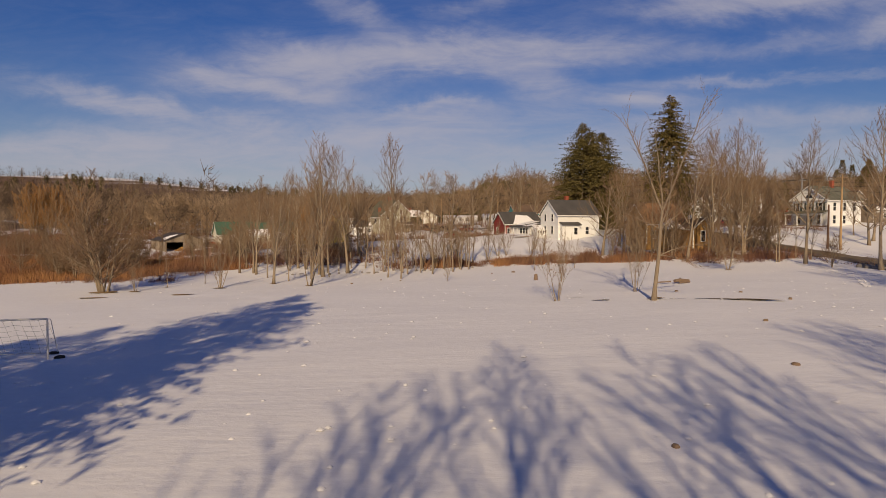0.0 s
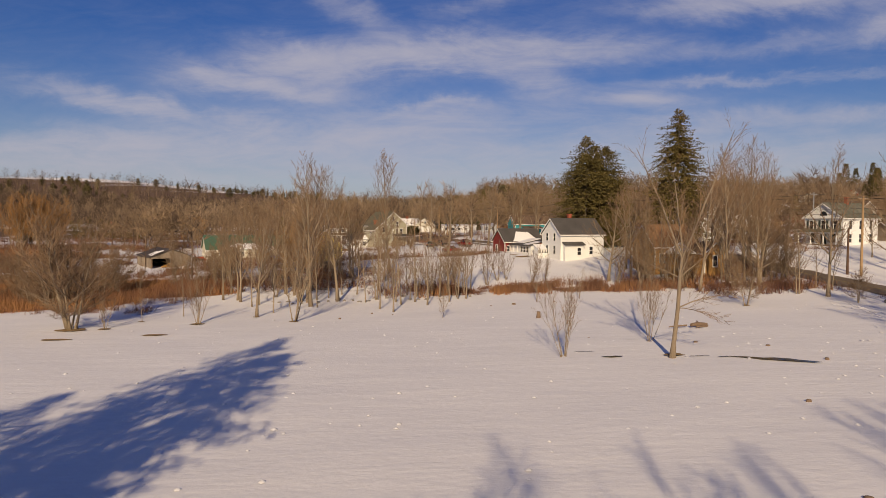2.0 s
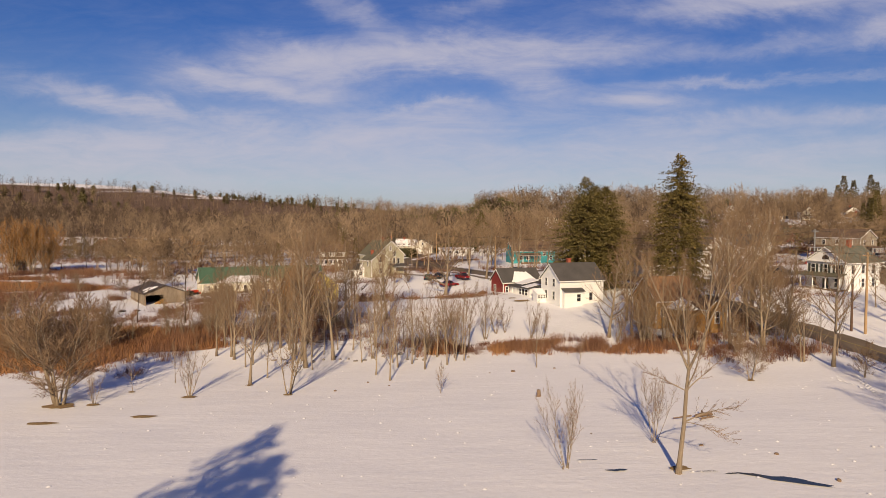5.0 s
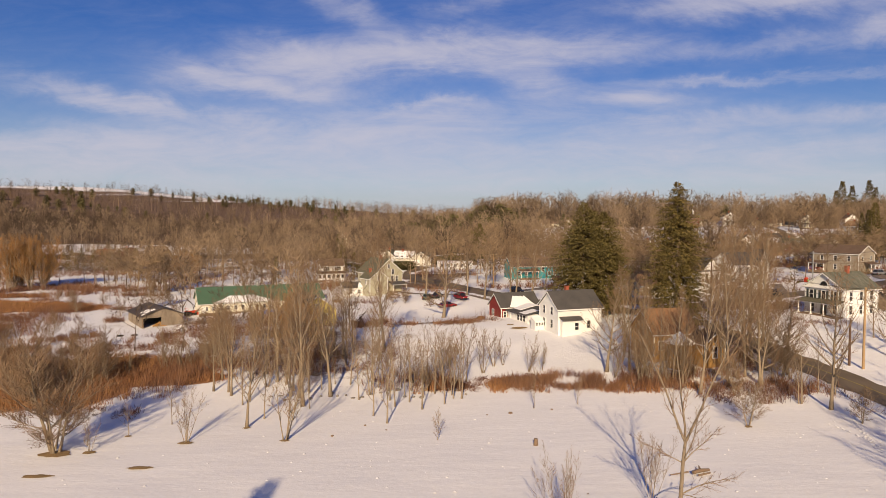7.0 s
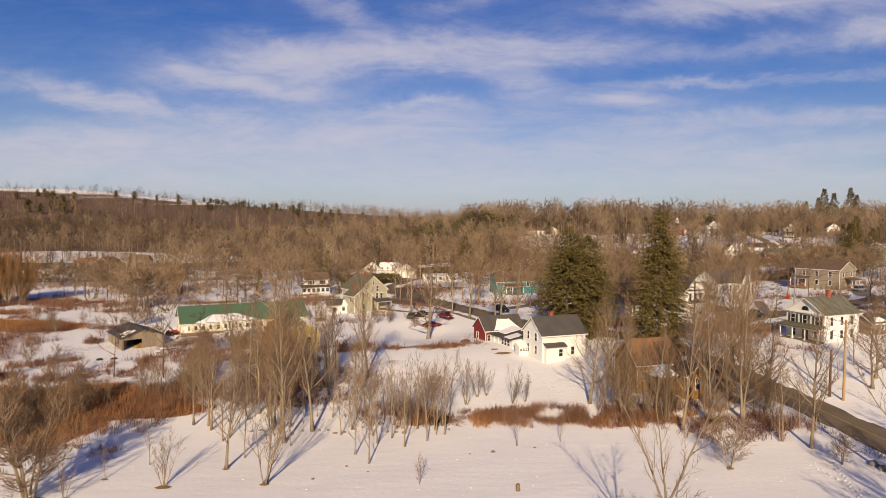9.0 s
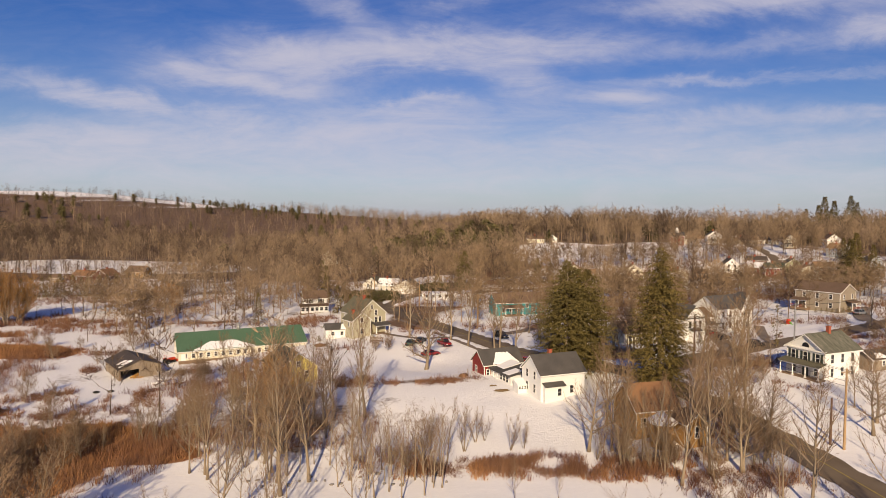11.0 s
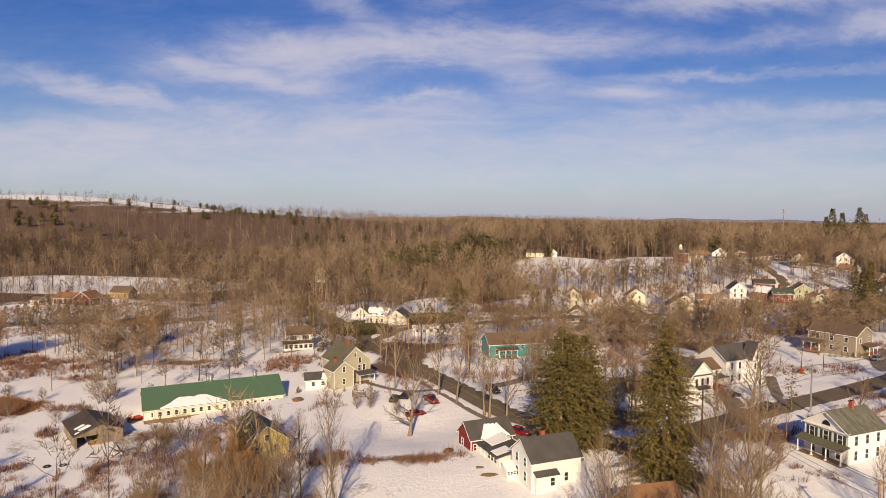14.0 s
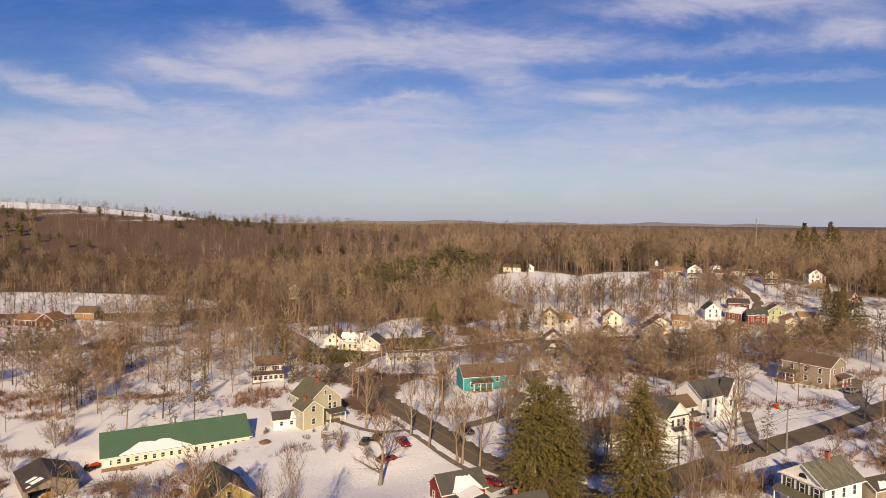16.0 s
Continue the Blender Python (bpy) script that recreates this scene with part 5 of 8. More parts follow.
def build_brush():
    rng = np.random.RandomState(23)
    grass_t = blade_templates(rng, 5, 16, 0.35, 0.07)
    brush_t = blade_templates(rng, 5, 22, 0.45, 0.035)
    # marsh grass
    x, y = jittered(rng, -170, -30, 72, 210, 0.75)
    m = marsh(x, y)
    keep = (rng.uniform(size=len(x)) < m * 0.95) & (np.abs(x) < 0.8 * (y + 12))
    x, y = x[keep], y[keep]
    bx, by = jittered(rng, -6, 40, 84, 99, 0.62)
    k = (np.abs(by - (92.6 - 0.12 * (bx - 10))) < 4.2) & (vnoise(bx, by, 3.0, 31) > 0.66)
    x, y = np.concatenate([x, bx[k]]), np.concatenate([y, by[k]])
    n = len(x)
    tint = np.clip(0.35 + 0.35 * np.sin(x * 0.12 + np.sin(y * 0.2)) + rng.normal(size=n) * 0.2, 0, 1)
    hgt = rng.uniform(0.7, 1.6, n)
    scatter("marsh_grass", grass_t, np.stack([x, y, land(x, y)], -1), hgt, rng.uniform(1.0, 1.6, n), tint, "grass", "tall dry orange-brown marsh grass", "grass")
    # red-brown brush: band along the field, thickets round the marsh and under the trees
    spots = []
    for cx, cy, rx, ry, step in [(3, 93.4, 7, 3.2, 0.42), (13, 92.2, 9, 3.6, 0.42), (22, 91.2, 6, 3.2, 0.45), (30, 90.2, 5, 2.6, 0.5), (40, 86, 10, 5.0, 0.7), (46, 95, 4, 9, 0.8), (44, 106, 5, 8, 0.9), (30, 97, 6, 5, 0.8), (-8, 128, 14, 2.2, 0.7), (-20, 130, 8, 4, 0.9), (60, 134, 12, 2.5, 0.8), (98, 157, 18, 2.2, 0.9), (66, 118, 5, 4, 1.1), (-58, 146, 5, 3, 1.0), (-52, 105, 22, 5.5, 1.05), (-38, 110, 16, 8, 1.0), (-22, 107, 12, 7, 1.0), 
                                 (-7, 96, 8, 5, 0.95), (36, 93, 8, 5, 0.9), (-62, 122, 10, 4, 1.0), (65, 137, 9, 4, 1.0), (50, 128, 5, 4, 1.0), (57, 88, 3, 7, 1.2), (52, 80, 3, 8, 1.2),
                                 (82, 225, 40, 8, 1.5), (45, 228, 14, 7, 1.5), (-1, 128.5, 9, 1.5, 0.8), (95, 160, 12, 3, 1.2), (-58, 160, 3, 3, 1.0), (-118, 206, 18, 8, 0.9), (-100, 192, 9, 3, 0.9), (-84, 150, 4, 2.5, 0.7), (-80, 133, 4, 2.5, 0.7), (-62, 129, 7, 5, 0.8), (-60, 136, 4, 4, 0.7), (-84, 128, 5, 3, 0.8), (-70, 118, 9, 3, 0.8), (-88, 166, 6, 2.5, 0.8), (-50, 84, 9, 3, 1.0), (-66, 128, 5, 3, 0.9), (38, 81, 4, 2, 0.9), (-20, 226, 30, 6, 1.6)]:
        bx, by = jittered(rng, cx - rx, cx + rx, cy - ry, cy + ry, step)
        k = (np.hypot((bx - cx) / rx, (by - cy) / ry) < rng.uniform(0.5, 1.15, len(bx))) & (vnoise(bx, by, 3.2, 21) > 0.47)
        spots.append(np.stack([bx[k], by[k]], -1))
    # ragged thickets over the rough ground to the west and behind the barns
    bx, by = jittered(rng, -150, -38, 98, 225, 1.15)
    thick = vnoise(bx, by, 15.0, 12)
    k = (thick > 0.60) & (rng.uniform(size=len(bx)) < 0.85) & (np.hypot((bx + 70) / 16, (by - 142) / 10) > 1) & (np.hypot((bx + 72) / 46, (by - 182) / 17) > 1)
    spots.append(np.stack([bx[k], by[k]], -1))
    bx, by = jittered(rng, -38, 150, 122, 260, 1.5)
    k = (vnoise(bx, by, 13.0, 14) > 0.66)
    spots.append(np.stack([bx[k], by[k]], -1))
    bx, by = jittered(rng, 0, 190, 222, 345, 2.0)
    k = (vnoise(bx, by, 14.0, 15) > 0.60) & (bx < 0.62 * by + 10)
    spots.append(np.stack([bx[k], by[k]], -1))
    bx, by = jittered(rng, -200, -34, 185, 345, 2.1)
    k = (vnoise(bx, by, 20.0, 16) > 0.58) & (np.hypot((bx + 72) / 46, (by - 184) / 19) > 1)
    spots.append(np.stack([bx[k], by[k]], -1))
    # taller shrubs standing in the marsh
    sx, sy = jittered(rng, -150, -44, 92, 150, 2.4)
    k = (vnoise(sx, sy, 11.0, 33) > 0.55) & (np.hypot((sx + 76) / 18, (sy - 142) / 14) > 1) & (np.abs(sx) < 0.85 * (sy + 12))
    sx, sy = sx[k], sy[k]
    scatter("marsh_shrubs", blade_templates(rng, 4, 46, 0.45, 0.02), np.stack([sx, sy, land(sx, sy)], -1), rng.uniform(1.8, 4.2, len(sx)), rng.uniform(1.6, 3.4, len(sx)), rng.uniform(0.1, 1.0, len(sx)), "brush", "dark red-brown leafless shrubs in the marsh", "shrubs")
    p = np.concatenate(spots)
    ok = clear_of_buildings(p[:, 0], p[:, 1], 0.0)
    for line, w in ROADS:
        ok &= near_line(p[:, 0], p[:, 1], line) > w / 2 + 1.0
    p = p[ok]
    n = len(p)
    tint = np.clip(0.15 + 0.9 * vnoise(p[:, 0], p[:, 1], 5.0, 52) + rng.normal(size=n) * 0.3, 0, 1.2)
    scatter("brush", brush_t, np.stack([p[:, 0], p[:, 1], land(p[:, 0], p[:, 1])], -1), (0.35 + 1.8 * np.clip(vnoise(p[:, 0], p[:, 1], 2.6, 9) * 1.9 - 0.4, 0, 1.3)) * rng.uniform(0.7, 1.3, n) * np.where(p[:, 1] > 180, 1.35, 1.0), rng.uniform(1.1, 2.2, n), tint, "brush", "tangled red-brown leafless brush", "brush")

# ---- buildings ----
WINDOW_CACHE = {}


def window_at(parent, m, w, h, trim="trim", shutters=False):
    """A sash window: trim with a cross bar, the pane set back as a child. m: its centre on the wall, facing local -y."""
    key = (round(w, 2), round(h, 2), trim)
    if key not in WINDOW_CACHE:
        b = Bag()
        t = 0.11
        b.box(-w / 2 - t, -w / 2, -0.07, 0.02, -h / 2 - t, h / 2 + t)
        b.box(w / 2, w / 2 + t, -0.07, 0.02, -h / 2 - t, h / 2 + t)
        b.box(-w / 2, w / 2, -0.07, 0.02, h / 2, h / 2 + t)
        b.box(-w / 2 - 0.03, w / 2 + 0.03, -0.10, 0.02, -h / 2 - t, -h / 2)
        b.box(-w / 2, w / 2, -0.05, 0.0, -0.03, 0.03)
        me = b.mesh("window")
        me.materials.append(M[trim])
        g = Bag().box(-w / 2, w / 2, -0.02, 0.0, -h / 2, h / 2).mesh("pane")
        g.materials.append(M["glass"])
        WINDOW_CACHE[key] = (me, g)
    me, g = WINDOW_CACHE[key]
    ob = new("window", me)
    ob.parent = parent
    ob.matrix_basis = m
    p = new("pane", g)
    p.parent = ob
    if shutters:
        for s in (-1, 1):
            sh = part("shutter", Bag().box(-0.24, 0.24, -0.06, 0.0, -h / 2 - 0.05, h / 2 + 0.05), "shutter", ob, "dark shutter")
            sh.matrix_basis = pose(s * (w / 2 + 0.38), 0, 0)
    return ob


def face_pose(face, s, z, L, W):
    """A place on the wall 'S', 'N', 'E' or 'W' of a block, s along it from its middle."""
    return {"S": pose(s, -W / 2, z, 0, 0, 0), "N": pose(-s, W / 2, z, 0, 0, 180), "E": pose(L / 2, s, z, 0, 0, 90), "W": pose(-L / 2, -s, z, 0, 0, -90)}[face]


def roof_mesh(L, W, eave, rise, over=0.35, thick=0.16):
    """Two roof slabs meeting at a ridge along x."""
    b = Bag()
    run = W / 2 + over
    drop = rise * over / (W / 2)
    lo = eave - drop
    top = eave + rise
    x = L / 2 + over
    b.prism([(-run, lo), (0, top), (0, top + thick * 1.2), (-run, lo + thick)], -x, x)
    b.prism([(run, lo), (run, lo + thick), (0.004, top + thick * 1.2), (0.004, top)], -x, x)
    return b


def block(parent, m, L, W, eave, rise, wall, roof, windows=(), chimneys=(), doors=(), over=0.35, foundation=1.2, trim="trim", snow=()):
    """One gabled block of a building under parent: wall, corner boards, roof, windows, chimneys, doors. Ridge along its x."""
    holder = parent
    b = Bag()
    b.prism([(-W / 2, -foundation), (W / 2, -foundation), (W / 2, eave), (0, eave + rise), (-W / 2, eave)], -L / 2, L / 2)
    o = part("wall", b, wall, holder)
    o.matrix_basis = m
    o = part("roof", roof_mesh(L, W, eave, rise, over), roof, holder)
    o.matrix_basis = m
    t = Bag()
    for sx in (-1, 1):
        for sy in (-1, 1):
            x0, y0 = sx * (L / 2 - 0.05), sy * (W / 2 - 0.05)
            t.box(x0 - 0.07, x0 + 0.07, y0 - 0.07, y0 + 0.07, -0.1, eave)
    run, drop = W / 2 + over, rise * over / (W / 2)
    for sx in (-1, 1):
        x0 = sx * (L / 2 + over + 0.015)
        for sy in (-1, 1):
            t.prism([(sy * run, eave - drop - 0.1), (0, eave + rise - 0.12), (0, eave + rise + 0.1), (sy * run, eave - drop + 0.12)], x0 - 0.02, x0 + 0.02)
    for sy in (-1, 1):
        t.box(-L / 2 - over, L / 2 + over, sy * run - 0.03, sy * run + 0.03, eave - drop - 0.12, eave - drop + 0.06)
    o = part("trim", t, trim, holder)
    o.matrix_basis = m
    for w in windows:
        face, s, z, ww, hh = w[:5]
        window_at(holder, m @ face_pose(face, s, z, L, W), ww, hh, "trim", len(w) > 5 and w[5] == "s")
    for x, y, h in chimneys:
        c = Bag()
        zr = eave + rise * (1 - abs(y) / (W / 2))
        c.box(x - 0.32, x + 0.32, y - 0.32, y + 0.32, zr - 0.6, zr + h).box(x - 0.39, x + 0.39, y - 0.39, y + 0.39, zr + h - 0.18, zr + h)
        o = part("chimney", c, "brick", holder, "red brick chimney")
        o.matrix_basis = m
    for face, s, w, h, material in doors:
        d = Bag().box(-w / 2, w / 2, -0.05, 0.02, 0, h).box(-w / 2 - 0.1, -w / 2, -0.09, 0.02, 0, h + 0.1).box(w / 2, w / 2 + 0.1, -0.09, 0.02, 0, h + 0.1).box(-w / 2, w / 2, -0.09, 0.02, h, h + 0.1)
        o = part("door", d, material, holder)
        o.matrix_basis = m @ face_pose(face, s, 0, L, W)
    for x0, x1, f0, f1, side in snow:
        # a snow slab left on one slope, ragged at its upper edge
        sb = Bag()
        rng = random.Random(int(x0 * 10 + L * 7))
        n = 14
        slope = [f0 + (f1 - f0) * (0.82 + 0.18 * rng.random()) * min(1, 3.5 * k / n, 3.5 * (n - k) / n) for k in range(n + 1)]
        def at(x, f, up):
            y = side * (W / 2 + over) * (1 - f)
            return (x, y, eave + rise * (1 - abs(y) / (W / 2)) + up)
        for k in range(n + 1):
            xa = x0 + (x1 - x0) * k / n
            p = [at(xa, f0, 0.17), at(xa, max(slope[k], f0 + 0.02), 0.17)]
            sb.v += p + [(a, c, d + 0.13) for a, c, d in p]
        for k in range(n):
            c0 = k * 4
            sb.f += [(c0 + 2, c0 + 6, c0 + 7, c0 + 3), (c0, c0 + 4, c0 + 6, c0 + 2), (c0 + 3, c0 + 7, c0 + 5, c0 + 1)]
        sb.f += [(0, 2, 3, 1), (n * 4, n * 4 + 1, n * 4 + 3, n * 4 + 2)]
        o = part("roof_snow", sb, "snow", holder, "patch of old snow on the roof")
        o.matrix_basis = m
    return holder


def house(x, y, angle, base=None, name="house", label="", category="house", spot=6.5, group="village houses"):
    HOUSE_SPOTS.append((x, y, spot))
    z = gz(x, y) if base is None else base
    return thing(name, pose(x, y, z, 0, 0, angle), label, category, group)


def rows(face, span, zs, n, w=0.85, h=1.45, *extra):
    """Evenly spaced windows on a face, one row for each height."""
    return [(face, -span / 2 + span * (i + 0.5) / n, z, w, h, *extra) for z in zs for i in range(n)]


def porch(parent, m, width, depth, height, posts, roof="shingle", enclosed=None, tilt=0.5, floor="timber", rail=None):
    """A lean-to porch on the local -y side of m: floor, sloping roof, posts or a glazed wall."""
    b = Bag().box(-width / 2, width / 2, -depth, -0.02, -0.6, 0.18)
    o = part("porch_floor", b, floor, parent)
    o.matrix_basis = m
    b = Bag().prism([(0.0, height + tilt), (0.0, height + tilt + 0.14), (-depth - 0.3, height + 0.12), (-depth - 0.3, height - 0.02)], -width / 2 - 0.25, width / 2 + 0.25)
    o = part("porch_roof", b, roof, parent)
    o.matrix_basis = m
    if enclosed:
        o = part("porch_wall", Bag().box(-width / 2, width / 2, -depth, -0.03, 0.0, height + 0.02), enclosed, parent)
        o.matrix_basis = m
        for i in range(posts):
            xw = -width / 2 + width * (i + 0.5) / posts
            window_at(parent, m @ pose(xw, -depth, height * 0.6), width / posts * 0.62, 1.15)
    else:
        for i in range(posts):
            xw = -width / 2 + 0.15 + (width - 0.3) * i / max(1, posts - 1)
            c = Bag().tube([(xw, -depth + 0.15, 0.15), (xw, -depth + 0.15, height)], [0.13, 0.11], 8).box(xw - 0.2, xw + 0.2, -depth - 0.05, -depth + 0.35, height - 0.16, height).box(xw - 0.18, xw + 0.18, -depth - 0.03, -depth + 0.33, 0.15, 0.35)
            o = part("post", c, "trim", parent)
            o.matrix_basis = m
        b = Bag().box(-width / 2, width / 2, -depth + 0.02, -depth + 0.28, height - 0.28, height - 0.02)
        o = part("beam", b, "trim", parent)
        o.matrix_basis = m
    if rail:
        b = Bag().box(-width / 2, width / 2, -depth, -depth + 0.08, 0.95, 1.05).box(-width / 2, width / 2, -depth, -depth + 0.06, 0.3, 0.36)
        for i in range(int(width / 0.35)):
            xw = -width / 2 + 0.35 * (i + 0.5)
            b.box(xw - 0.03, xw + 0.03, -depth + 0.01, -depth + 0.06, 0.3, 1.0)
        o = part("railing", b, rail, parent, "painted porch railing")
        o.matrix_basis = m


I4 = Matrix.Identity(4)


def build_white_house():
    h = house(21.2, 120.4, 22, 5.0, "house", "white clapboard farmhouse with charcoal shingle roof on a snowy bank")
    block(h, I4, 9.3, 7.0, 4.6, 2.75, "white", "shingle",
          windows=[("W", -1.5, 3.9, 0.75, 1.4), ("W", 1.3, 3.9, 0.75, 1.4), ("W", -1.5, 1.5, 0.8, 1.5), ("W", 1.3, 1.5, 0.8, 1.5), ("S", 1.9, 1.4, 0.7, 1.4), ("E", 0, 3.9, 0.8, 1.4)],
          chimneys=[(-0.6, 0.3, 1.2)])
    # lean-to hood over the side entrance
    o = part("porch_roof", Bag().prism([(-3.5, 2.95), (-3.5, 3.07), (-4.75, 2.55), (-4.75, 2.42)], -4.4, 0.0), "shingle", h)
    o = part("porch_wall", Bag().box(-4.2, -0.2, -4.35, -3.45, -1.0, 2.6), "white", h)
    window_at(h, pose(-1.2, -4.35, 1.3), 0.75, 1.3)


def build_red_house():
    h = house(11.8, 135.3, 24, 4.5, "house", "red clapboard cottage with dark roof and white lean-to wing")
    block(h, I4, 9.0, 5.6, 3.3, 2.4, "red", "shingle", windows=[("W", -0.9, 1.7, 0.75, 1.3), ("S", -3.6, 1.6, 0.7, 1.2)], snow=[(-2.6, 3.6, 0.0, 0.75, -1)])
    o = part("foundation", Bag().box(-4.53, 4.53, -2.83, 2.83, -1.6, 0.1), "stone", h)
    m = pose(-0.6, -6.9, 0.1)
    # low white wing reaching towards the field, its roof falling to the west
    o = part("wing_wall", Bag().box(-2.4, 2.6, -4.2, 4.2, -1.2, 2.55), "white", h)
    o.matrix_basis = m
    o = part("wing_roof", Bag().prism([(-3.0, 2.35), (-3.0, 2.5), (2.8, 3.65), (2.8, 3.5)], -4.5, 4.4, "y"), "shingle", h)
    o.matrix_basis = m
    o = part("wing_roof_snow", Bag().prism([(-1.4, 2.84), (-1.2, 2.98), (2.6, 3.75), (2.6, 3.63)], 0.4, 4.2, "y").prism([(-2.6, 2.6), (-2.4, 2.68), (0.4, 3.24), (0.6, 3.2)], -3.7, -1.2, "y"), "snow", h, "patch of old snow on the roof")
    o.matrix_basis = m
    for s in (-2.9, -1.7, -0.5):
        window_at(h, m @ pose(-2.4, s, 1.6, 0, 0, -90), 0.9, 1.1)
    window_at(h, m @ pose(1.2, -4.2, 1.5), 0.9, 1.2)
    # glazed porch corner and the small white shed
    for i in range(3):
        o = part("post", Bag().box(-2.85, -2.7, 0.6 + i * 1.6, 0.75 + i * 1.6, -1.0, 2.4), "trim", h)
        o.matrix_basis = m
    s = thing("shed", pose(15.6, 120.9, gz(15.6, 120.9), 0, 0, 22), "small white lean-to shed with a row of panes", "shed")
    part("wall", Bag().prism([(-0.9, -0.6), (0.9, -0.6), (0.9, 2.2), (-0.9, 1.5)], -1.5, 1.5), "white", s)
    part("roof", Bag().prism([(-1.1, 1.42), (1.0, 2.24), (1.0, 2.36), (-1.1, 1.54)], -1.65, 1.65), "snow", s, "snow-covered roof")
    for i in range(5):
        window_at(s, pose(-1.15 + 0.575 * i, -0.9, 0.95), 0.36, 0.5)


def build_pediment_house():
    h = house(75.7, 127.0, 23.5, 7.3, "house", "white temple-front house with mottled green shingle roof and columned porch", spot=8)
    block(h, I4, 9.8, 8.1, 5.6, 2.7, "white", "shingle_green", over=0.45,
          windows=[("W", -2.6, 4.1, 0.85, 1.6, "s"), ("W", 0, 4.1, 0.85, 1.6, "s"), ("W", 2.6, 4.1, 0.85, 1.6, "s"), ("W", -2.4, 1.5, 0.9, 1.7), ("W", 2.4, 1.5, 0.9, 1.7)]
          + rows("S", 8.6, (1.5, 4.1), 3, 0.8, 1.6), chimneys=[(1.2, -0.2, 1.5)], doors=[("W", 0.1, 1.0, 2.1, "shutter")])
    # fanlight in the gable
    n = 10
    arc = [(0.75 * math.cos(math.pi * i / n), 0.85 * math.sin(math.pi * i / n)) for i in range(n + 1)]
    o = part("fanlight", Bag().prism(arc, -0.05, 0.0, "x"), "glass", h, "half-round dark attic window")
    o.matrix_basis = pose(-4.92, 0, 5.9)
    o = part("pediment_trim", Bag().box(-5.3, -4.86, -4.4, 4.4, 5.35, 5.6), "trim", h)
    porch(h, pose(-4.9, 0, 0.1, 0, 0, -90), 8.4, 1.9, 2.6, 4, "shingle_olive", rail=None)
    # low dark shed behind
    s = house(86.5, 128.5, 20, None, "shed", "small dark weathered shed with snow on its roof", "shed", 3, "")
    block(s, I4, 5.0, 4.0, 2.3, 1.3, "weather", "tin", snow=[(-1.8, 1.6, 0.1, 0.6, -1)], windows=[("S", 0.5, 1.3, 0.7, 0.9)])


def build_victorian():
    h = house(68.5, 169.0, 27, 7.7, "house", "large white gabled Victorian house with dark roof", spot=14)
    m1 = pose(-9.9, -1.1, 0, 0, 0, 90)
    block(h, m1, 11, 7.2, 5.7, 3.1, "white", "shingle", windows=[("W", -1.7, 4.2, 0.8, 1.6), ("W", 0.1, 4.2, 0.8, 1.6), ("W", 1.8, 4.2, 0.8, 1.6), ("W", 0, 1.5, 0.9, 1.6), ("N", 2.0, 4.2, 0.8, 1.5), ("N", -2.0, 4.2, 0.8, 1.5), ("N", 1.0, 1.5, 0.8, 1.5)])
    o = part("gable_band", Bag().box(-3.9, 3.9, -0.12, 0.02, 5.6, 5.9), "shingle", h, "dark hooded band across the gable")
    o.matrix_basis = m1 @ pose(-5.5, 0, 0, 0, 0, -90)
    o = part("bay_roof", Bag().prism([(0, 3.3), (0, 3.4), (-1.3, 2.9), (-1.3, 2.75)], -1.9, 1.9), "shingle", h)
    o.matrix_basis = m1 @ pose(-5.5, 0.4, 0, 0, 0, -90)
    o = part("bay", Bag().box(-1.6, 1.6, -1.1, 0, -0.6, 2.85), "white", h)
    o.matrix_basis = m1 @ pose(-5.5, 0.4, 0, 0, 0, -90)
    m2 = pose(11.0, 3.0, 0.3)
    block(h, m2, 12.5, 8.0, 6.2, 2.9, "white", "shingle", windows=rows("S", 11, (1.6, 4.6), 4, 0.8, 1.6) + rows("E", 6, (1.6, 4.6), 2, 0.8, 1.6))
    m3 = pose(14.3, -0.9, 0.3, 0, 0, 90)
    block(h, m3, 3.0, 4.0, 6.2, 3.9, "white", "shingle", over=0.25, windows=[("W", 0, 6.4, 0.55, 1.2), ("W", -0.8, 4.3, 0.7, 1.5), ("W", 0.8, 4.3, 0.7, 1.5), ("W", 0, 1.5, 0.9, 1.6)])
    m4 = pose(0.5, 3.5, 0)
    block(h, m4, 10, 6.0, 4.4, 2.0, "white", "shingle_brown", windows=rows("S", 8, (1.6, 3.4), 3, 0.8, 1.2))
    porch(h, pose(1.2, 0.5, 0.1), 8.0, 1.8, 2.4, 4, "shingle")
    # tan-roofed bungalow west of it, half hidden by evergreens
    s = house(47.5, 162.0, 20, None, "house", "low cream bungalow with tan roof behind evergreens")
    block(s, I4, 9.0, 8.0, 2.8, 2.2, "cream", "shingle_tan", windows=rows("S", 8, (1.4,), 3) + rows("E", 5, (1.4,), 2))


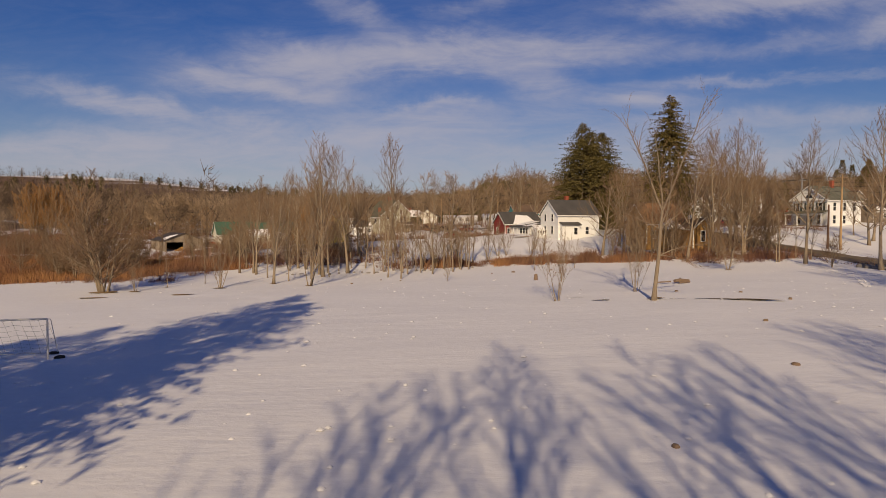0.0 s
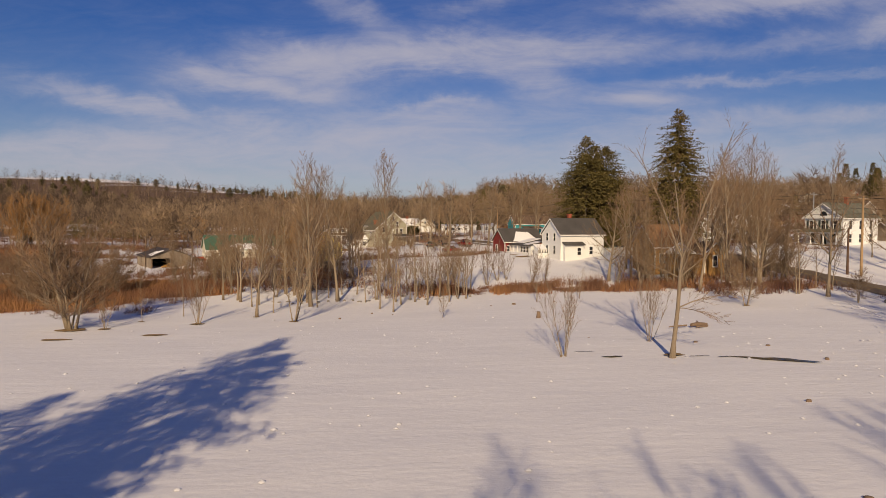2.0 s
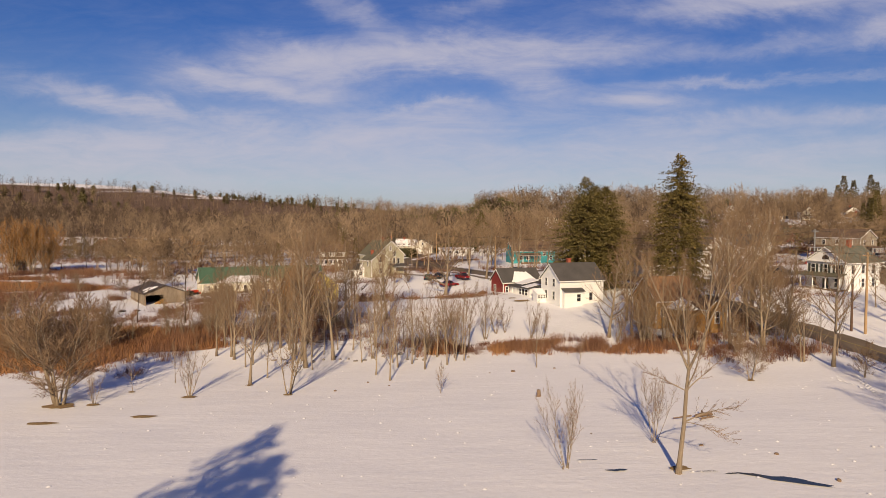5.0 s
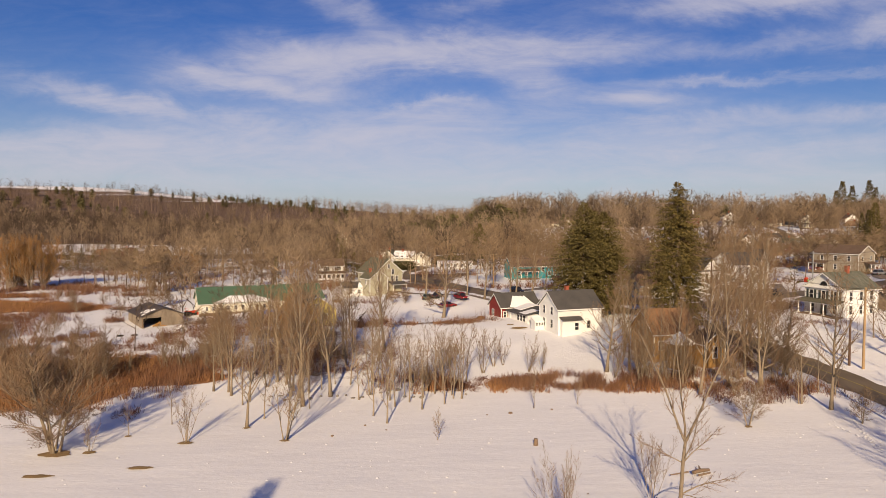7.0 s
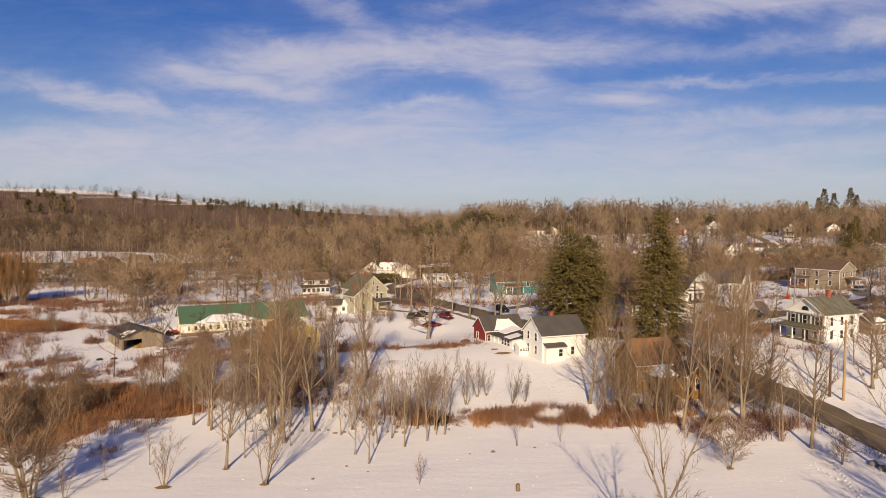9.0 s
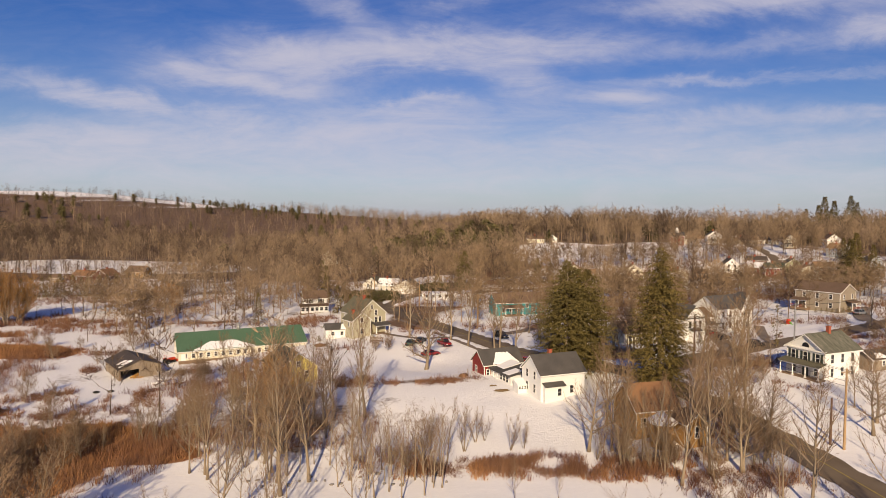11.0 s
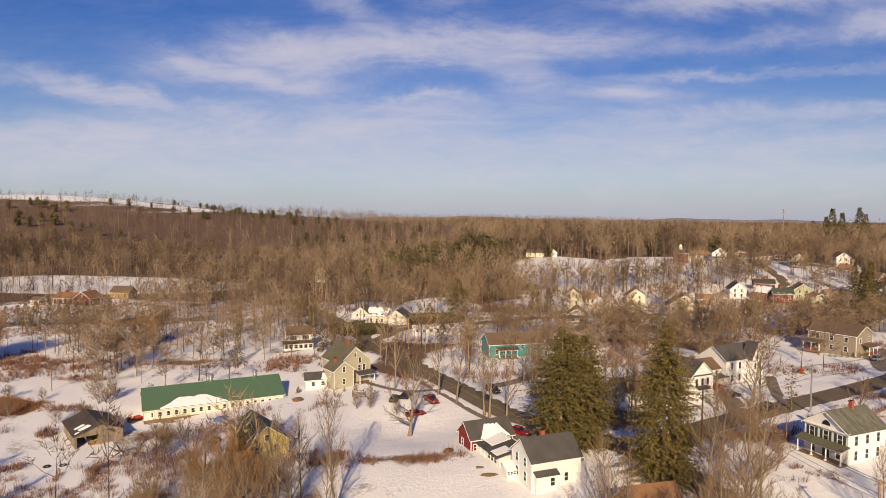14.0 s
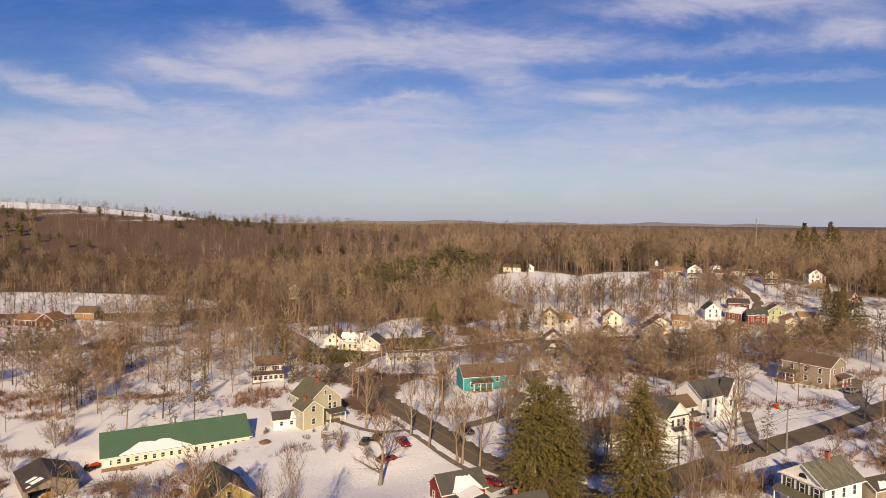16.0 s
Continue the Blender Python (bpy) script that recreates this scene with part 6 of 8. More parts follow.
def build_taupe_house():
    h = house(120.7, 202.6, -57, 10.4, "house", "two-storey taupe house with brown roof and red porches", spot=10)
    block(h, I4, 13.5, 9.5, 5.7, 2.4, "taupe", "shingle_brown", windows=rows("S", 12, (1.5, 4.2), 3, 0.9, 1.4) + [("E", -2.5, 4.2, 0.9, 1.4), ("E", 2.5, 4.2, 0.9, 1.4), ("E", 2.5, 1.5, 0.9, 1.4)])
    porch(h, pose(6.75, 0.8, 0.1, 0, 0, 90), 5.0, 2.2, 2.5, 3, "shingle_brown", rail="deck")
    porch(h, pose(-4.5, -4.75, 0.1), 5.0, 2.6, 2.5, 3, "shingle_brown", rail="deck")
    rng = random.Random(4)
    for i in range(7):
        t = i / 6
        x, y = 114.5 + 8.0 * t, 196.8 - 3.4 * t
        conifer("spruce", x, y, rng.uniform(1.5, 2.3), 1.25, i)


def build_sage_house():
    h = house(-23.4, 184.6, 36, 5.0, "house", "tall sage-grey gabled house with white trim and brick chimneys", spot=11)
    m1 = pose(0, 0, 0, 0, 0, 90)
    block(h, m1, 10.5, 9.0, 5.8, 3.8, "sage", "shingle_olive", windows=[("W", 0, 7.6, 0.6, 1.1), ("W", 1.3, 6.0, 0.75, 1.4), ("W", 2.6, 4.0, 0.75, 1.5), ("W", 1.2, 4.0, 0.75, 1.5), ("N", -2.5, 4.3, 0.7, 1.3), ("N", 2.5, 4.3, 0.7, 1.3)], chimneys=[(-1.0, 0.2, 1.2)])
    m2 = pose(-4.4, -4.6, 0, 0, 0, 90)
    block(h, m2, 5.6, 5.6, 4.6, 2.1, "sage", "shingle_olive", windows=[("W", 0, 4.6, 0.75, 1.4), ("W", 0, 1.5, 0.8, 1.4), ("N", 0.5, 3.4, 0.7, 1.2)], chimneys=[(0.5, 0.9, 1.2)])
    porch(h, pose(2.4, -5.2, 0.1), 4.6, 2.4, 2.5, 2, "shingle")
    s = house(-30.3, 179.2, 20, None, "shed", "white-boarded porch wing with a dark snow-edged roof", "shed", 3, "")
    block(s, I4, 6.4, 4.2, 2.5, 1.3, "white", "shingle", windows=rows("S", 5, (1.3,), 2, 0.8, 1.0), snow=[(-0.2, 3.0, 0.0, 0.9, 1), (0.8, 3.0, 0.0, 0.8, -1)])


def build_small_white():
    h = house(-46.5, 226.2, 20, 4.6, "house", "small white two-storey house with brown roof and glazed porch")
    block(h, I4, 8.0, 6.0, 5.1, 2.2, "white", "shingle_brown", windows=[("S", -2, 4.0, 0.8, 1.3, "s"), ("S", 2, 4.0, 0.8, 1.3, "s"), ("W", 0, 4.0, 0.7, 1.2)])
    porch(h, pose(-0.6, -3.0, 0.1), 9.6, 2.4, 2.4, 6, "shingle_brown", "white", 0.5)


def build_long_barn():
    u, v = Vector((0.886, 0.464)), Vector((-0.464, 0.886))
    c = Vector((-65.3, 156.6)) + u * 15.9 + v * 7.0
    h = house(c.x, c.y, 27.6, 1.6, "barn", "long cream poultry barn with green metal roof and small windows", "barn", 17, "")
    block(h, I4, 31.8, 14.0, 2.9, 3.3, "cream", "metal_green", over=0.45, foundation=1.5, windows=rows("S", 30.5, (1.55,), 17, 0.7, 1.0) + [("W", 2.2, 1.6, 0.8, 1.1), ("W", -2.2, 1.6, 0.8, 1.1)], doors=[("S", -14.9, 0.9, 2.0, "trim")], snow=[(-12.5, 2.5, 0.0, 0.42, -1)])
    o = part("roof_seam", Bag(), "metal_green", h)
    seam = Bag()
    for i in range(52):
        x = -16 + 32.0 * i / 51
        seam.prism([(-7.4, 2.86), (-7.4, 2.91), (0, 6.45), (0, 6.40)], x - 0.02, x + 0.02)
    o.data = seam.mesh("roof_seam")
    o.data.materials.append(M["metal_green"])
    for x in (-0.5, 10.2):
        k = Bag().tube([(x, 0, 6.0), (x, 0, 7.5)], [0.52, 0.46], 10).tube([(x, 0, 7.5), (x, 0, 7.7), (x, 0, 8.15)], [0.80, 0.80, 0.06], 10)
        part("roof_vent", k, "metal", h, "galvanised roof ventilator", True)
    o = part("footing", Bag().box(-16.0, 16.0, -7.12, -6.9, -1.4, 0.45), "timber", h, "brown earth-banked wall foot")
    rng = random.Random(9)
    # odds and ends stacked along the front
    e = thing("junk_pile", h.matrix_basis.copy(), "low stack of planks and scrap along the barn", "scrap")
    for i in range(30):
        s = rng.uniform(0.25, 0.7)
        m = pose(rng.uniform(-13, 15), -7.7 - rng.random() * 1.2, 0, 0, 0, rng.uniform(-25, 25))
        part("plank", Bag().box(-s, s, -s * 0.4, s * 0.4, -0.9, rng.uniform(-0.3, 0.5), m), "timber", e)


def build_weathered_barn():
    u, v = Vector((0.76, 0.65)), Vector((-0.65, 0.76))
    c = Vector((-72.9, 142.4)) + u * 4.6 + v * 6.3
    h = house(c.x, c.y, 40.5 + 90, 0.6, "barn", "weathered grey board barn, open-fronted, with tin roof", "barn", 8, "")
    L, W, eave, rise = 12.6, 9.2, 2.7, 1.7
    # walls of boards with an open bay at one end; the gable that holds the opening is at local -x
    wall = Bag()
    wall.box(-L / 2, L / 2, W / 2 - 0.15, W / 2, -0.8, eave).box(-L / 2, L / 2, -W / 2, -W / 2 + 0.15, -0.8, eave)
    wall.prism([(-W / 2 + 0.15, -0.8), (W / 2 - 0.15, -0.8), (W / 2 - 0.15, eave), (0, eave + rise), (-W / 2 + 0.15, eave)], L / 2 - 0.15, L / 2)
    wall.prism([(-W / 2 + 0.15, -0.8), (0.3, -0.8), (0.3, eave + rise - 0.2), (0, eave + rise), (-W / 2 + 0.15, eave)], -L / 2, -L / 2 + 0.15)
    wall.prism([(0.3, 2.25), (W / 2 - 0.15, 2.25), (W / 2 - 0.15, eave), (0.3, eave + rise - 0.2)], -L / 2, -L / 2 + 0.15)
    part("wall", wall, "weather", h)
    part("roof", roof_mesh(L, W, eave, rise, 0.35, 0.12), "tin", h)
    part("post", Bag().box(-L / 2 + 0.02, -L / 2 + 0.25, W / 2 - 0.4, W / 2 - 0.16, -0.8, 2.3), "timber", h)
    # barn floor, coloured near-black for the gloom under the roof
    part("shade_black_floor", Bag().box(-L / 2 + 0.2, L / 2 - 0.2, -W / 2 + 0.2, W / 2 - 0.2, -0.6, -0.1), "dark", h)
    sn = Bag()
    for x0, x1, y0, y1 in ((-5.4, -3.9, 1.3, 3.6), (-3.2, -2.2, 2.0, 4.1), (-5.9, -5.3, 3.6, 4.5)):
        za, zb = eave + rise * (1 - y0 / (W / 2)) + 0.16, eave + rise * (1 - y1 / (W / 2)) + 0.16
        sn.poly([(x0, y0, za), (x1, y0 + 0.3, za - 0.08), (x1, y1, zb), (x0, y1 - 0.2, zb + 0.07), (x0 + 0.1, y0 + 0.1, za + 0.1), (x1 - 0.1, y0 + 0.4, za), (x1 - 0.1, y1 - 0.1, zb + 0.1), (x0 + 0.1, y1 - 0.3, zb + 0.16)],
                [(4, 5, 6, 7), (0, 1, 5, 4), (1, 2, 6, 5), (2, 3, 7, 6), (3, 0, 4, 7)])
    part("roof_snow", sn, "snow", h, "patch of old snow on the roof")
    # hay just inside the opening
    e = thing("hay_pile", pose(-70.2, 146.2, gz(-70.2, 146.2), 0, 0, 40), "heap of loose golden hay in the barn mouth", "hay")
    b = Bag()
    rng = random.Random(2)
    for i in range(160):
        a, r = rng.uniform(0, 6.28), rng.random() ** 0.6 * 1.8
        z = 1.0 * (1 - r / 1.9) * rng.uniform(0.4, 1)
        x, y = math.cos(a) * r, math.sin(a) * r * 0.7
        b.box(-0.22, 0.22, -0.06, 0.06, -0.06, 0.10, pose(x, y, z, rng.uniform(-30, 30), rng.uniform(-30, 30), rng.uniform(0, 180)))
    part("hay", b, "hay", e)


def build_yellow_house():
    h = house(-32.6, 136.2, 122, 2.0, "house", "yellow board house with dark green roof behind brush", spot=7)
    block(h, I4, 11, 8.4, 4.6, 3.1, "yellow", "dark_green", windows=[("W", 0, 5.4, 0.7, 1.1), ("W", -1.8, 3.2, 0.8, 1.3), ("W", 1.8, 3.2, 0.8, 1.3), ("S", 1.5, 3.2, 0.8, 1.3), ("S", -2.5, 3.2, 0.8, 1.3), ("N", 0, 3.0, 0.8, 1.3)])
    o = part("dormer", Bag().prism([(-0.9, 5.4), (0.9, 5.4), (0.9, 6.5), (0, 7.1), (-0.9, 6.5)], 0.4, 3.0, "y"), "yellow", h)
    o.matrix_basis = pose(-0.5, 0, 0)
    o = part("dormer_roof", Bag().prism([(-1.1, 6.38), (0, 7.12), (1.1, 6.38), (1.1, 6.5), (0, 7.26), (-1.1, 6.5)], 0.3, 3.2, "y"), "dark_green", h)
    o.matrix_basis = pose(-0.5, 0, 0)


def build_ochre_cottage():
    h = house(36.0, 103.2, 15, 4.4, "house", "ochre board cottage with rusty roof among trees")
    block(h, pose(-2.2, 1.2, 0), 7.6, 7.0, 3.6, 3.2, "ochre", "shingle_rust", windows=[("S", -2.5, 1.6, 0.8, 1.3), ("S", 2.6, 1.6, 0.8, 1.3)])
    m = pose(1.0, -5.6, -0.6, 0, 0, 90)
    block(h, m, 4.2, 3.6, 3.3, 1.5, "ochre", "shingle_brown", over=0.25, windows=[("W", 0, 2.0, 0.7, 1.7), ("S", 0, 2.0, 0.7, 1.4)], snow=[(-2.1, -0.3, 0.0, 0.9, -1)])
    # turret with a snow-capped conical roof
    n = 12
    b = Bag()
    ring = [(math.cos(2 * math.pi * i / n), math.sin(2 * math.pi * i / n)) for i in range(n)]
    b.poly([(c * 1.75, s * 1.75, -1.5) for c, s in ring] + [(c * 1.75, s * 1.75, 3.4) for c, s in ring], [(i, (i + 1) % n, (i + 1) % n + n, i + n) for i in range(n)])
    o = part("turret_wall", b, "ochre", h)
    o.matrix_basis = pose(-3.4, -5.2, -0.6)
    b = Bag().poly([(c * 2.3, s * 2.3, 3.25) for c, s in ring] + [(0, 0, 4.9)] + [(c * 2.3, s * 2.3, 3.12) for c, s in ring], [(i, (i + 1) % n, n) for i in range(n)] + [(i, i + n + 1, (i + 1) % n + n + 1, (i + 1) % n) for i in range(n)] + [tuple(range(2 * n, n, -1))])
    o = part("turret_roof", b, "snow", h, "conical roof capped with snow")
    o.matrix_basis = pose(-3.4, -5.2, -0.6)
    o = part("roof_vent", Bag().box(-0.25, 0.25, -0.25, 0.25, 0, 0.7).prism([(-0.35, 0.7), (0.35, 0.7), (0, 1.0)], -0.35, 0.35), "trim", h, "small white louvred vent")
    o.matrix_basis = pose(1.0, -4.2, 3.9)


def simple_house(x, y, angle, L, W, eave, rise, wall, roof, label, n=2, chim=True, porch_roof=None, base=None):
    """A plain gabled village house with windows on the gable and the long sides."""
    h = house(x, y, angle, base, "house", label, spot=max(L, W) * 0.6)
    zs = [1.5] if eave < 3.6 else [1.5, 4.1 if eave > 4.6 else 3.6]
    win = rows("W", W * 0.8, zs, n, 0.8, 1.35) + rows("S", L * 0.85, zs, 3, 0.8, 1.35) + [("W", 0, eave + rise * 0.38, 0.6, 0.9)] + rows("E", W * 0.7, zs, 2, 0.8, 1.35) + rows("N", L * 0.85, zs, 3, 0.8, 1.35)
    block(h, I4, L, W, eave, rise, wall, roof, windows=win, chimneys=[(L * 0.1, 0.2, 1.1)] if chim else [], doors=[("S", L * 0.3, 0.9, 2.05, "trim")])
    if porch_roof:
        porch(h, pose(-L / 2, 0, 0.1, 0, 0, -90), W * 0.9, 1.8, 2.4, 3, porch_roof)
    return h


def build_village():
    # gable fronts look south-west: ridge angle is the way the house runs back from its front gable
    rows_v = [
        (61.5, 306, 78, 9, 7.5, 4.8, 2.6, "cream", "shingle_tan", "cream house with tan roof and brick chimney", None),
        (69, 309, 168, 7, 6, 2.7, 2.0, "cream", "shingle_tan", "low cream wing house with tan roof", None),
        (55.0, 264, 80, 8, 7.5, 3.4, 2.8, "white", "shingle", "white cottage with grey roof and entry porch", "shingle"),
        (90, 306, 78, 9, 8, 4.4, 2.8, "cream", "shingle_tan", "cream gabled house with tan roof and chimney", None),
        (79, 273.5, 76, 9, 8, 3.6, 3.0, "white", "shingle_olive", "white gabled house with grey-green roof", "shingle_olive"),
        (98.5, 277, 78, 10, 8.5, 5.0, 2.6, "grey", "shingle", "grey two-storey house with charcoal roof and white trim", None),
        (106, 290, 80, 8, 7, 4.4, 2.4, "cream", "shingle_brown", "small cream house behind a grey one", None),
        (137, 308, 80, 8, 7, 4.2, 3.0, "white", "shingle", "white steep-gabled house with charcoal roof", None),
        (128, 274, 75, 6, 5, 3.0, 2.2, "lime", "shingle_brown", "pale green gabled shed house", None),
        (151, 294, 165, 8, 6, 4.0, 2.0, "red", "dark_green", "dark red house with green roof", None),
        (161, 297.5, 75, 8, 7, 4.6, 2.4, "lime", "shingle", "pale green two-storey house", None),
        (154, 272, 80, 8, 7, 6.2, 1.4, "cream", "shingle_tan", "tall cream house with low tan roof", None),
        (162, 275, 165, 7, 6, 6.4, 1.6, "cream", "shingle_tan", "tall cream rear wing with tan roof", None),
        (155, 319, 165, 9, 6, 3.2, 1.8, "barnred", "tin", "low dark red house with snow-streaked roof", None),
        (119, 299, 165, 7, 5, 2.6, 1.9, "logs", "shingle_tan", "brown board shed behind a grey house", None),
        (147, 303, 120, 8, 6, 3.2, 2.2, "deck", "snow", "dull pink house with snow-covered roof", None),
        (87.6, 261, 80, 4, 3.6, 2.2, 1.4, "teal", "dark_green", "small dark green garden shed", None),
        (66.5, 279, 165, 8, 5, 2.6, 1.4, "offwhite", "snow", "low white wing with snowy roof", None),
        (205, 424, 165, 10, 6, 2.6, 1.8, "offwhite", "shingle_brown", "low pale ranch house before the woods", None),
        (160, 411, 165, 10, 6, 2.8, 2.0, "white", "shingle_tan", "long white house behind a red one", None),
        (197, 437, 80, 7, 6, 2.8, 2.2, "white", "snow", "small white house with snowy roof by woods", None),
        (206, 318, 120, 9, 7, 3.0, 2.6, "barnred", "shingle_brown", "dark brown house beside a large spruce", None),
        (64, 455, 165, 12, 7, 2.7, 2.0, "cream", "shingle_brown", "low cream ranch house on a snowy hill", None),
        (75, 454, 80, 7, 7, 3.0, 2.6, "white", "shingle", "white gabled house on a snowy hill", None),
        (164, 393, 78, 9, 8, 5.4, 2.8, "white", "shingle", "white two-storey gabled house", "shingle"),
        (150, 405, 165, 9, 6, 2.7, 1.6, "offwhite", "shingle_brown", "low off-white outbuilding on the hill", None),
        (198, 371, 80, 8, 6.5, 5.0, 2.4, "cream", "shingle", "cream gabled house with entry porch", "shingle"),
        (226, 376, 80, 8, 7, 5.4, 2.6, "white", "shingle_brown", "white gabled house with red rear wing", None),
        (231, 378, 170, 5, 5, 4.0, 1.8, "red", "shingle_brown", "red wing of a white house", None),
        (204, 333, 110, 9, 6, 4.6, 2.4, "bluegrey", "shingle_tan", "blue-grey house with tan roof", None),
        (191, 287, 80, 8, 7, 5.0, 2.4, "bluegrey", "shingle", "blue-grey house by a large spruce", "shingle"),
        (216, 478, 80, 8, 7, 3.0, 2.2, "white", "shingle", "small white house at the edge of the woods", None),
        (232, 460, 165, 11, 7, 3.0, 2.0, "offwhite", "shingle", "low white ranch house at the woods", None),
        (184, 398, 165, 9, 6, 2.6, 1.8, "sage", "shingle_brown", "low tan house below the hill road", None),
        (-74, 404, 80, 8, 7, 6.0, 2.8, "cream", "shingle_tan", "tall pale yellow house among woods", None),
        (-50, 354, 165, 5, 5, 3.4, 1.6, "barnred", "shingle_brown", "small red shed by the woods", None),
        (-42, 355, 165, 5, 5, 3.0, 1.6, "barnred", "shingle_brown", "small dark red shed by woods", None),
        (-184, 324, 165, 12, 7, 3.0, 2.4, "barnred", "shingle_rust", "long dull red barn with rusty roof", None),
        (-173, 322, 80, 9, 9, 3.4, 3.0, "barnred", "shingle_rust", "dull red gambrel-like barn", None),
        (-196, 319, 165, 5, 4, 2.4, 1.4, "logs", "shingle_brown", "small brown wooden hut by barns", None),
        (-29.5, 264, 80, 8, 7, 4.2, 2.6, "offwhite", "shingle_olive", "off-white cottage with grey roof and snowy dormer", "snow"),
        (-23.0, 262, 165, 8, 6.5, 3.6, 2.4, "offwhite", "snow", "off-white side wing with snowy roof", None),
    ]
    for x, y, a, L, W, eave, rise, wall, roof, label, pr in rows_v:
        simple_house(x, y, a, L, W, eave, rise, wall, roof, label, chim=L > 7.5, porch_roof=pr)
    # honey-coloured cabin by the west road
    simple_house(-166.5, 343, 168, 11, 7, 3.0, 2.8, "logs", "shingle_brown", "honey-coloured board cabin with dark roof", chim=False)
    # red school-like house with a white cupola
    h = simple_house(142.5, 395, 165, 8, 8, 5.6, 2.0, "red", "shingle", "red square house with a white cupola", chim=False)
    o = part("cupola", Bag().box(-0.8, 0.8, -0.8, 0.8, 7.2, 9.0).poly([(-1, -1, 9), (1, -1, 9), (1, 1, 9), (-1, 1, 9), (0, 0, 10.8)], [(0, 1, 4), (1, 2, 4), (2, 3, 4), (3, 0, 4), (3, 2, 1, 0)]), "trim", h, "white louvred cupola")
    # two-bay garage
    g = house(-15, 258.5, 78, None, "garage", "off-white two-bay garage with snow-covered roof", "garage", 5.5)
    block(g, I4, 8, 8, 3.0, 2.6, "offwhite", "shingle", windows=[("W", 0, 3.9, 0.6, 1.0)], snow=[(-4.2, 4.2, 0.05, 0.95, 1)])
    for s in (-1.9, 1.9):
        d = Bag().box(-1.35, 1.35, -0.06, 0.02, 0, 2.3)
        for k in range(4):
            d.box(-1.3, 1.3, -0.09, -0.05, 0.08 + k * 0.57, 0.58 + k * 0.57)
        o = part("garage_door", d, "trim", g)
        o.matrix_basis = face_pose("W", s, 0, 8, 8)
    # white mobile home and its hut
    t = house(-2.0, 237.0, 5, None, "mobile_home", "long white mobile home with snow on its roof", "mobile home", 8)
    block(t, I4, 13, 3.6, 2.5, 0.5, "white", "snow", over=0.15, windows=rows("S", 12, (1.5,), 5, 0.9, 0.9), doors=[("S", 1.2, 0.8, 1.9, "trim")])
    s = house(9.5, 236.5, 5, None, "shed", "white cabin with a dark doorway", "shed", 4)
    block(s, I4, 5.5, 4, 2.3, 0.9, "white", "snow", windows=rows("S", 5, (1.3,), 2, 0.8, 0.9))
    # teal house
    h = house(23.8, 207.0, 14, None, "house", "teal clapboard house with brown roof and white porch", spot=9)
    block(h, I4, 17, 7.5, 4.0, 2.6, "teal", "shingle_brown", windows=[("S", 2.0, 2.9, 0.8, 1.3), ("S", 6.0, 1.6, 0.8, 1.2), ("S", 4.2, 1.6, 0.8, 1.2), ("S", -6.0, 1.6, 0.8, 1.3), ("S", -3.5, 1.6, 0.8, 1.3)])
    porch(h, pose(-3.0, -3.75, 0.1), 6.0, 2.0, 2.4, 4, "shingle_brown")
    h = house(36.5, 203.5, 30, None, "house", "small white cottage with steep roof by the spruce", spot=5)
    block(h, I4, 7, 6, 2.8, 2.4, "offwhite", "shingle", windows=[("W", 0, 1.5, 0.9, 1.2), ("W", 0, 3.8, 0.6, 0.8)] + rows("S", 6, (1.4,), 2))


build_white_house()
build_red_house()
build_pediment_house()
build_victorian()
build_taupe_house()
build_sage_house()
build_small_white()
build_long_barn()
build_weathered_barn()
build_yellow_house()
build_ochre_cottage()
build_village()
build_woods()
build_far_trees()
build_brush()

# ---- vehicles ----


def wheel_at(parent, x, y, r, w=0.22):
    t = part("wheel", Bag().tube([(0, -w / 2, 0), (0, -w / 2, 0), (0, w / 2, 0), (0, w / 2, 0)], [r * 0.86, r, r, r * 0.86], 16), "tyre", parent)
    t.matrix_basis = pose(x, y, r)
    part("rim", Bag().tube([(0, -w / 2 - 0.012, 0), (0, w / 2 + 0.012, 0)], [r * 0.6, r * 0.6], 12), "metal", t, "pale metal rim")
    return t


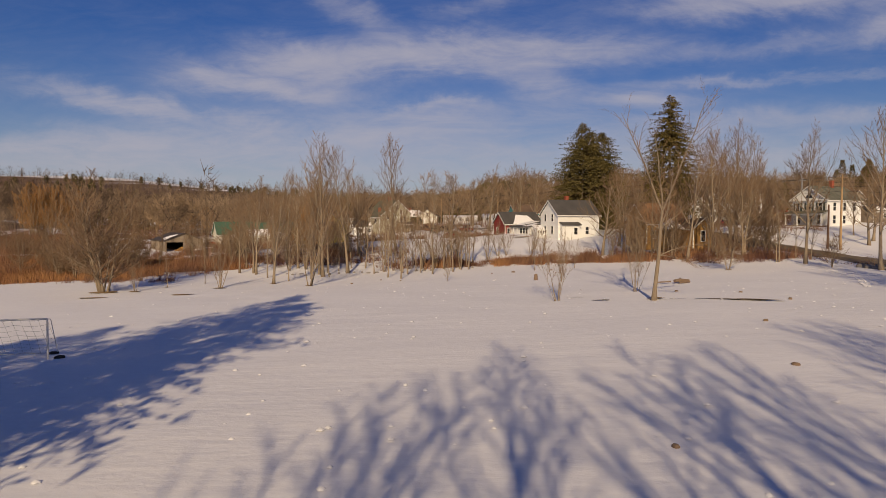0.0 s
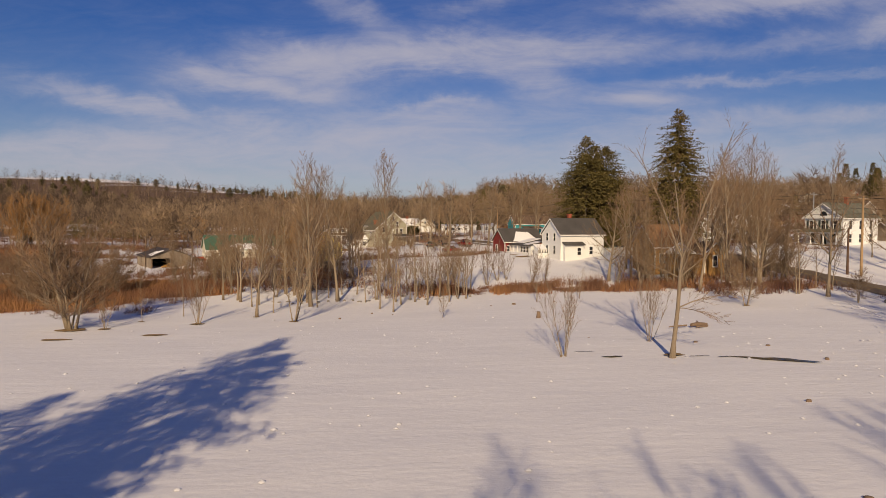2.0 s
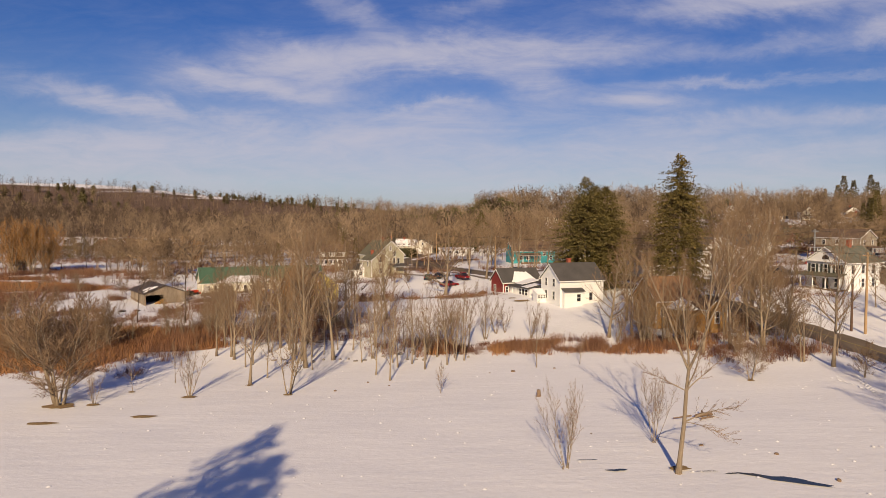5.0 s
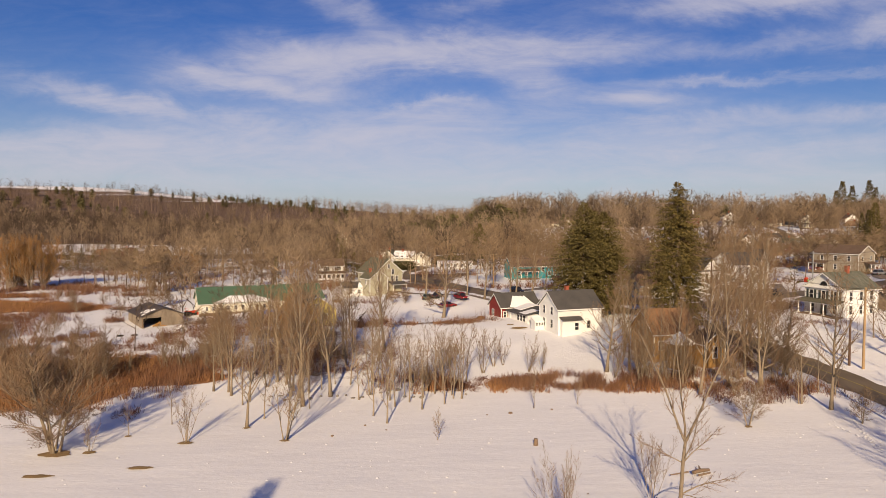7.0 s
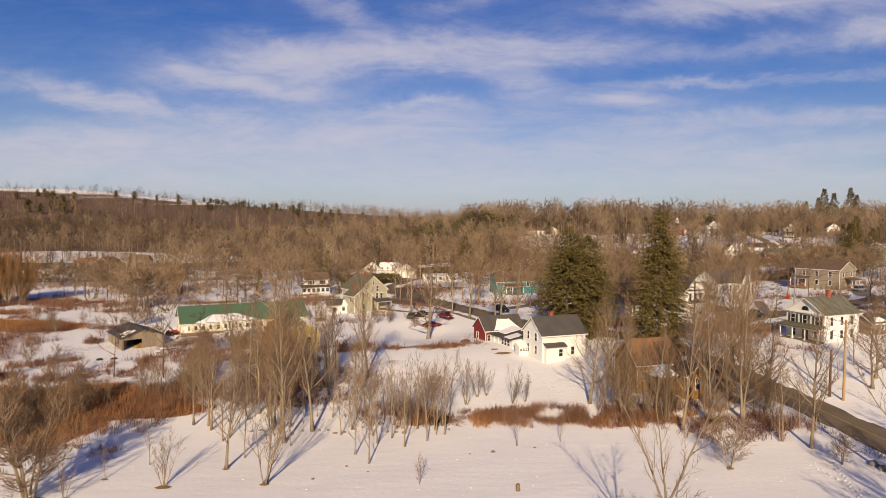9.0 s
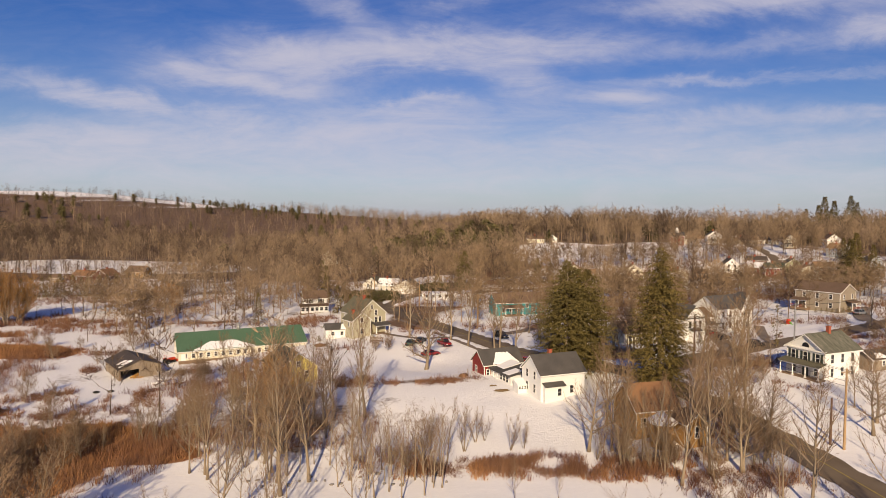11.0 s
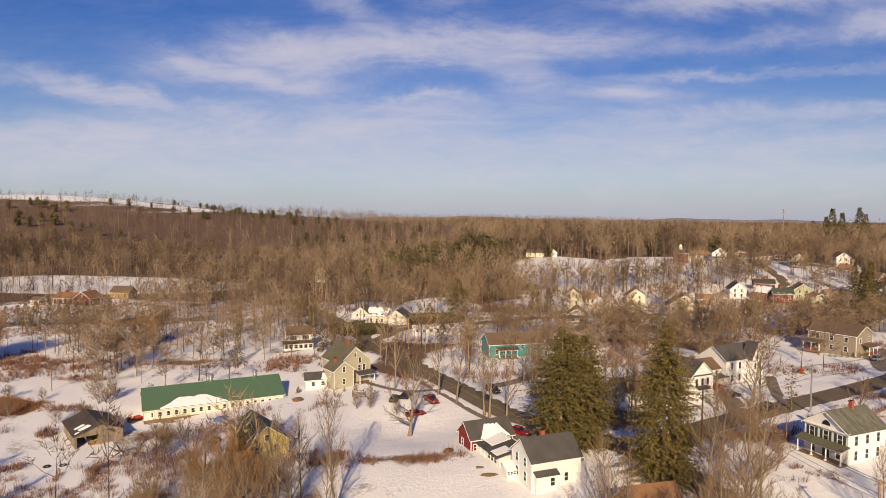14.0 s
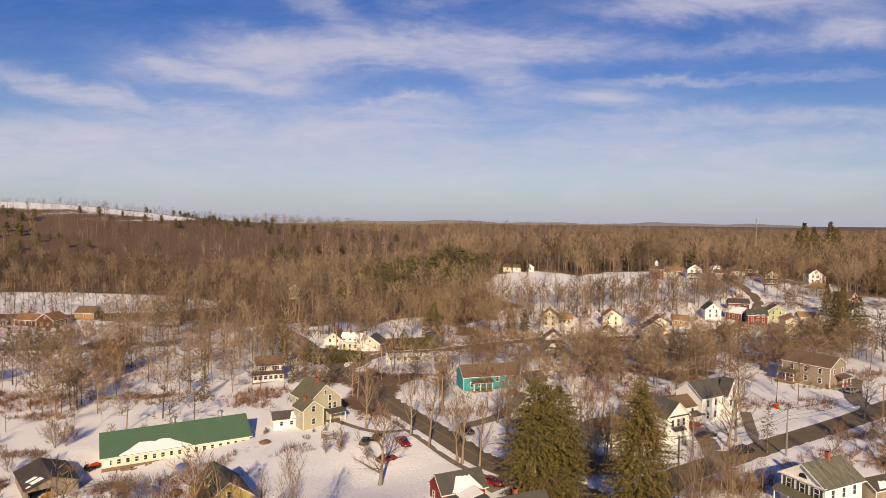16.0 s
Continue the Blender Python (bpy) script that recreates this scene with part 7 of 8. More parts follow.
def car(x, y, angle, paint, label, kind="sedan", dz=0.0):
    """A parked car: body with wheel arches, glazed cabin, four wheels, lamps and bumpers. Its nose looks along local +x."""
    e = thing("car", pose(x, y, gz(x, y) + dz, 0, 0, angle), label, "car", "parked cars")
    L, W = 4.6, 1.78
    if kind == "suv":
        hood, roofz, x0, x1, x2, x3 = 1.02, 1.72, -2.2, -1.9, 0.35, 1.0
    elif kind == "pickup":
        hood, roofz, x0, x1, x2, x3, L = 1.02, 1.78, -0.55, -0.4, 0.75, 1.25, 5.3
    else:
        hood, roofz, x0, x1, x2, x3 = 0.92, 1.42, -1.75, -1.0, 0.35, 1.05
    body = Bag()
    prof = [(-L / 2, 0.38), (-1.75, 0.30), (1.75, 0.30), (L / 2, 0.36), (L / 2, 0.72), (L / 2 - 0.25, hood - 0.08), (x3, hood), (x0, hood + 0.02), (-L / 2 + 0.1, hood - 0.02), (-L / 2, 0.75)]
    n = len(prof)
    ys = [(-W / 2, 0.94), (-W / 2 + 0.1, 1.0), (W / 2 - 0.1, 1.0), (W / 2, 0.94)]
    for yy, k in ys:
        body.v += [(px * k, yy, 0.62 + (pz - 0.62) * k) for px, pz in prof]
    for j in range(3):
        for i in range(n):
            a, b = j * n + i, j * n + (i + 1) % n
            body.f.append((a, b, b + n, a + n))
    body.f += [tuple(range(n - 1, -1, -1)), tuple(range(3 * n, 4 * n))]
    part("body", body, paint, e)
    cab = Bag()
    wi = W / 2 - 0.12
    wt = W / 2 - 0.3
    cab.poly([(x0, -wi, hood), (x3, -wi, hood), (x3, wi, hood), (x0, wi, hood), (x1, -wt, roofz), (x2, -wt, roofz), (x2, wt, roofz), (x1, wt, roofz)],
             [(0, 1, 5, 4), (1, 2, 6, 5), (2, 3, 7, 6), (3, 0, 4, 7)])
    part("glasshouse", cab, "glass", e, "dark tinted glass")
    rf = Bag().box(x1 - 0.04, x2 + 0.04, -wt - 0.03, wt + 0.03, roofz - 0.03, roofz + 0.05)
    for px, tx in ((x0, x1), (x3, x2), ((x0 + x3) / 2, (x1 + x2) / 2)):
        for s in (-1, 1):
            part("pillar", Bag().tube([(px, s * (wi + 0.01), hood - 0.02), (tx, s * (wt + 0.01), roofz)], [0.05, 0.05], 5), paint, e)
    part("roof", rf, paint, e)
    if kind == "pickup":
        # a filled block; its black stands for the shade in the open bed
        part("cargo_bed", Bag().box(-L / 2 + 0.12, x0 - 0.1, -W / 2 + 0.12, W / 2 - 0.12, hood - 0.35, hood + 0.03), "dark", e, "shade-black slab standing for the open cargo bed")
    for sx in (-1, 1):
        part("bumper", Bag().box(sx * L / 2 - 0.08, sx * L / 2 + 0.08, -W / 2 + 0.06, W / 2 - 0.06, 0.36, 0.56), "tyre", e)
        for sy in (-1, 1):
            wheel_at(e, sx * 1.38, sy * (W / 2 - 0.1), 0.33)
            part("headlight" if sx > 0 else "tail_light", Bag().box(sx * L / 2 - 0.06, sx * L / 2 + 0.03, sy * 0.62 - 0.17, sy * 0.62 + 0.17, 0.64, 0.78), "trim" if sx > 0 else "car_red", e)
    return e


car(0.4, 162.4, -62, "car_red", "red pickup parked in a snowy yard", "pickup")
car(-2.9, 155.6, 30, "car_red", "faded red compact car half sunk in snow")
car(15.4, 167.6, -60, "car_black", "black car parked beside the street", "suv")
car(18.6, 138.6, -40, "car_red", "dark red sedan beside a white house")
car(73.6, 150.0, 28, "car_black", "black sport utility car driving-parked on the side street", "suv", 0.12)
car(70.2, 168.4, 30, "car_red", "red sedan parked by the porch of a white house")
car(70.6, 161.0, 28, "car_black", "black sedan in a driveway")
car(124.0, 190.3, 30, "car_grey", "silver sedan beside a taupe house", "suv")
car(30.5, 199.0, 60, "car_red", "dark red car in front of a teal house")
car(-8.4, 164.0, 80, "car_green", "old green car under bare branches")
car(-5.8, 166.0, 75, "car_black", "old black car under bare branches")
car(66.0, 262.0, 10, "car_black", "black car by a white cottage")
car(110.5, 268.5, 20, "car_grey", "blue-grey car in a village yard")
car(131, 206, 35, "car_grey", "silver car by a red porch")

# driveways
strip("driveway", smooth_line([(65.5, 144.5), (68.5, 155), (71.5, 168)]), 4.2, 0.09, "drive", "wet gravel driveway beside a white house")
strip("driveway", smooth_line([(79.5, 153.0), (82, 163), (88, 178)]), 2.6, 0.09, "drive", "dark wet garden drive")
strip("driveway", smooth_line([(118, 173.8), (121, 184), (126, 193), (134, 204)]), 4.5, 0.09, "drive", "wet driveway to a taupe house")
strip("driveway", smooth_line([(6, 172), (-4, 170), (-9, 172), (-14, 176.5), (-17, 179.5)]), 1.5, 0.09, "drive", "bare path to a porch")
strip("driveway", smooth_line([(15, 172), (24, 179), (30, 190), (33, 200)]), 3.4, 0.09, "drive", "curved wet driveway to a teal house")
strip("driveway", smooth_line([(24.5, 143), (20.5, 139), (17, 136.5)]), 4.0, 0.09, "drive", "short drive between two houses")
strip("driveway", smooth_line([(-16.5, 246.5), (-16, 251), (-15.5, 254.2)]), 5.5, 0.09, "drive", "wet drive before a garage")
SIDEWALK = [(x - 5.0, y - 2.6) for x, y in MAIN_ROAD if 142 < y < 205]
strip("pavement", SIDEWALK, 1.3, 0.1, "drive", "cleared village pavement between snowbanks")

# ---- poles and wires ----


def utility_pole(x, y, h, arms=1, material="pole", lean=0.0, label="tall pale wooden utility pole"):
    e = thing("utility_pole", pose(x, y, gz(x, y), 0, lean, 25), label, "utility pole", "utility poles")
    part("pole", Bag().tube([(0, 0, -0.5), (0, 0, h * 0.5), (0, 0, h)], [0.20, 0.165, 0.13], 10), material, e)
    for k in range(arms):
        z = h - 0.5 - 0.9 * k
        part("crossarm", Bag().box(-1.15, 1.15, -0.06, 0.06, z - 0.06, z + 0.06).box(-0.06, 0.06, -0.2, -0.12, z - 0.1, z + 0.1), material, e)
        for s in (-1.0, -0.5, 0.5, 1.0):
            part("insulator", Bag().tube([(s, 0, z + 0.05), (s, 0, z + 0.12), (s, 0, z + 0.24)], [0.03, 0.06, 0.035], 8), "metal", e)
    return Vector((x, y, gz(x, y) + h))


def wire(a, b, sag, r=0.028):
    n = 14
    pts = [a.lerp(b, i / n) - Vector((0, 0, sag * 4 * (i / n) * (1 - i / n))) for i in range(n + 1)]
    ob = part("overhead_wire", Bag().tube(pts, [r] * (n + 1), 4, False), "wire")
    tagged(ob, "sagging dark overhead wire between poles", "wire", "overhead wires")


tops = [utility_pole(60.5, 95.2, 12.2, 1), utility_pole(52.0, 131.5, 11.0, 1, "pole_old", 0, "dark old wooden utility pole"), utility_pole(81.3, 147.6, 10.5, 1, "metal", 0, "slim grey utility pole at the roadside"),
        utility_pole(112.5, 162.5, 10.5), utility_pole(26.5, 152.5, 10.5), utility_pole(9.8, 182.0, 10.0), utility_pole(-8.6, 217, 10), utility_pole(-28, 252, 10)]
utility_pole(59.4, 96.8, 7.2, 0, "pole_old", 0, "short dark brown wooden pole stub")
far_south = utility_pole(66.5, 38, 12.0)
for zoff, yoff in ((0.0, 0.4), (0.0, -0.4), (-1.6, 0.0), (-2.4, 0.1)):
    o = Vector((yoff, 0, zoff - 0.3))
    for a, b in ((far_south, tops[0]), (tops[0], tops[1]), (tops[1], tops[2]), (tops[2], tops[3]), (tops[1], tops[4]), (tops[4], tops[5]), (tops[5], tops[6]), (tops[6], tops[7])):
        wire(a + o, b + o, 0.9)
for x, y in ((-233, 433), (-196, 431), (-160, 440), (-250, 434), (-215, 430)):
    utility_pole(x, y, 11, 1, "pole", 0, "distant pale utility pole along the west road")

# radio mast on the far ridge
e = thing("radio_mast", pose(440, 850, gz(440, 850)), "slim grey lattice radio mast above far woods", "radio mast")
b = Bag()
for k in range(3):
    a = k * 2.094
    b.tube([(math.cos(a) * 0.9, math.sin(a) * 0.9, 0), (math.cos(a) * 0.5, math.sin(a) * 0.5, 40)], [0.16, 0.12], 5)
for k in range(20):
    z = k * 2.0
    for j in range(3):
        a0, a1 = j * 2.094, (j + 1) * 2.094
        b.tube([(math.cos(a0) * 0.8, math.sin(a0) * 0.8, z), (math.cos(a1) * 0.7, math.sin(a1) * 0.7, z + 2)], [0.07, 0.07], 4)
part("lattice", b, "metal", e)
for z in (34, 38):
    part("antenna", Bag().box(-1.8, 1.8, -0.15, 0.15, z, z + 1.8), "metal", e)

# ---- things on the field ----


def build_goal():
    # football goal: the right post and part of the crossbar, net sagging behind
    p = Vector((-25.2, 28.4, gz(-25.2, 28.4)))
    e = thing("football_goal", pose(p.x, p.y, p.z, 0, 0, 196), "white pipe football goal with a sagging net", "goal")
    w, h, d = 7.3, 2.44, 1.7
    for x, nm in ((0, "post"), (w, "post")):
        part(nm, Bag().tube([(x, 0, -0.2), (x, 0, h)], [0.06, 0.06], 10), "steel_white", e)
        part("stay", Bag().tube([(x, 0, h), (x, -0.6, h - 0.1), (x, -d, 0.05)], [0.025] * 3, 6), "steel_white", e)
    part("crossbar", Bag().tube([(0, 0, h), (w, 0, h)], [0.06, 0.06], 10), "steel_white", e)
    part("base_bar", Bag().tube([(0, -d, 0.05), (w, -d, 0.05)], [0.03, 0.03], 6), "steel_white", e)
    net = Bag()
    for i in range(16):
        x = w * i / 15
        net.tube([(x, 0, h - 0.03), (x + 0.05, -0.55, h - 0.55 - 0.1 * math.sin(i)), (x, -1.2, 1.0), (x, -d, 0.06)], [0.008] * 4, 3, False)
    for k in range(9):
        t = k / 9
        net.tube([(w * j / 12, -d * t, (h - 0.05) * (1 - t) ** 1.4 - 0.12 * math.sin(3.14 * (j % 3) / 3) + 0.06) for j in range(13)], [0.008] * 13, 3, False)
    part("net", net, "net", e)
    for x, y in ((-25.9, 30.0), (-24.6, 28.6)):
        s = thing("sandbag", pose(x, y, gz(x, y), 0, 0, 30), "dark lumpy sandbag weighing down a goal", "sandbag")
        part("bag", lump_bag(4, 0.34, 0.16), "tyre", s, smooth=True)


def lump_bag(seed, r, h, n=10):
    """A low irregular lump."""
    rng = random.Random(seed)
    b = Bag()
    rings = [(1.0, -0.1), (0.95, h * 0.5), (0.6, h * 0.9)]
    for k, z in rings:
        b.v += [(math.cos(6.283 * i / n) * r * k * rng.uniform(0.75, 1.2), math.sin(6.283 * i / n) * r * k * rng.uniform(0.6, 0.9), z) for i in range(n)]
    b.v.append((0, 0, h))
    for j in range(2):
        for i in range(n):
            a, c = j * n + i, j * n + (i + 1) % n
            b.f.append((a, c, c + n, a + n))
    b.f += [(2 * n + i, 2 * n + (i + 1) % n, 3 * n) for i in range(n)]
    return b


def placed(name, bag, material, x, y, label, category, angle=0, dz=0.0, smooth=False, group=""):
    e = thing(name, pose(x, y, gz(x, y) + dz, 0, 0, angle), label, category, group)
    part(name.split("_")[-1] + "_body", bag, material, e, smooth=smooth)
    return e


build_goal()
placed("log", Bag().tube([(-1.1, 0, 0.25), (-0.3, 0.05, 0.3), (0.9, 0.0, 0.22)], [0.17, 0.2, 0.14], 10).tube([(-0.2, 0, 0.3), (0.2, 0.6, 0.5)], [0.14, 0.05], 6).tube([(-0.9, -0.5, 0.15), (0.6, -0.45, 0.15)], [0.10, 0.08], 8).tube([(-3.2, 0.7, 0.1), (-1.2, 0.5, 0.16)], [0.06, 0.09], 6), "timber", 23.6, 60.0, "short weathered log lying on the snow", "log", 25)
placed("stump", Bag().tube([(0, 0, -0.2), (0, 0, 0.3), (0, 0, 0.75)], [0.3, 0.24, 0.2], 10), "timber", 8.8, 68.6, "small upright weathered tree stump in snow", "stump")
for i, (x, y, r) in enumerate([(6.9, 80.1, 0.5), (-14.8, 74.0, 0.32), (-11.4, 77.5, 0.34), (-8.5, 75.5, 0.24), (12.3, 81.0, 0.3), (20.5, 52.5, 0.35), (25.6, 50.2, 0.4), (6.9, 11.0, 0.3), (16.0, 21.5, 0.35), (20.6, 34.5, 0.28), (12.0, 56.0, 0.2), (27.5, 45.0, 0.35), (3.9, 79.8, 0.25)]):
    placed("clod", lump_bag(30 + i, r * 0.6, r * 0.4), "timber", x, y, "small dark clod of turf on the snow", "clod", i * 40, 0, True, "clods on the field")
M["turf"] = mat("bare_turf", (0.30, 0.20, 0.09), (0.20, 0.13, 0.06), 0.95, 0.5, 10, 0.5)
# bare grass where the snow has melted round the trunks
for i, (x, y, rx, ry) in enumerate([(-45.5, 69.2, 2.0, 1.1), (-33.4, 64.8, 1.5, 0.5), (-43.3, 62.8, 1.8, 0.5), (-31.9, 72.5, 0.9, 0.6), (-41.8, 69.6, 0.9, 0.5), (-20.2, 72.7, 0.6, 0.4), (17.1, 47.7, 0.8, 0.5), (-26.5, 77.8, 0.5, 0.35), (-40.2, 75.1, 0.45, 0.3), (33.6, 72.6, 0.5, 0.4), (11.6, 121.5, 1.6, 0.7), (10.2, 124.2, 0.9, 0.5)]):
    rng = random.Random(i + 60)
    n = 18
    pts = [(math.cos(6.283 * k / n) * rx * rng.uniform(0.7, 1.15), math.sin(6.283 * k / n) * ry * rng.uniform(0.7, 1.15)) for k in range(n)]
    b = Bag().poly([(px, py, gz(x + px, y + py) - gz(x, y) + 0.075) for px, py in pts] + [(0, 0, 0.12)], [(k, (k + 1) % n, n) for k in range(n)])
    ob = part("bare_grass_patch", b, M["turf"])
    ob.matrix_basis = pose(x, y, gz(x, y))
    tagged(ob, "patch of bare dry grass melted out of the snow", "grass patch", "melted patches", "structure")
# open stretches of the buried brook
for i, (x, y, rx, ry) in enumerate([(23.7, 45.2, 3.2, 0.48), (12.3, 47.6, 0.85, 0.2), (20.5, 46.5, 0.5, 0.12), (10.4, 49.8, 1.0, 0.08), (18.8, 47.0, 0.9, 0.08)]):
    rng = random.Random(i + 80)
    n = 20
    pts = [(math.cos(6.283 * k / n) * rx * rng.uniform(0.75, 1.15), math.sin(6.283 * k / n) * ry * rng.uniform(0.4, 1.4)) for k in range(n)]
    b = Bag().poly([(px, py, gz(x + px, y + py) - gz(x, y) + 0.06) for px, py in pts] + [(0, 0, 0.06)], [(k, (k + 1) % n, n) for k in range(n)])
    ob = part("water", b, "water")
    ob.matrix_basis = pose(x, y, gz(x, y), 0, 0, -27 if rx > 3 else 0)
    tagged(ob, "dark open water of a snow-bridged brook", "water", "", "structure")

# crumbs of thrown and crusted snow, and tracks across the field
rng_s = np.random.RandomState(5)
lx, ly = rng_s.uniform(-40, 45, 520), rng_s.uniform(0, 88, 520)
tx, ty = [], []
for (ax, ay), (bx, by) in (((46, 74), (42, 60)), ((43, 73), (47, 57)), ((42, 60), (38, 52))):
    n = 34
    for k in range(n):
        tx.append(ax + (bx - ax) * k / n + (k % 2) * 0.3 + rng_s.uniform(-0.1, 0.1))
        ty.append(ay + (by - ay) * k / n + rng_s.uniform(-0.1, 0.1))
kx, ky = np.concatenate([lx, tx]), np.concatenate([ly, ty])
ks = np.concatenate([rng_s.uniform(0.06, 0.2, len(lx)), rng_s.uniform(0.16, 0.24, len(tx))])
crumb = []
for i in range(4):
    r = np.random.RandomState(i)
    v = np.array([[math.cos(k * 1.2566), math.sin(k * 1.2566), 0.0] for k in range(5)] + [[0.1, 0.0, 0.8]]) * r.uniform(0.7, 1.2, (6, 1))
    crumb.append((v, np.array([[k, (k + 1) % 5, 5] for k in range(5)])))
scatter("snow_crumbs", crumb, np.stack([kx, ky, land(kx, ky) + 0.03], -1), ks * 0.7, ks, np.zeros(len(kx)), "snow", "scattered crumbs of crusted snow and old tracks", "snow")

# ---- yard things ----


def build_tractor():
    e = thing("tractor", pose(-68.4, 158.2, gz(-68.4, 158.2), 0, 0, 60), "small orange-red tractor parked beside a barn", "tractor")
    part("hood", Bag().box(0.0, 1.5, -0.38, 0.38, 0.75, 1.3).box(1.5, 1.6, -0.32, 0.32, 0.7, 1.2), "orange", e)
    part("chassis", Bag().box(-1.0, 1.5, -0.28, 0.28, 0.5, 0.8), "tyre", e)
    part("fender", Bag().box(-1.2, -0.2, 0.42, 0.75, 1.25, 1.34), "orange", e)
    part("fender", Bag().box(-1.2, -0.2, -0.75, -0.42, 1.25, 1.34), "orange", e)
    part("seat", Bag().box(-0.9, -0.4, -0.25, 0.25, 1.0, 1.12).box(-0.98, -0.86, -0.25, 0.25, 1.1, 1.55), "tyre", e)
    part("roll_bar", Bag().tube([(-1.05, -0.5, 0.9), (-1.05, -0.5, 2.1), (-1.05, 0.5, 2.1), (-1.05, 0.5, 0.9)], [0.04] * 4, 6), "orange", e)
    part("bucket", Bag().prism([(2.1, 0.1), (2.8, 0.1), (2.8, 0.18), (2.2, 0.2), (2.2, 0.75), (2.1, 0.75)], -0.8, 0.8, "y"), "orange", e)
    for s in (-1, 1):
        part("loader_arm", Bag().tube([(0.1, s * 0.5, 1.1), (1.4, s * 0.55, 0.9), (2.15, s * 0.55, 0.4)], [0.06] * 3, 6), "orange", e)
        wheel_at(e, -0.75, s * 0.62, 0.62, 0.34)
        wheel_at(e, 1.15, s * 0.55, 0.36, 0.24)


build_tractor()


def build_yard():
    # blue tarpaulin over a low load, kettle, gate panels, woodpiles, tyres
    placed("tarpaulin", lump_bag(3, 1.5, 0.9, 12), "blue", -47.8, 157.2, "blue tarpaulin over a low pile", "tarpaulin", 20, 0, True)
    placed("tarpaulin", lump_bag(6, 0.8, 0.6, 12), "blue", 93.0, 188.5, "small blue tarpaulin over a heap on snow", "tarpaulin", 20, 0, True)
    for i, (x, y, a) in enumerate([(-73.2, 133.8, 20), (-70.4, 134.4, 60)]):
        placed("tyre", Bag().tube([(0.55 * math.cos(6.283 * k / 16), 0.55 * math.sin(6.283 * k / 16), 0.14) for k in range(17)], [0.15] * 17, 8, False), "tyre", x, y, "old black tyre lying on snow", "tyre", a, 0, True, "tyres")
    for x, y, a in ((-61.5, 149.0, 25), (-64.0, 146.4, 15)):
        e = thing("gate_panel", pose(x, y, gz(x, y), 0, 0, a), "galvanised tubular gate panel leaning in snow", "gate", "gate panels")
        for z in (0.2, 0.45, 0.7, 0.95, 1.2):
            part("rail", Bag().tube([(-1.9, 0, z), (1.9, 0, z)], [0.025, 0.025], 6), "metal", e)
        for xx in (-1.9, 0, 1.9):
            part("upright", Bag().tube([(xx, 0, 0.0), (xx, 0, 1.25)], [0.03, 0.03], 6), "metal", e)
    rng = random.Random(8)
    # snowy debris heap by the barn
    e = thing("debris_pile", pose(-60.8, 139.5, gz(-60.8, 139.5)), "heap of boards and snow beside a barn", "scrap")
    for i in range(22):
        o = part("board", Bag().box(-1.2, 1.2, -0.12, 0.12, -0.05, 0.05), "timber" if i % 3 else "snow", e)
        o.matrix_basis = pose(rng.uniform(-2.6, 2.6), rng.uniform(-1.8, 1.8), rng.uniform(0.05, 0.7), rng.uniform(-15, 15), rng.uniform(-12, 12), rng.uniform(0, 180))
    for i in range(6):
        o = part("snow_cap", lump_bag(90 + i, 0.8, 0.35), "snow", e, "", True)
        o.matrix_basis = pose(rng.uniform(-2.4, 2.4), rng.uniform(-1.6, 1.6), rng.uniform(0.2, 0.6))
    # earth ramp by the barn's end, brown heaps on the bank
    for i, (x, y, r, h, lab) in enumerate([(-32.6, 168.0, 1.5, 0.8, "brown earth bank at the barn's end"), (4.6, 131.6, 1.15, 0.6, "rust-brown heap of leaves by a red house"), (-44, 143.5, 1.6, 0.8, "brown brush heap in the yard")]):
        placed("earth_heap", lump_bag(50 + i, r, h, 14), "earth", x, y, lab, "heap", i * 50, -0.05, True)
    # wooden pen, play set, garden pieces
    e = thing("wooden_pen", pose(-17.5, 167.5, gz(-17.5, 167.5), 0, 0, 20), "small weathered wooden animal pen in snow", "pen")
    for sx in (-1, 1):
        for sy in (-1, 1):
            part("post", Bag().box(sx * 1.4 - 0.07, sx * 1.4 + 0.07, sy * 1.2 - 0.07, sy * 1.2 + 0.07, -0.3, 1.7), "timber", e)
    for k in range(3):
        z = 0.4 + 0.4 * k
        for sy in (-1, 1):
            part("board", Bag().box(-1.4, 1.4, sy * 1.2 - 0.03, sy * 1.2 + 0.03, z, z + 0.14), "timber", e)
        for sx in (-1, 1):
            part("board", Bag().box(sx * 1.4 - 0.03, sx * 1.4 + 0.03, -1.2, 1.2, z, z + 0.14), "timber", e)
    e = thing("play_set", pose(97.0, 179.6, gz(97.0, 179.6), 0, 0, 15) @ Matrix.Scale(0.75, 4), "small orange and lime plastic play slide", "toy")
    part("roof", Bag().prism([(-0.6, 1.3), (0.6, 1.3), (0, 1.8)], -0.6, 0.6), "orange", e)
    part("tower", Bag().box(-0.5, 0.5, -0.5, 0.5, 0, 0.5).box(-0.5, -0.4, -0.5, 0.5, 0.5, 1.3).box(0.4, 0.5, -0.5, 0.5, 0.5, 1.3), "orange", e)
    part("slide", Bag().prism([(-0.5, 0.9), (-0.5, 1.0), (-2.0, 0.15), (-2.0, 0.02)], -0.3, 0.3), "plastic_green", e)
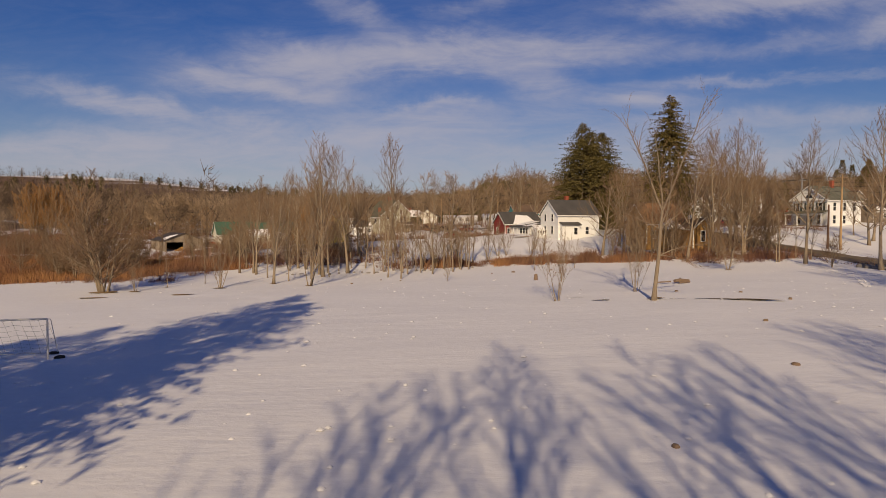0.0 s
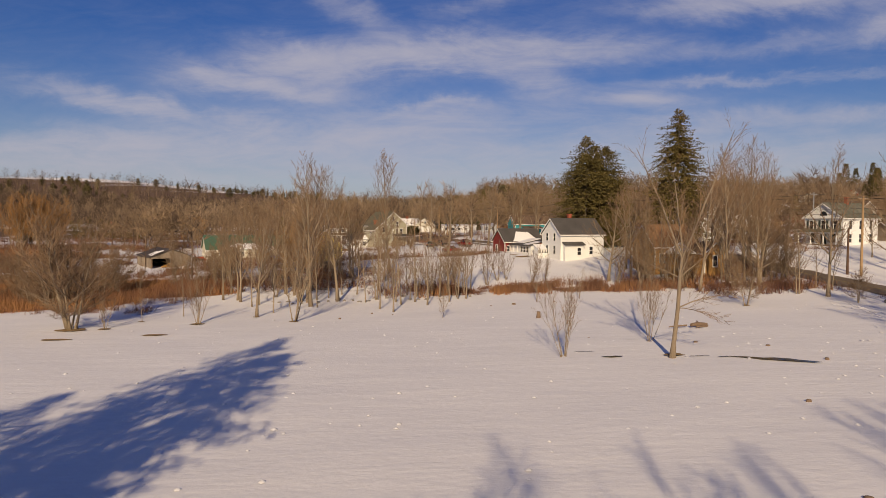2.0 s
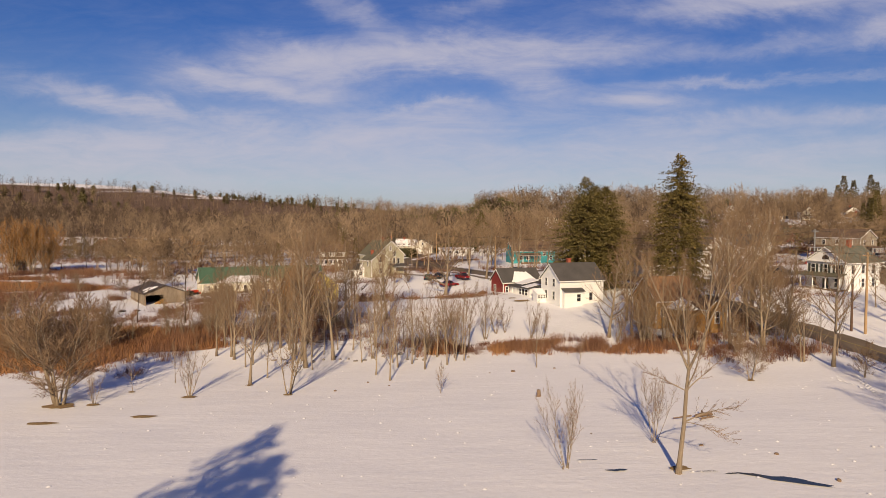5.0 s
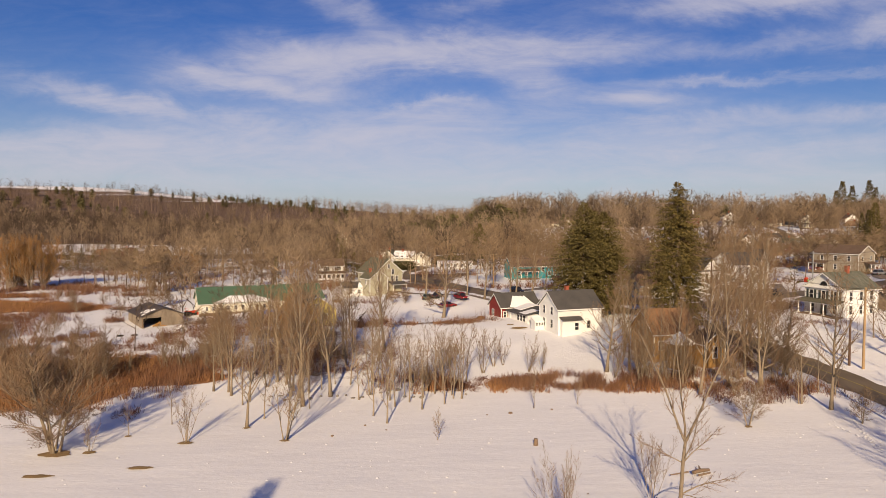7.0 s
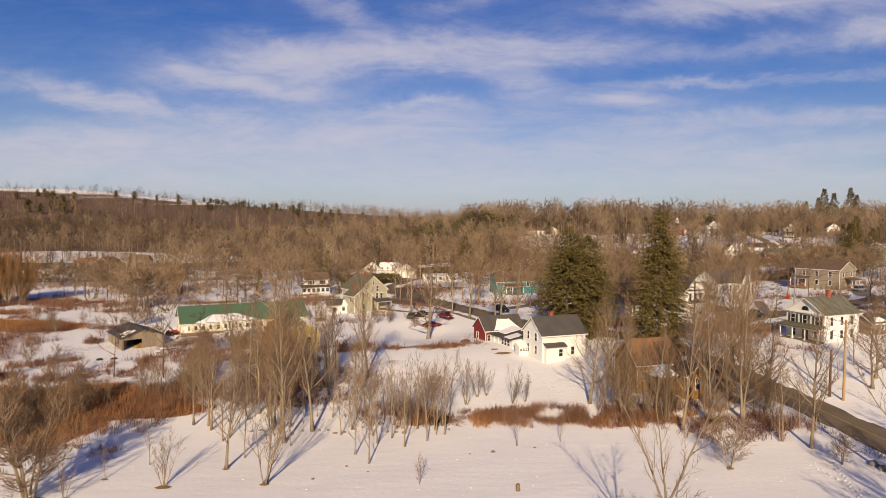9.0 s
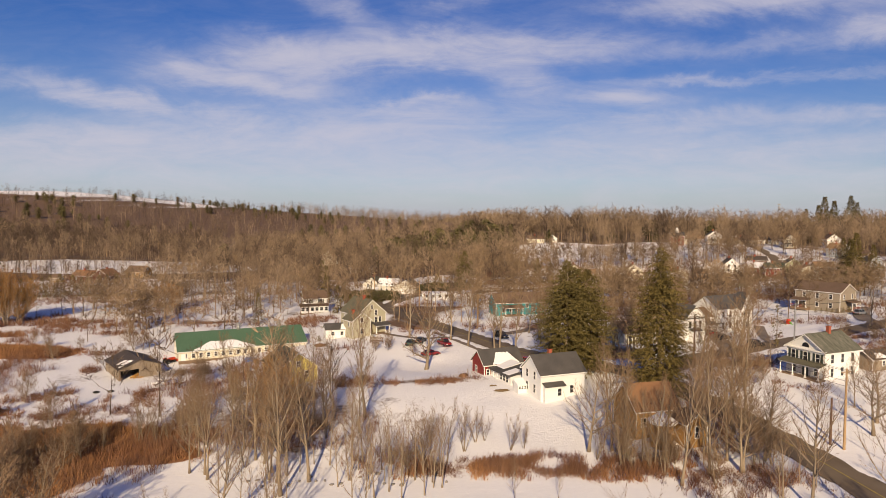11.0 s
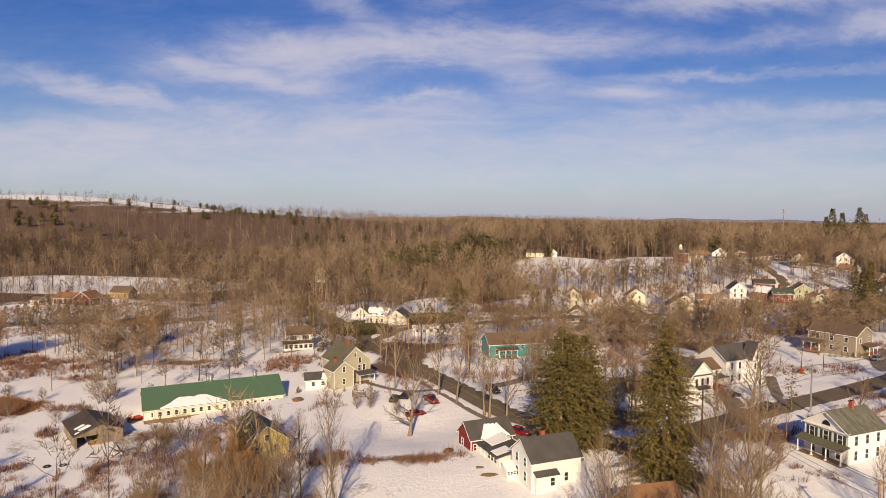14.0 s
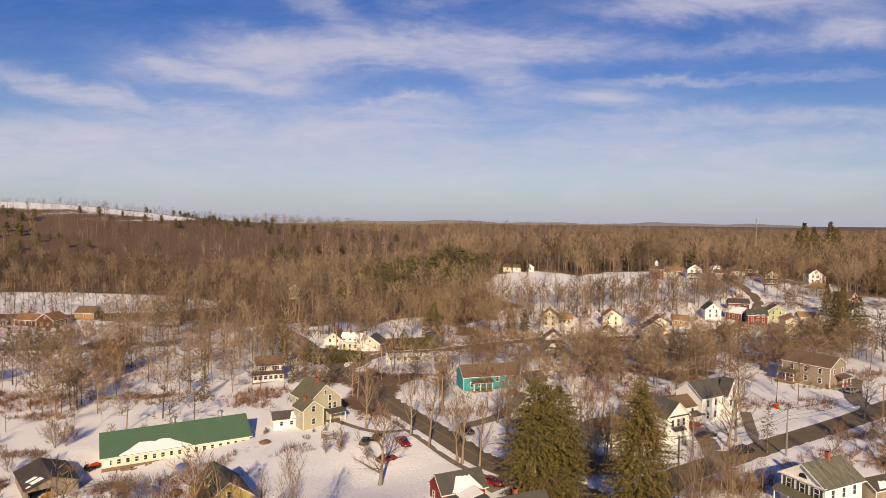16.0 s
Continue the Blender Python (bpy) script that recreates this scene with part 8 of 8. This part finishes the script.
    # board fences behind the village gardens
    for x0, y0, x1, y1, hgt, lab in ((138.8, 248.6, 155.9, 252.3, 1.9, "tan board fence round a snowy garden"), (92.6, 240.0, 108.0, 243.0, 1.6, "weathered board fence between gardens"), (129.0, 279.0, 142.0, 282.5, 1.4, "low grey board fence with snow at its foot")):
        ln = math.hypot(x1 - x0, y1 - y0)
        e = thing("fence", pose(x0, y0, gz(x0, y0), 0, 0, math.degrees(math.atan2(y1 - y0, x1 - x0))), lab, "fence", "garden fences")
        rise = (gz(x1, y1) - gz(x0, y0)) / ln
        slat = Bag().box(-0.13, 0.13, -0.02, 0.02, -0.25, hgt).mesh("slat")
        for i in range(int(ln / 0.28)):
            o = part("slat", slat, "pole", e)
            o.matrix_basis = pose(0.14 + 0.28 * i, 0, rise * 0.28 * i + rng.uniform(-0.03, 0.03))
        for z in (0.35, hgt - 0.3):
            part("rail", Bag().box(0, ln, 0.02, 0.09, z, z + 0.09).box(0, 0.09, 0.02, 0.11, -0.3, hgt), "timber", e).matrix_basis = Matrix.Rotation(-math.atan(rise), 4, "Y")
    # clipped evergreens by the sage house and bushes by the barns
    for i, (x, y, h, w) in enumerate([(-19.3, 173.4, 2.6, 1.1), (-22.0, 173.0, 1.2, 1.6), (-34.2, 174.8, 1.6, 2.2), (63.4, 156.4, 2.2, 1.6), (-15.6, 177.0, 1.4, 1.4)]):
        conifer("spruce", x, y, h, w, i)
    # dark hedge by the garage
    rngh = np.random.RandomState(3)
    for cx, cy, rx, ry in ((0.0, 258.0, 9, 3.2), (-26, 243.5, 8, 2.6), (-33, 249, 5, 3)):
        hx, hy = jittered(rngh, cx - rx, cx + rx, cy - ry, cy + ry, 0.9)
        tv = cone_templates(rngh, 3, 9)
        scatter("hedge", tv, np.stack([hx, hy, land(hx, hy)], -1), rngh.uniform(2.6, 4.0, len(hx)), rngh.uniform(4.5, 6.5, len(hx)), rngh.uniform(0, 0.6, len(hx)), "needle_far", "dense dark clipped evergreen hedge", "hedge")
    # guard rail of logs and stones by the street corner of the field
    for i in range(9):
        x, y = 50.4 + 0.15 * i, 73.0 - 1.3 * i
        placed("boulder", lump_bag(120 + i, 0.75, 0.5, 9), "stone", x, y, "grey field stone with a cap of snow", "boulder", i * 37, 0, True, "roadside stones")
    # stone wall foot along the bank
    rng2 = random.Random(31)
    for i in range(26):
        x = -30 + i * 1.25
        y = 90.5 + 1.8 * math.sin(i * 0.9) + rng2.uniform(-1.3, 1.3)
        placed("boulder", lump_bag(150 + i, rng2.uniform(0.2, 0.48), rng2.uniform(0.12, 0.3), 9), "stone", x, y, "grey field stone of a tumbled wall in snow", "boulder", i * 61, 0, True, "tumbled wall stones")


M["earth"] = mat("brown_earth", (0.22, 0.12, 0.06), (0.13, 0.075, 0.045), 0.95, 0.8, 9, 0.5)
build_yard()

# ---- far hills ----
# a low strip of skyline; its haze is colour, no air is modelled
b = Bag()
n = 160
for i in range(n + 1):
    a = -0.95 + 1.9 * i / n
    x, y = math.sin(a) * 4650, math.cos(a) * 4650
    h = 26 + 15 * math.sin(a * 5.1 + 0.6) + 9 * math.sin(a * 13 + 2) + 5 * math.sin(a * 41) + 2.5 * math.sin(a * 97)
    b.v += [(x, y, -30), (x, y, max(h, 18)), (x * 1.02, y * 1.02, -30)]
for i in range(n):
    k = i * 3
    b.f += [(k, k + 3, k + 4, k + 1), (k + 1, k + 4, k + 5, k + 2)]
tagged(part("backdrop", b, "far_hill"), "distant wooded hills along the horizon, blue-grey haze in their colour", "hills", kind="structure")
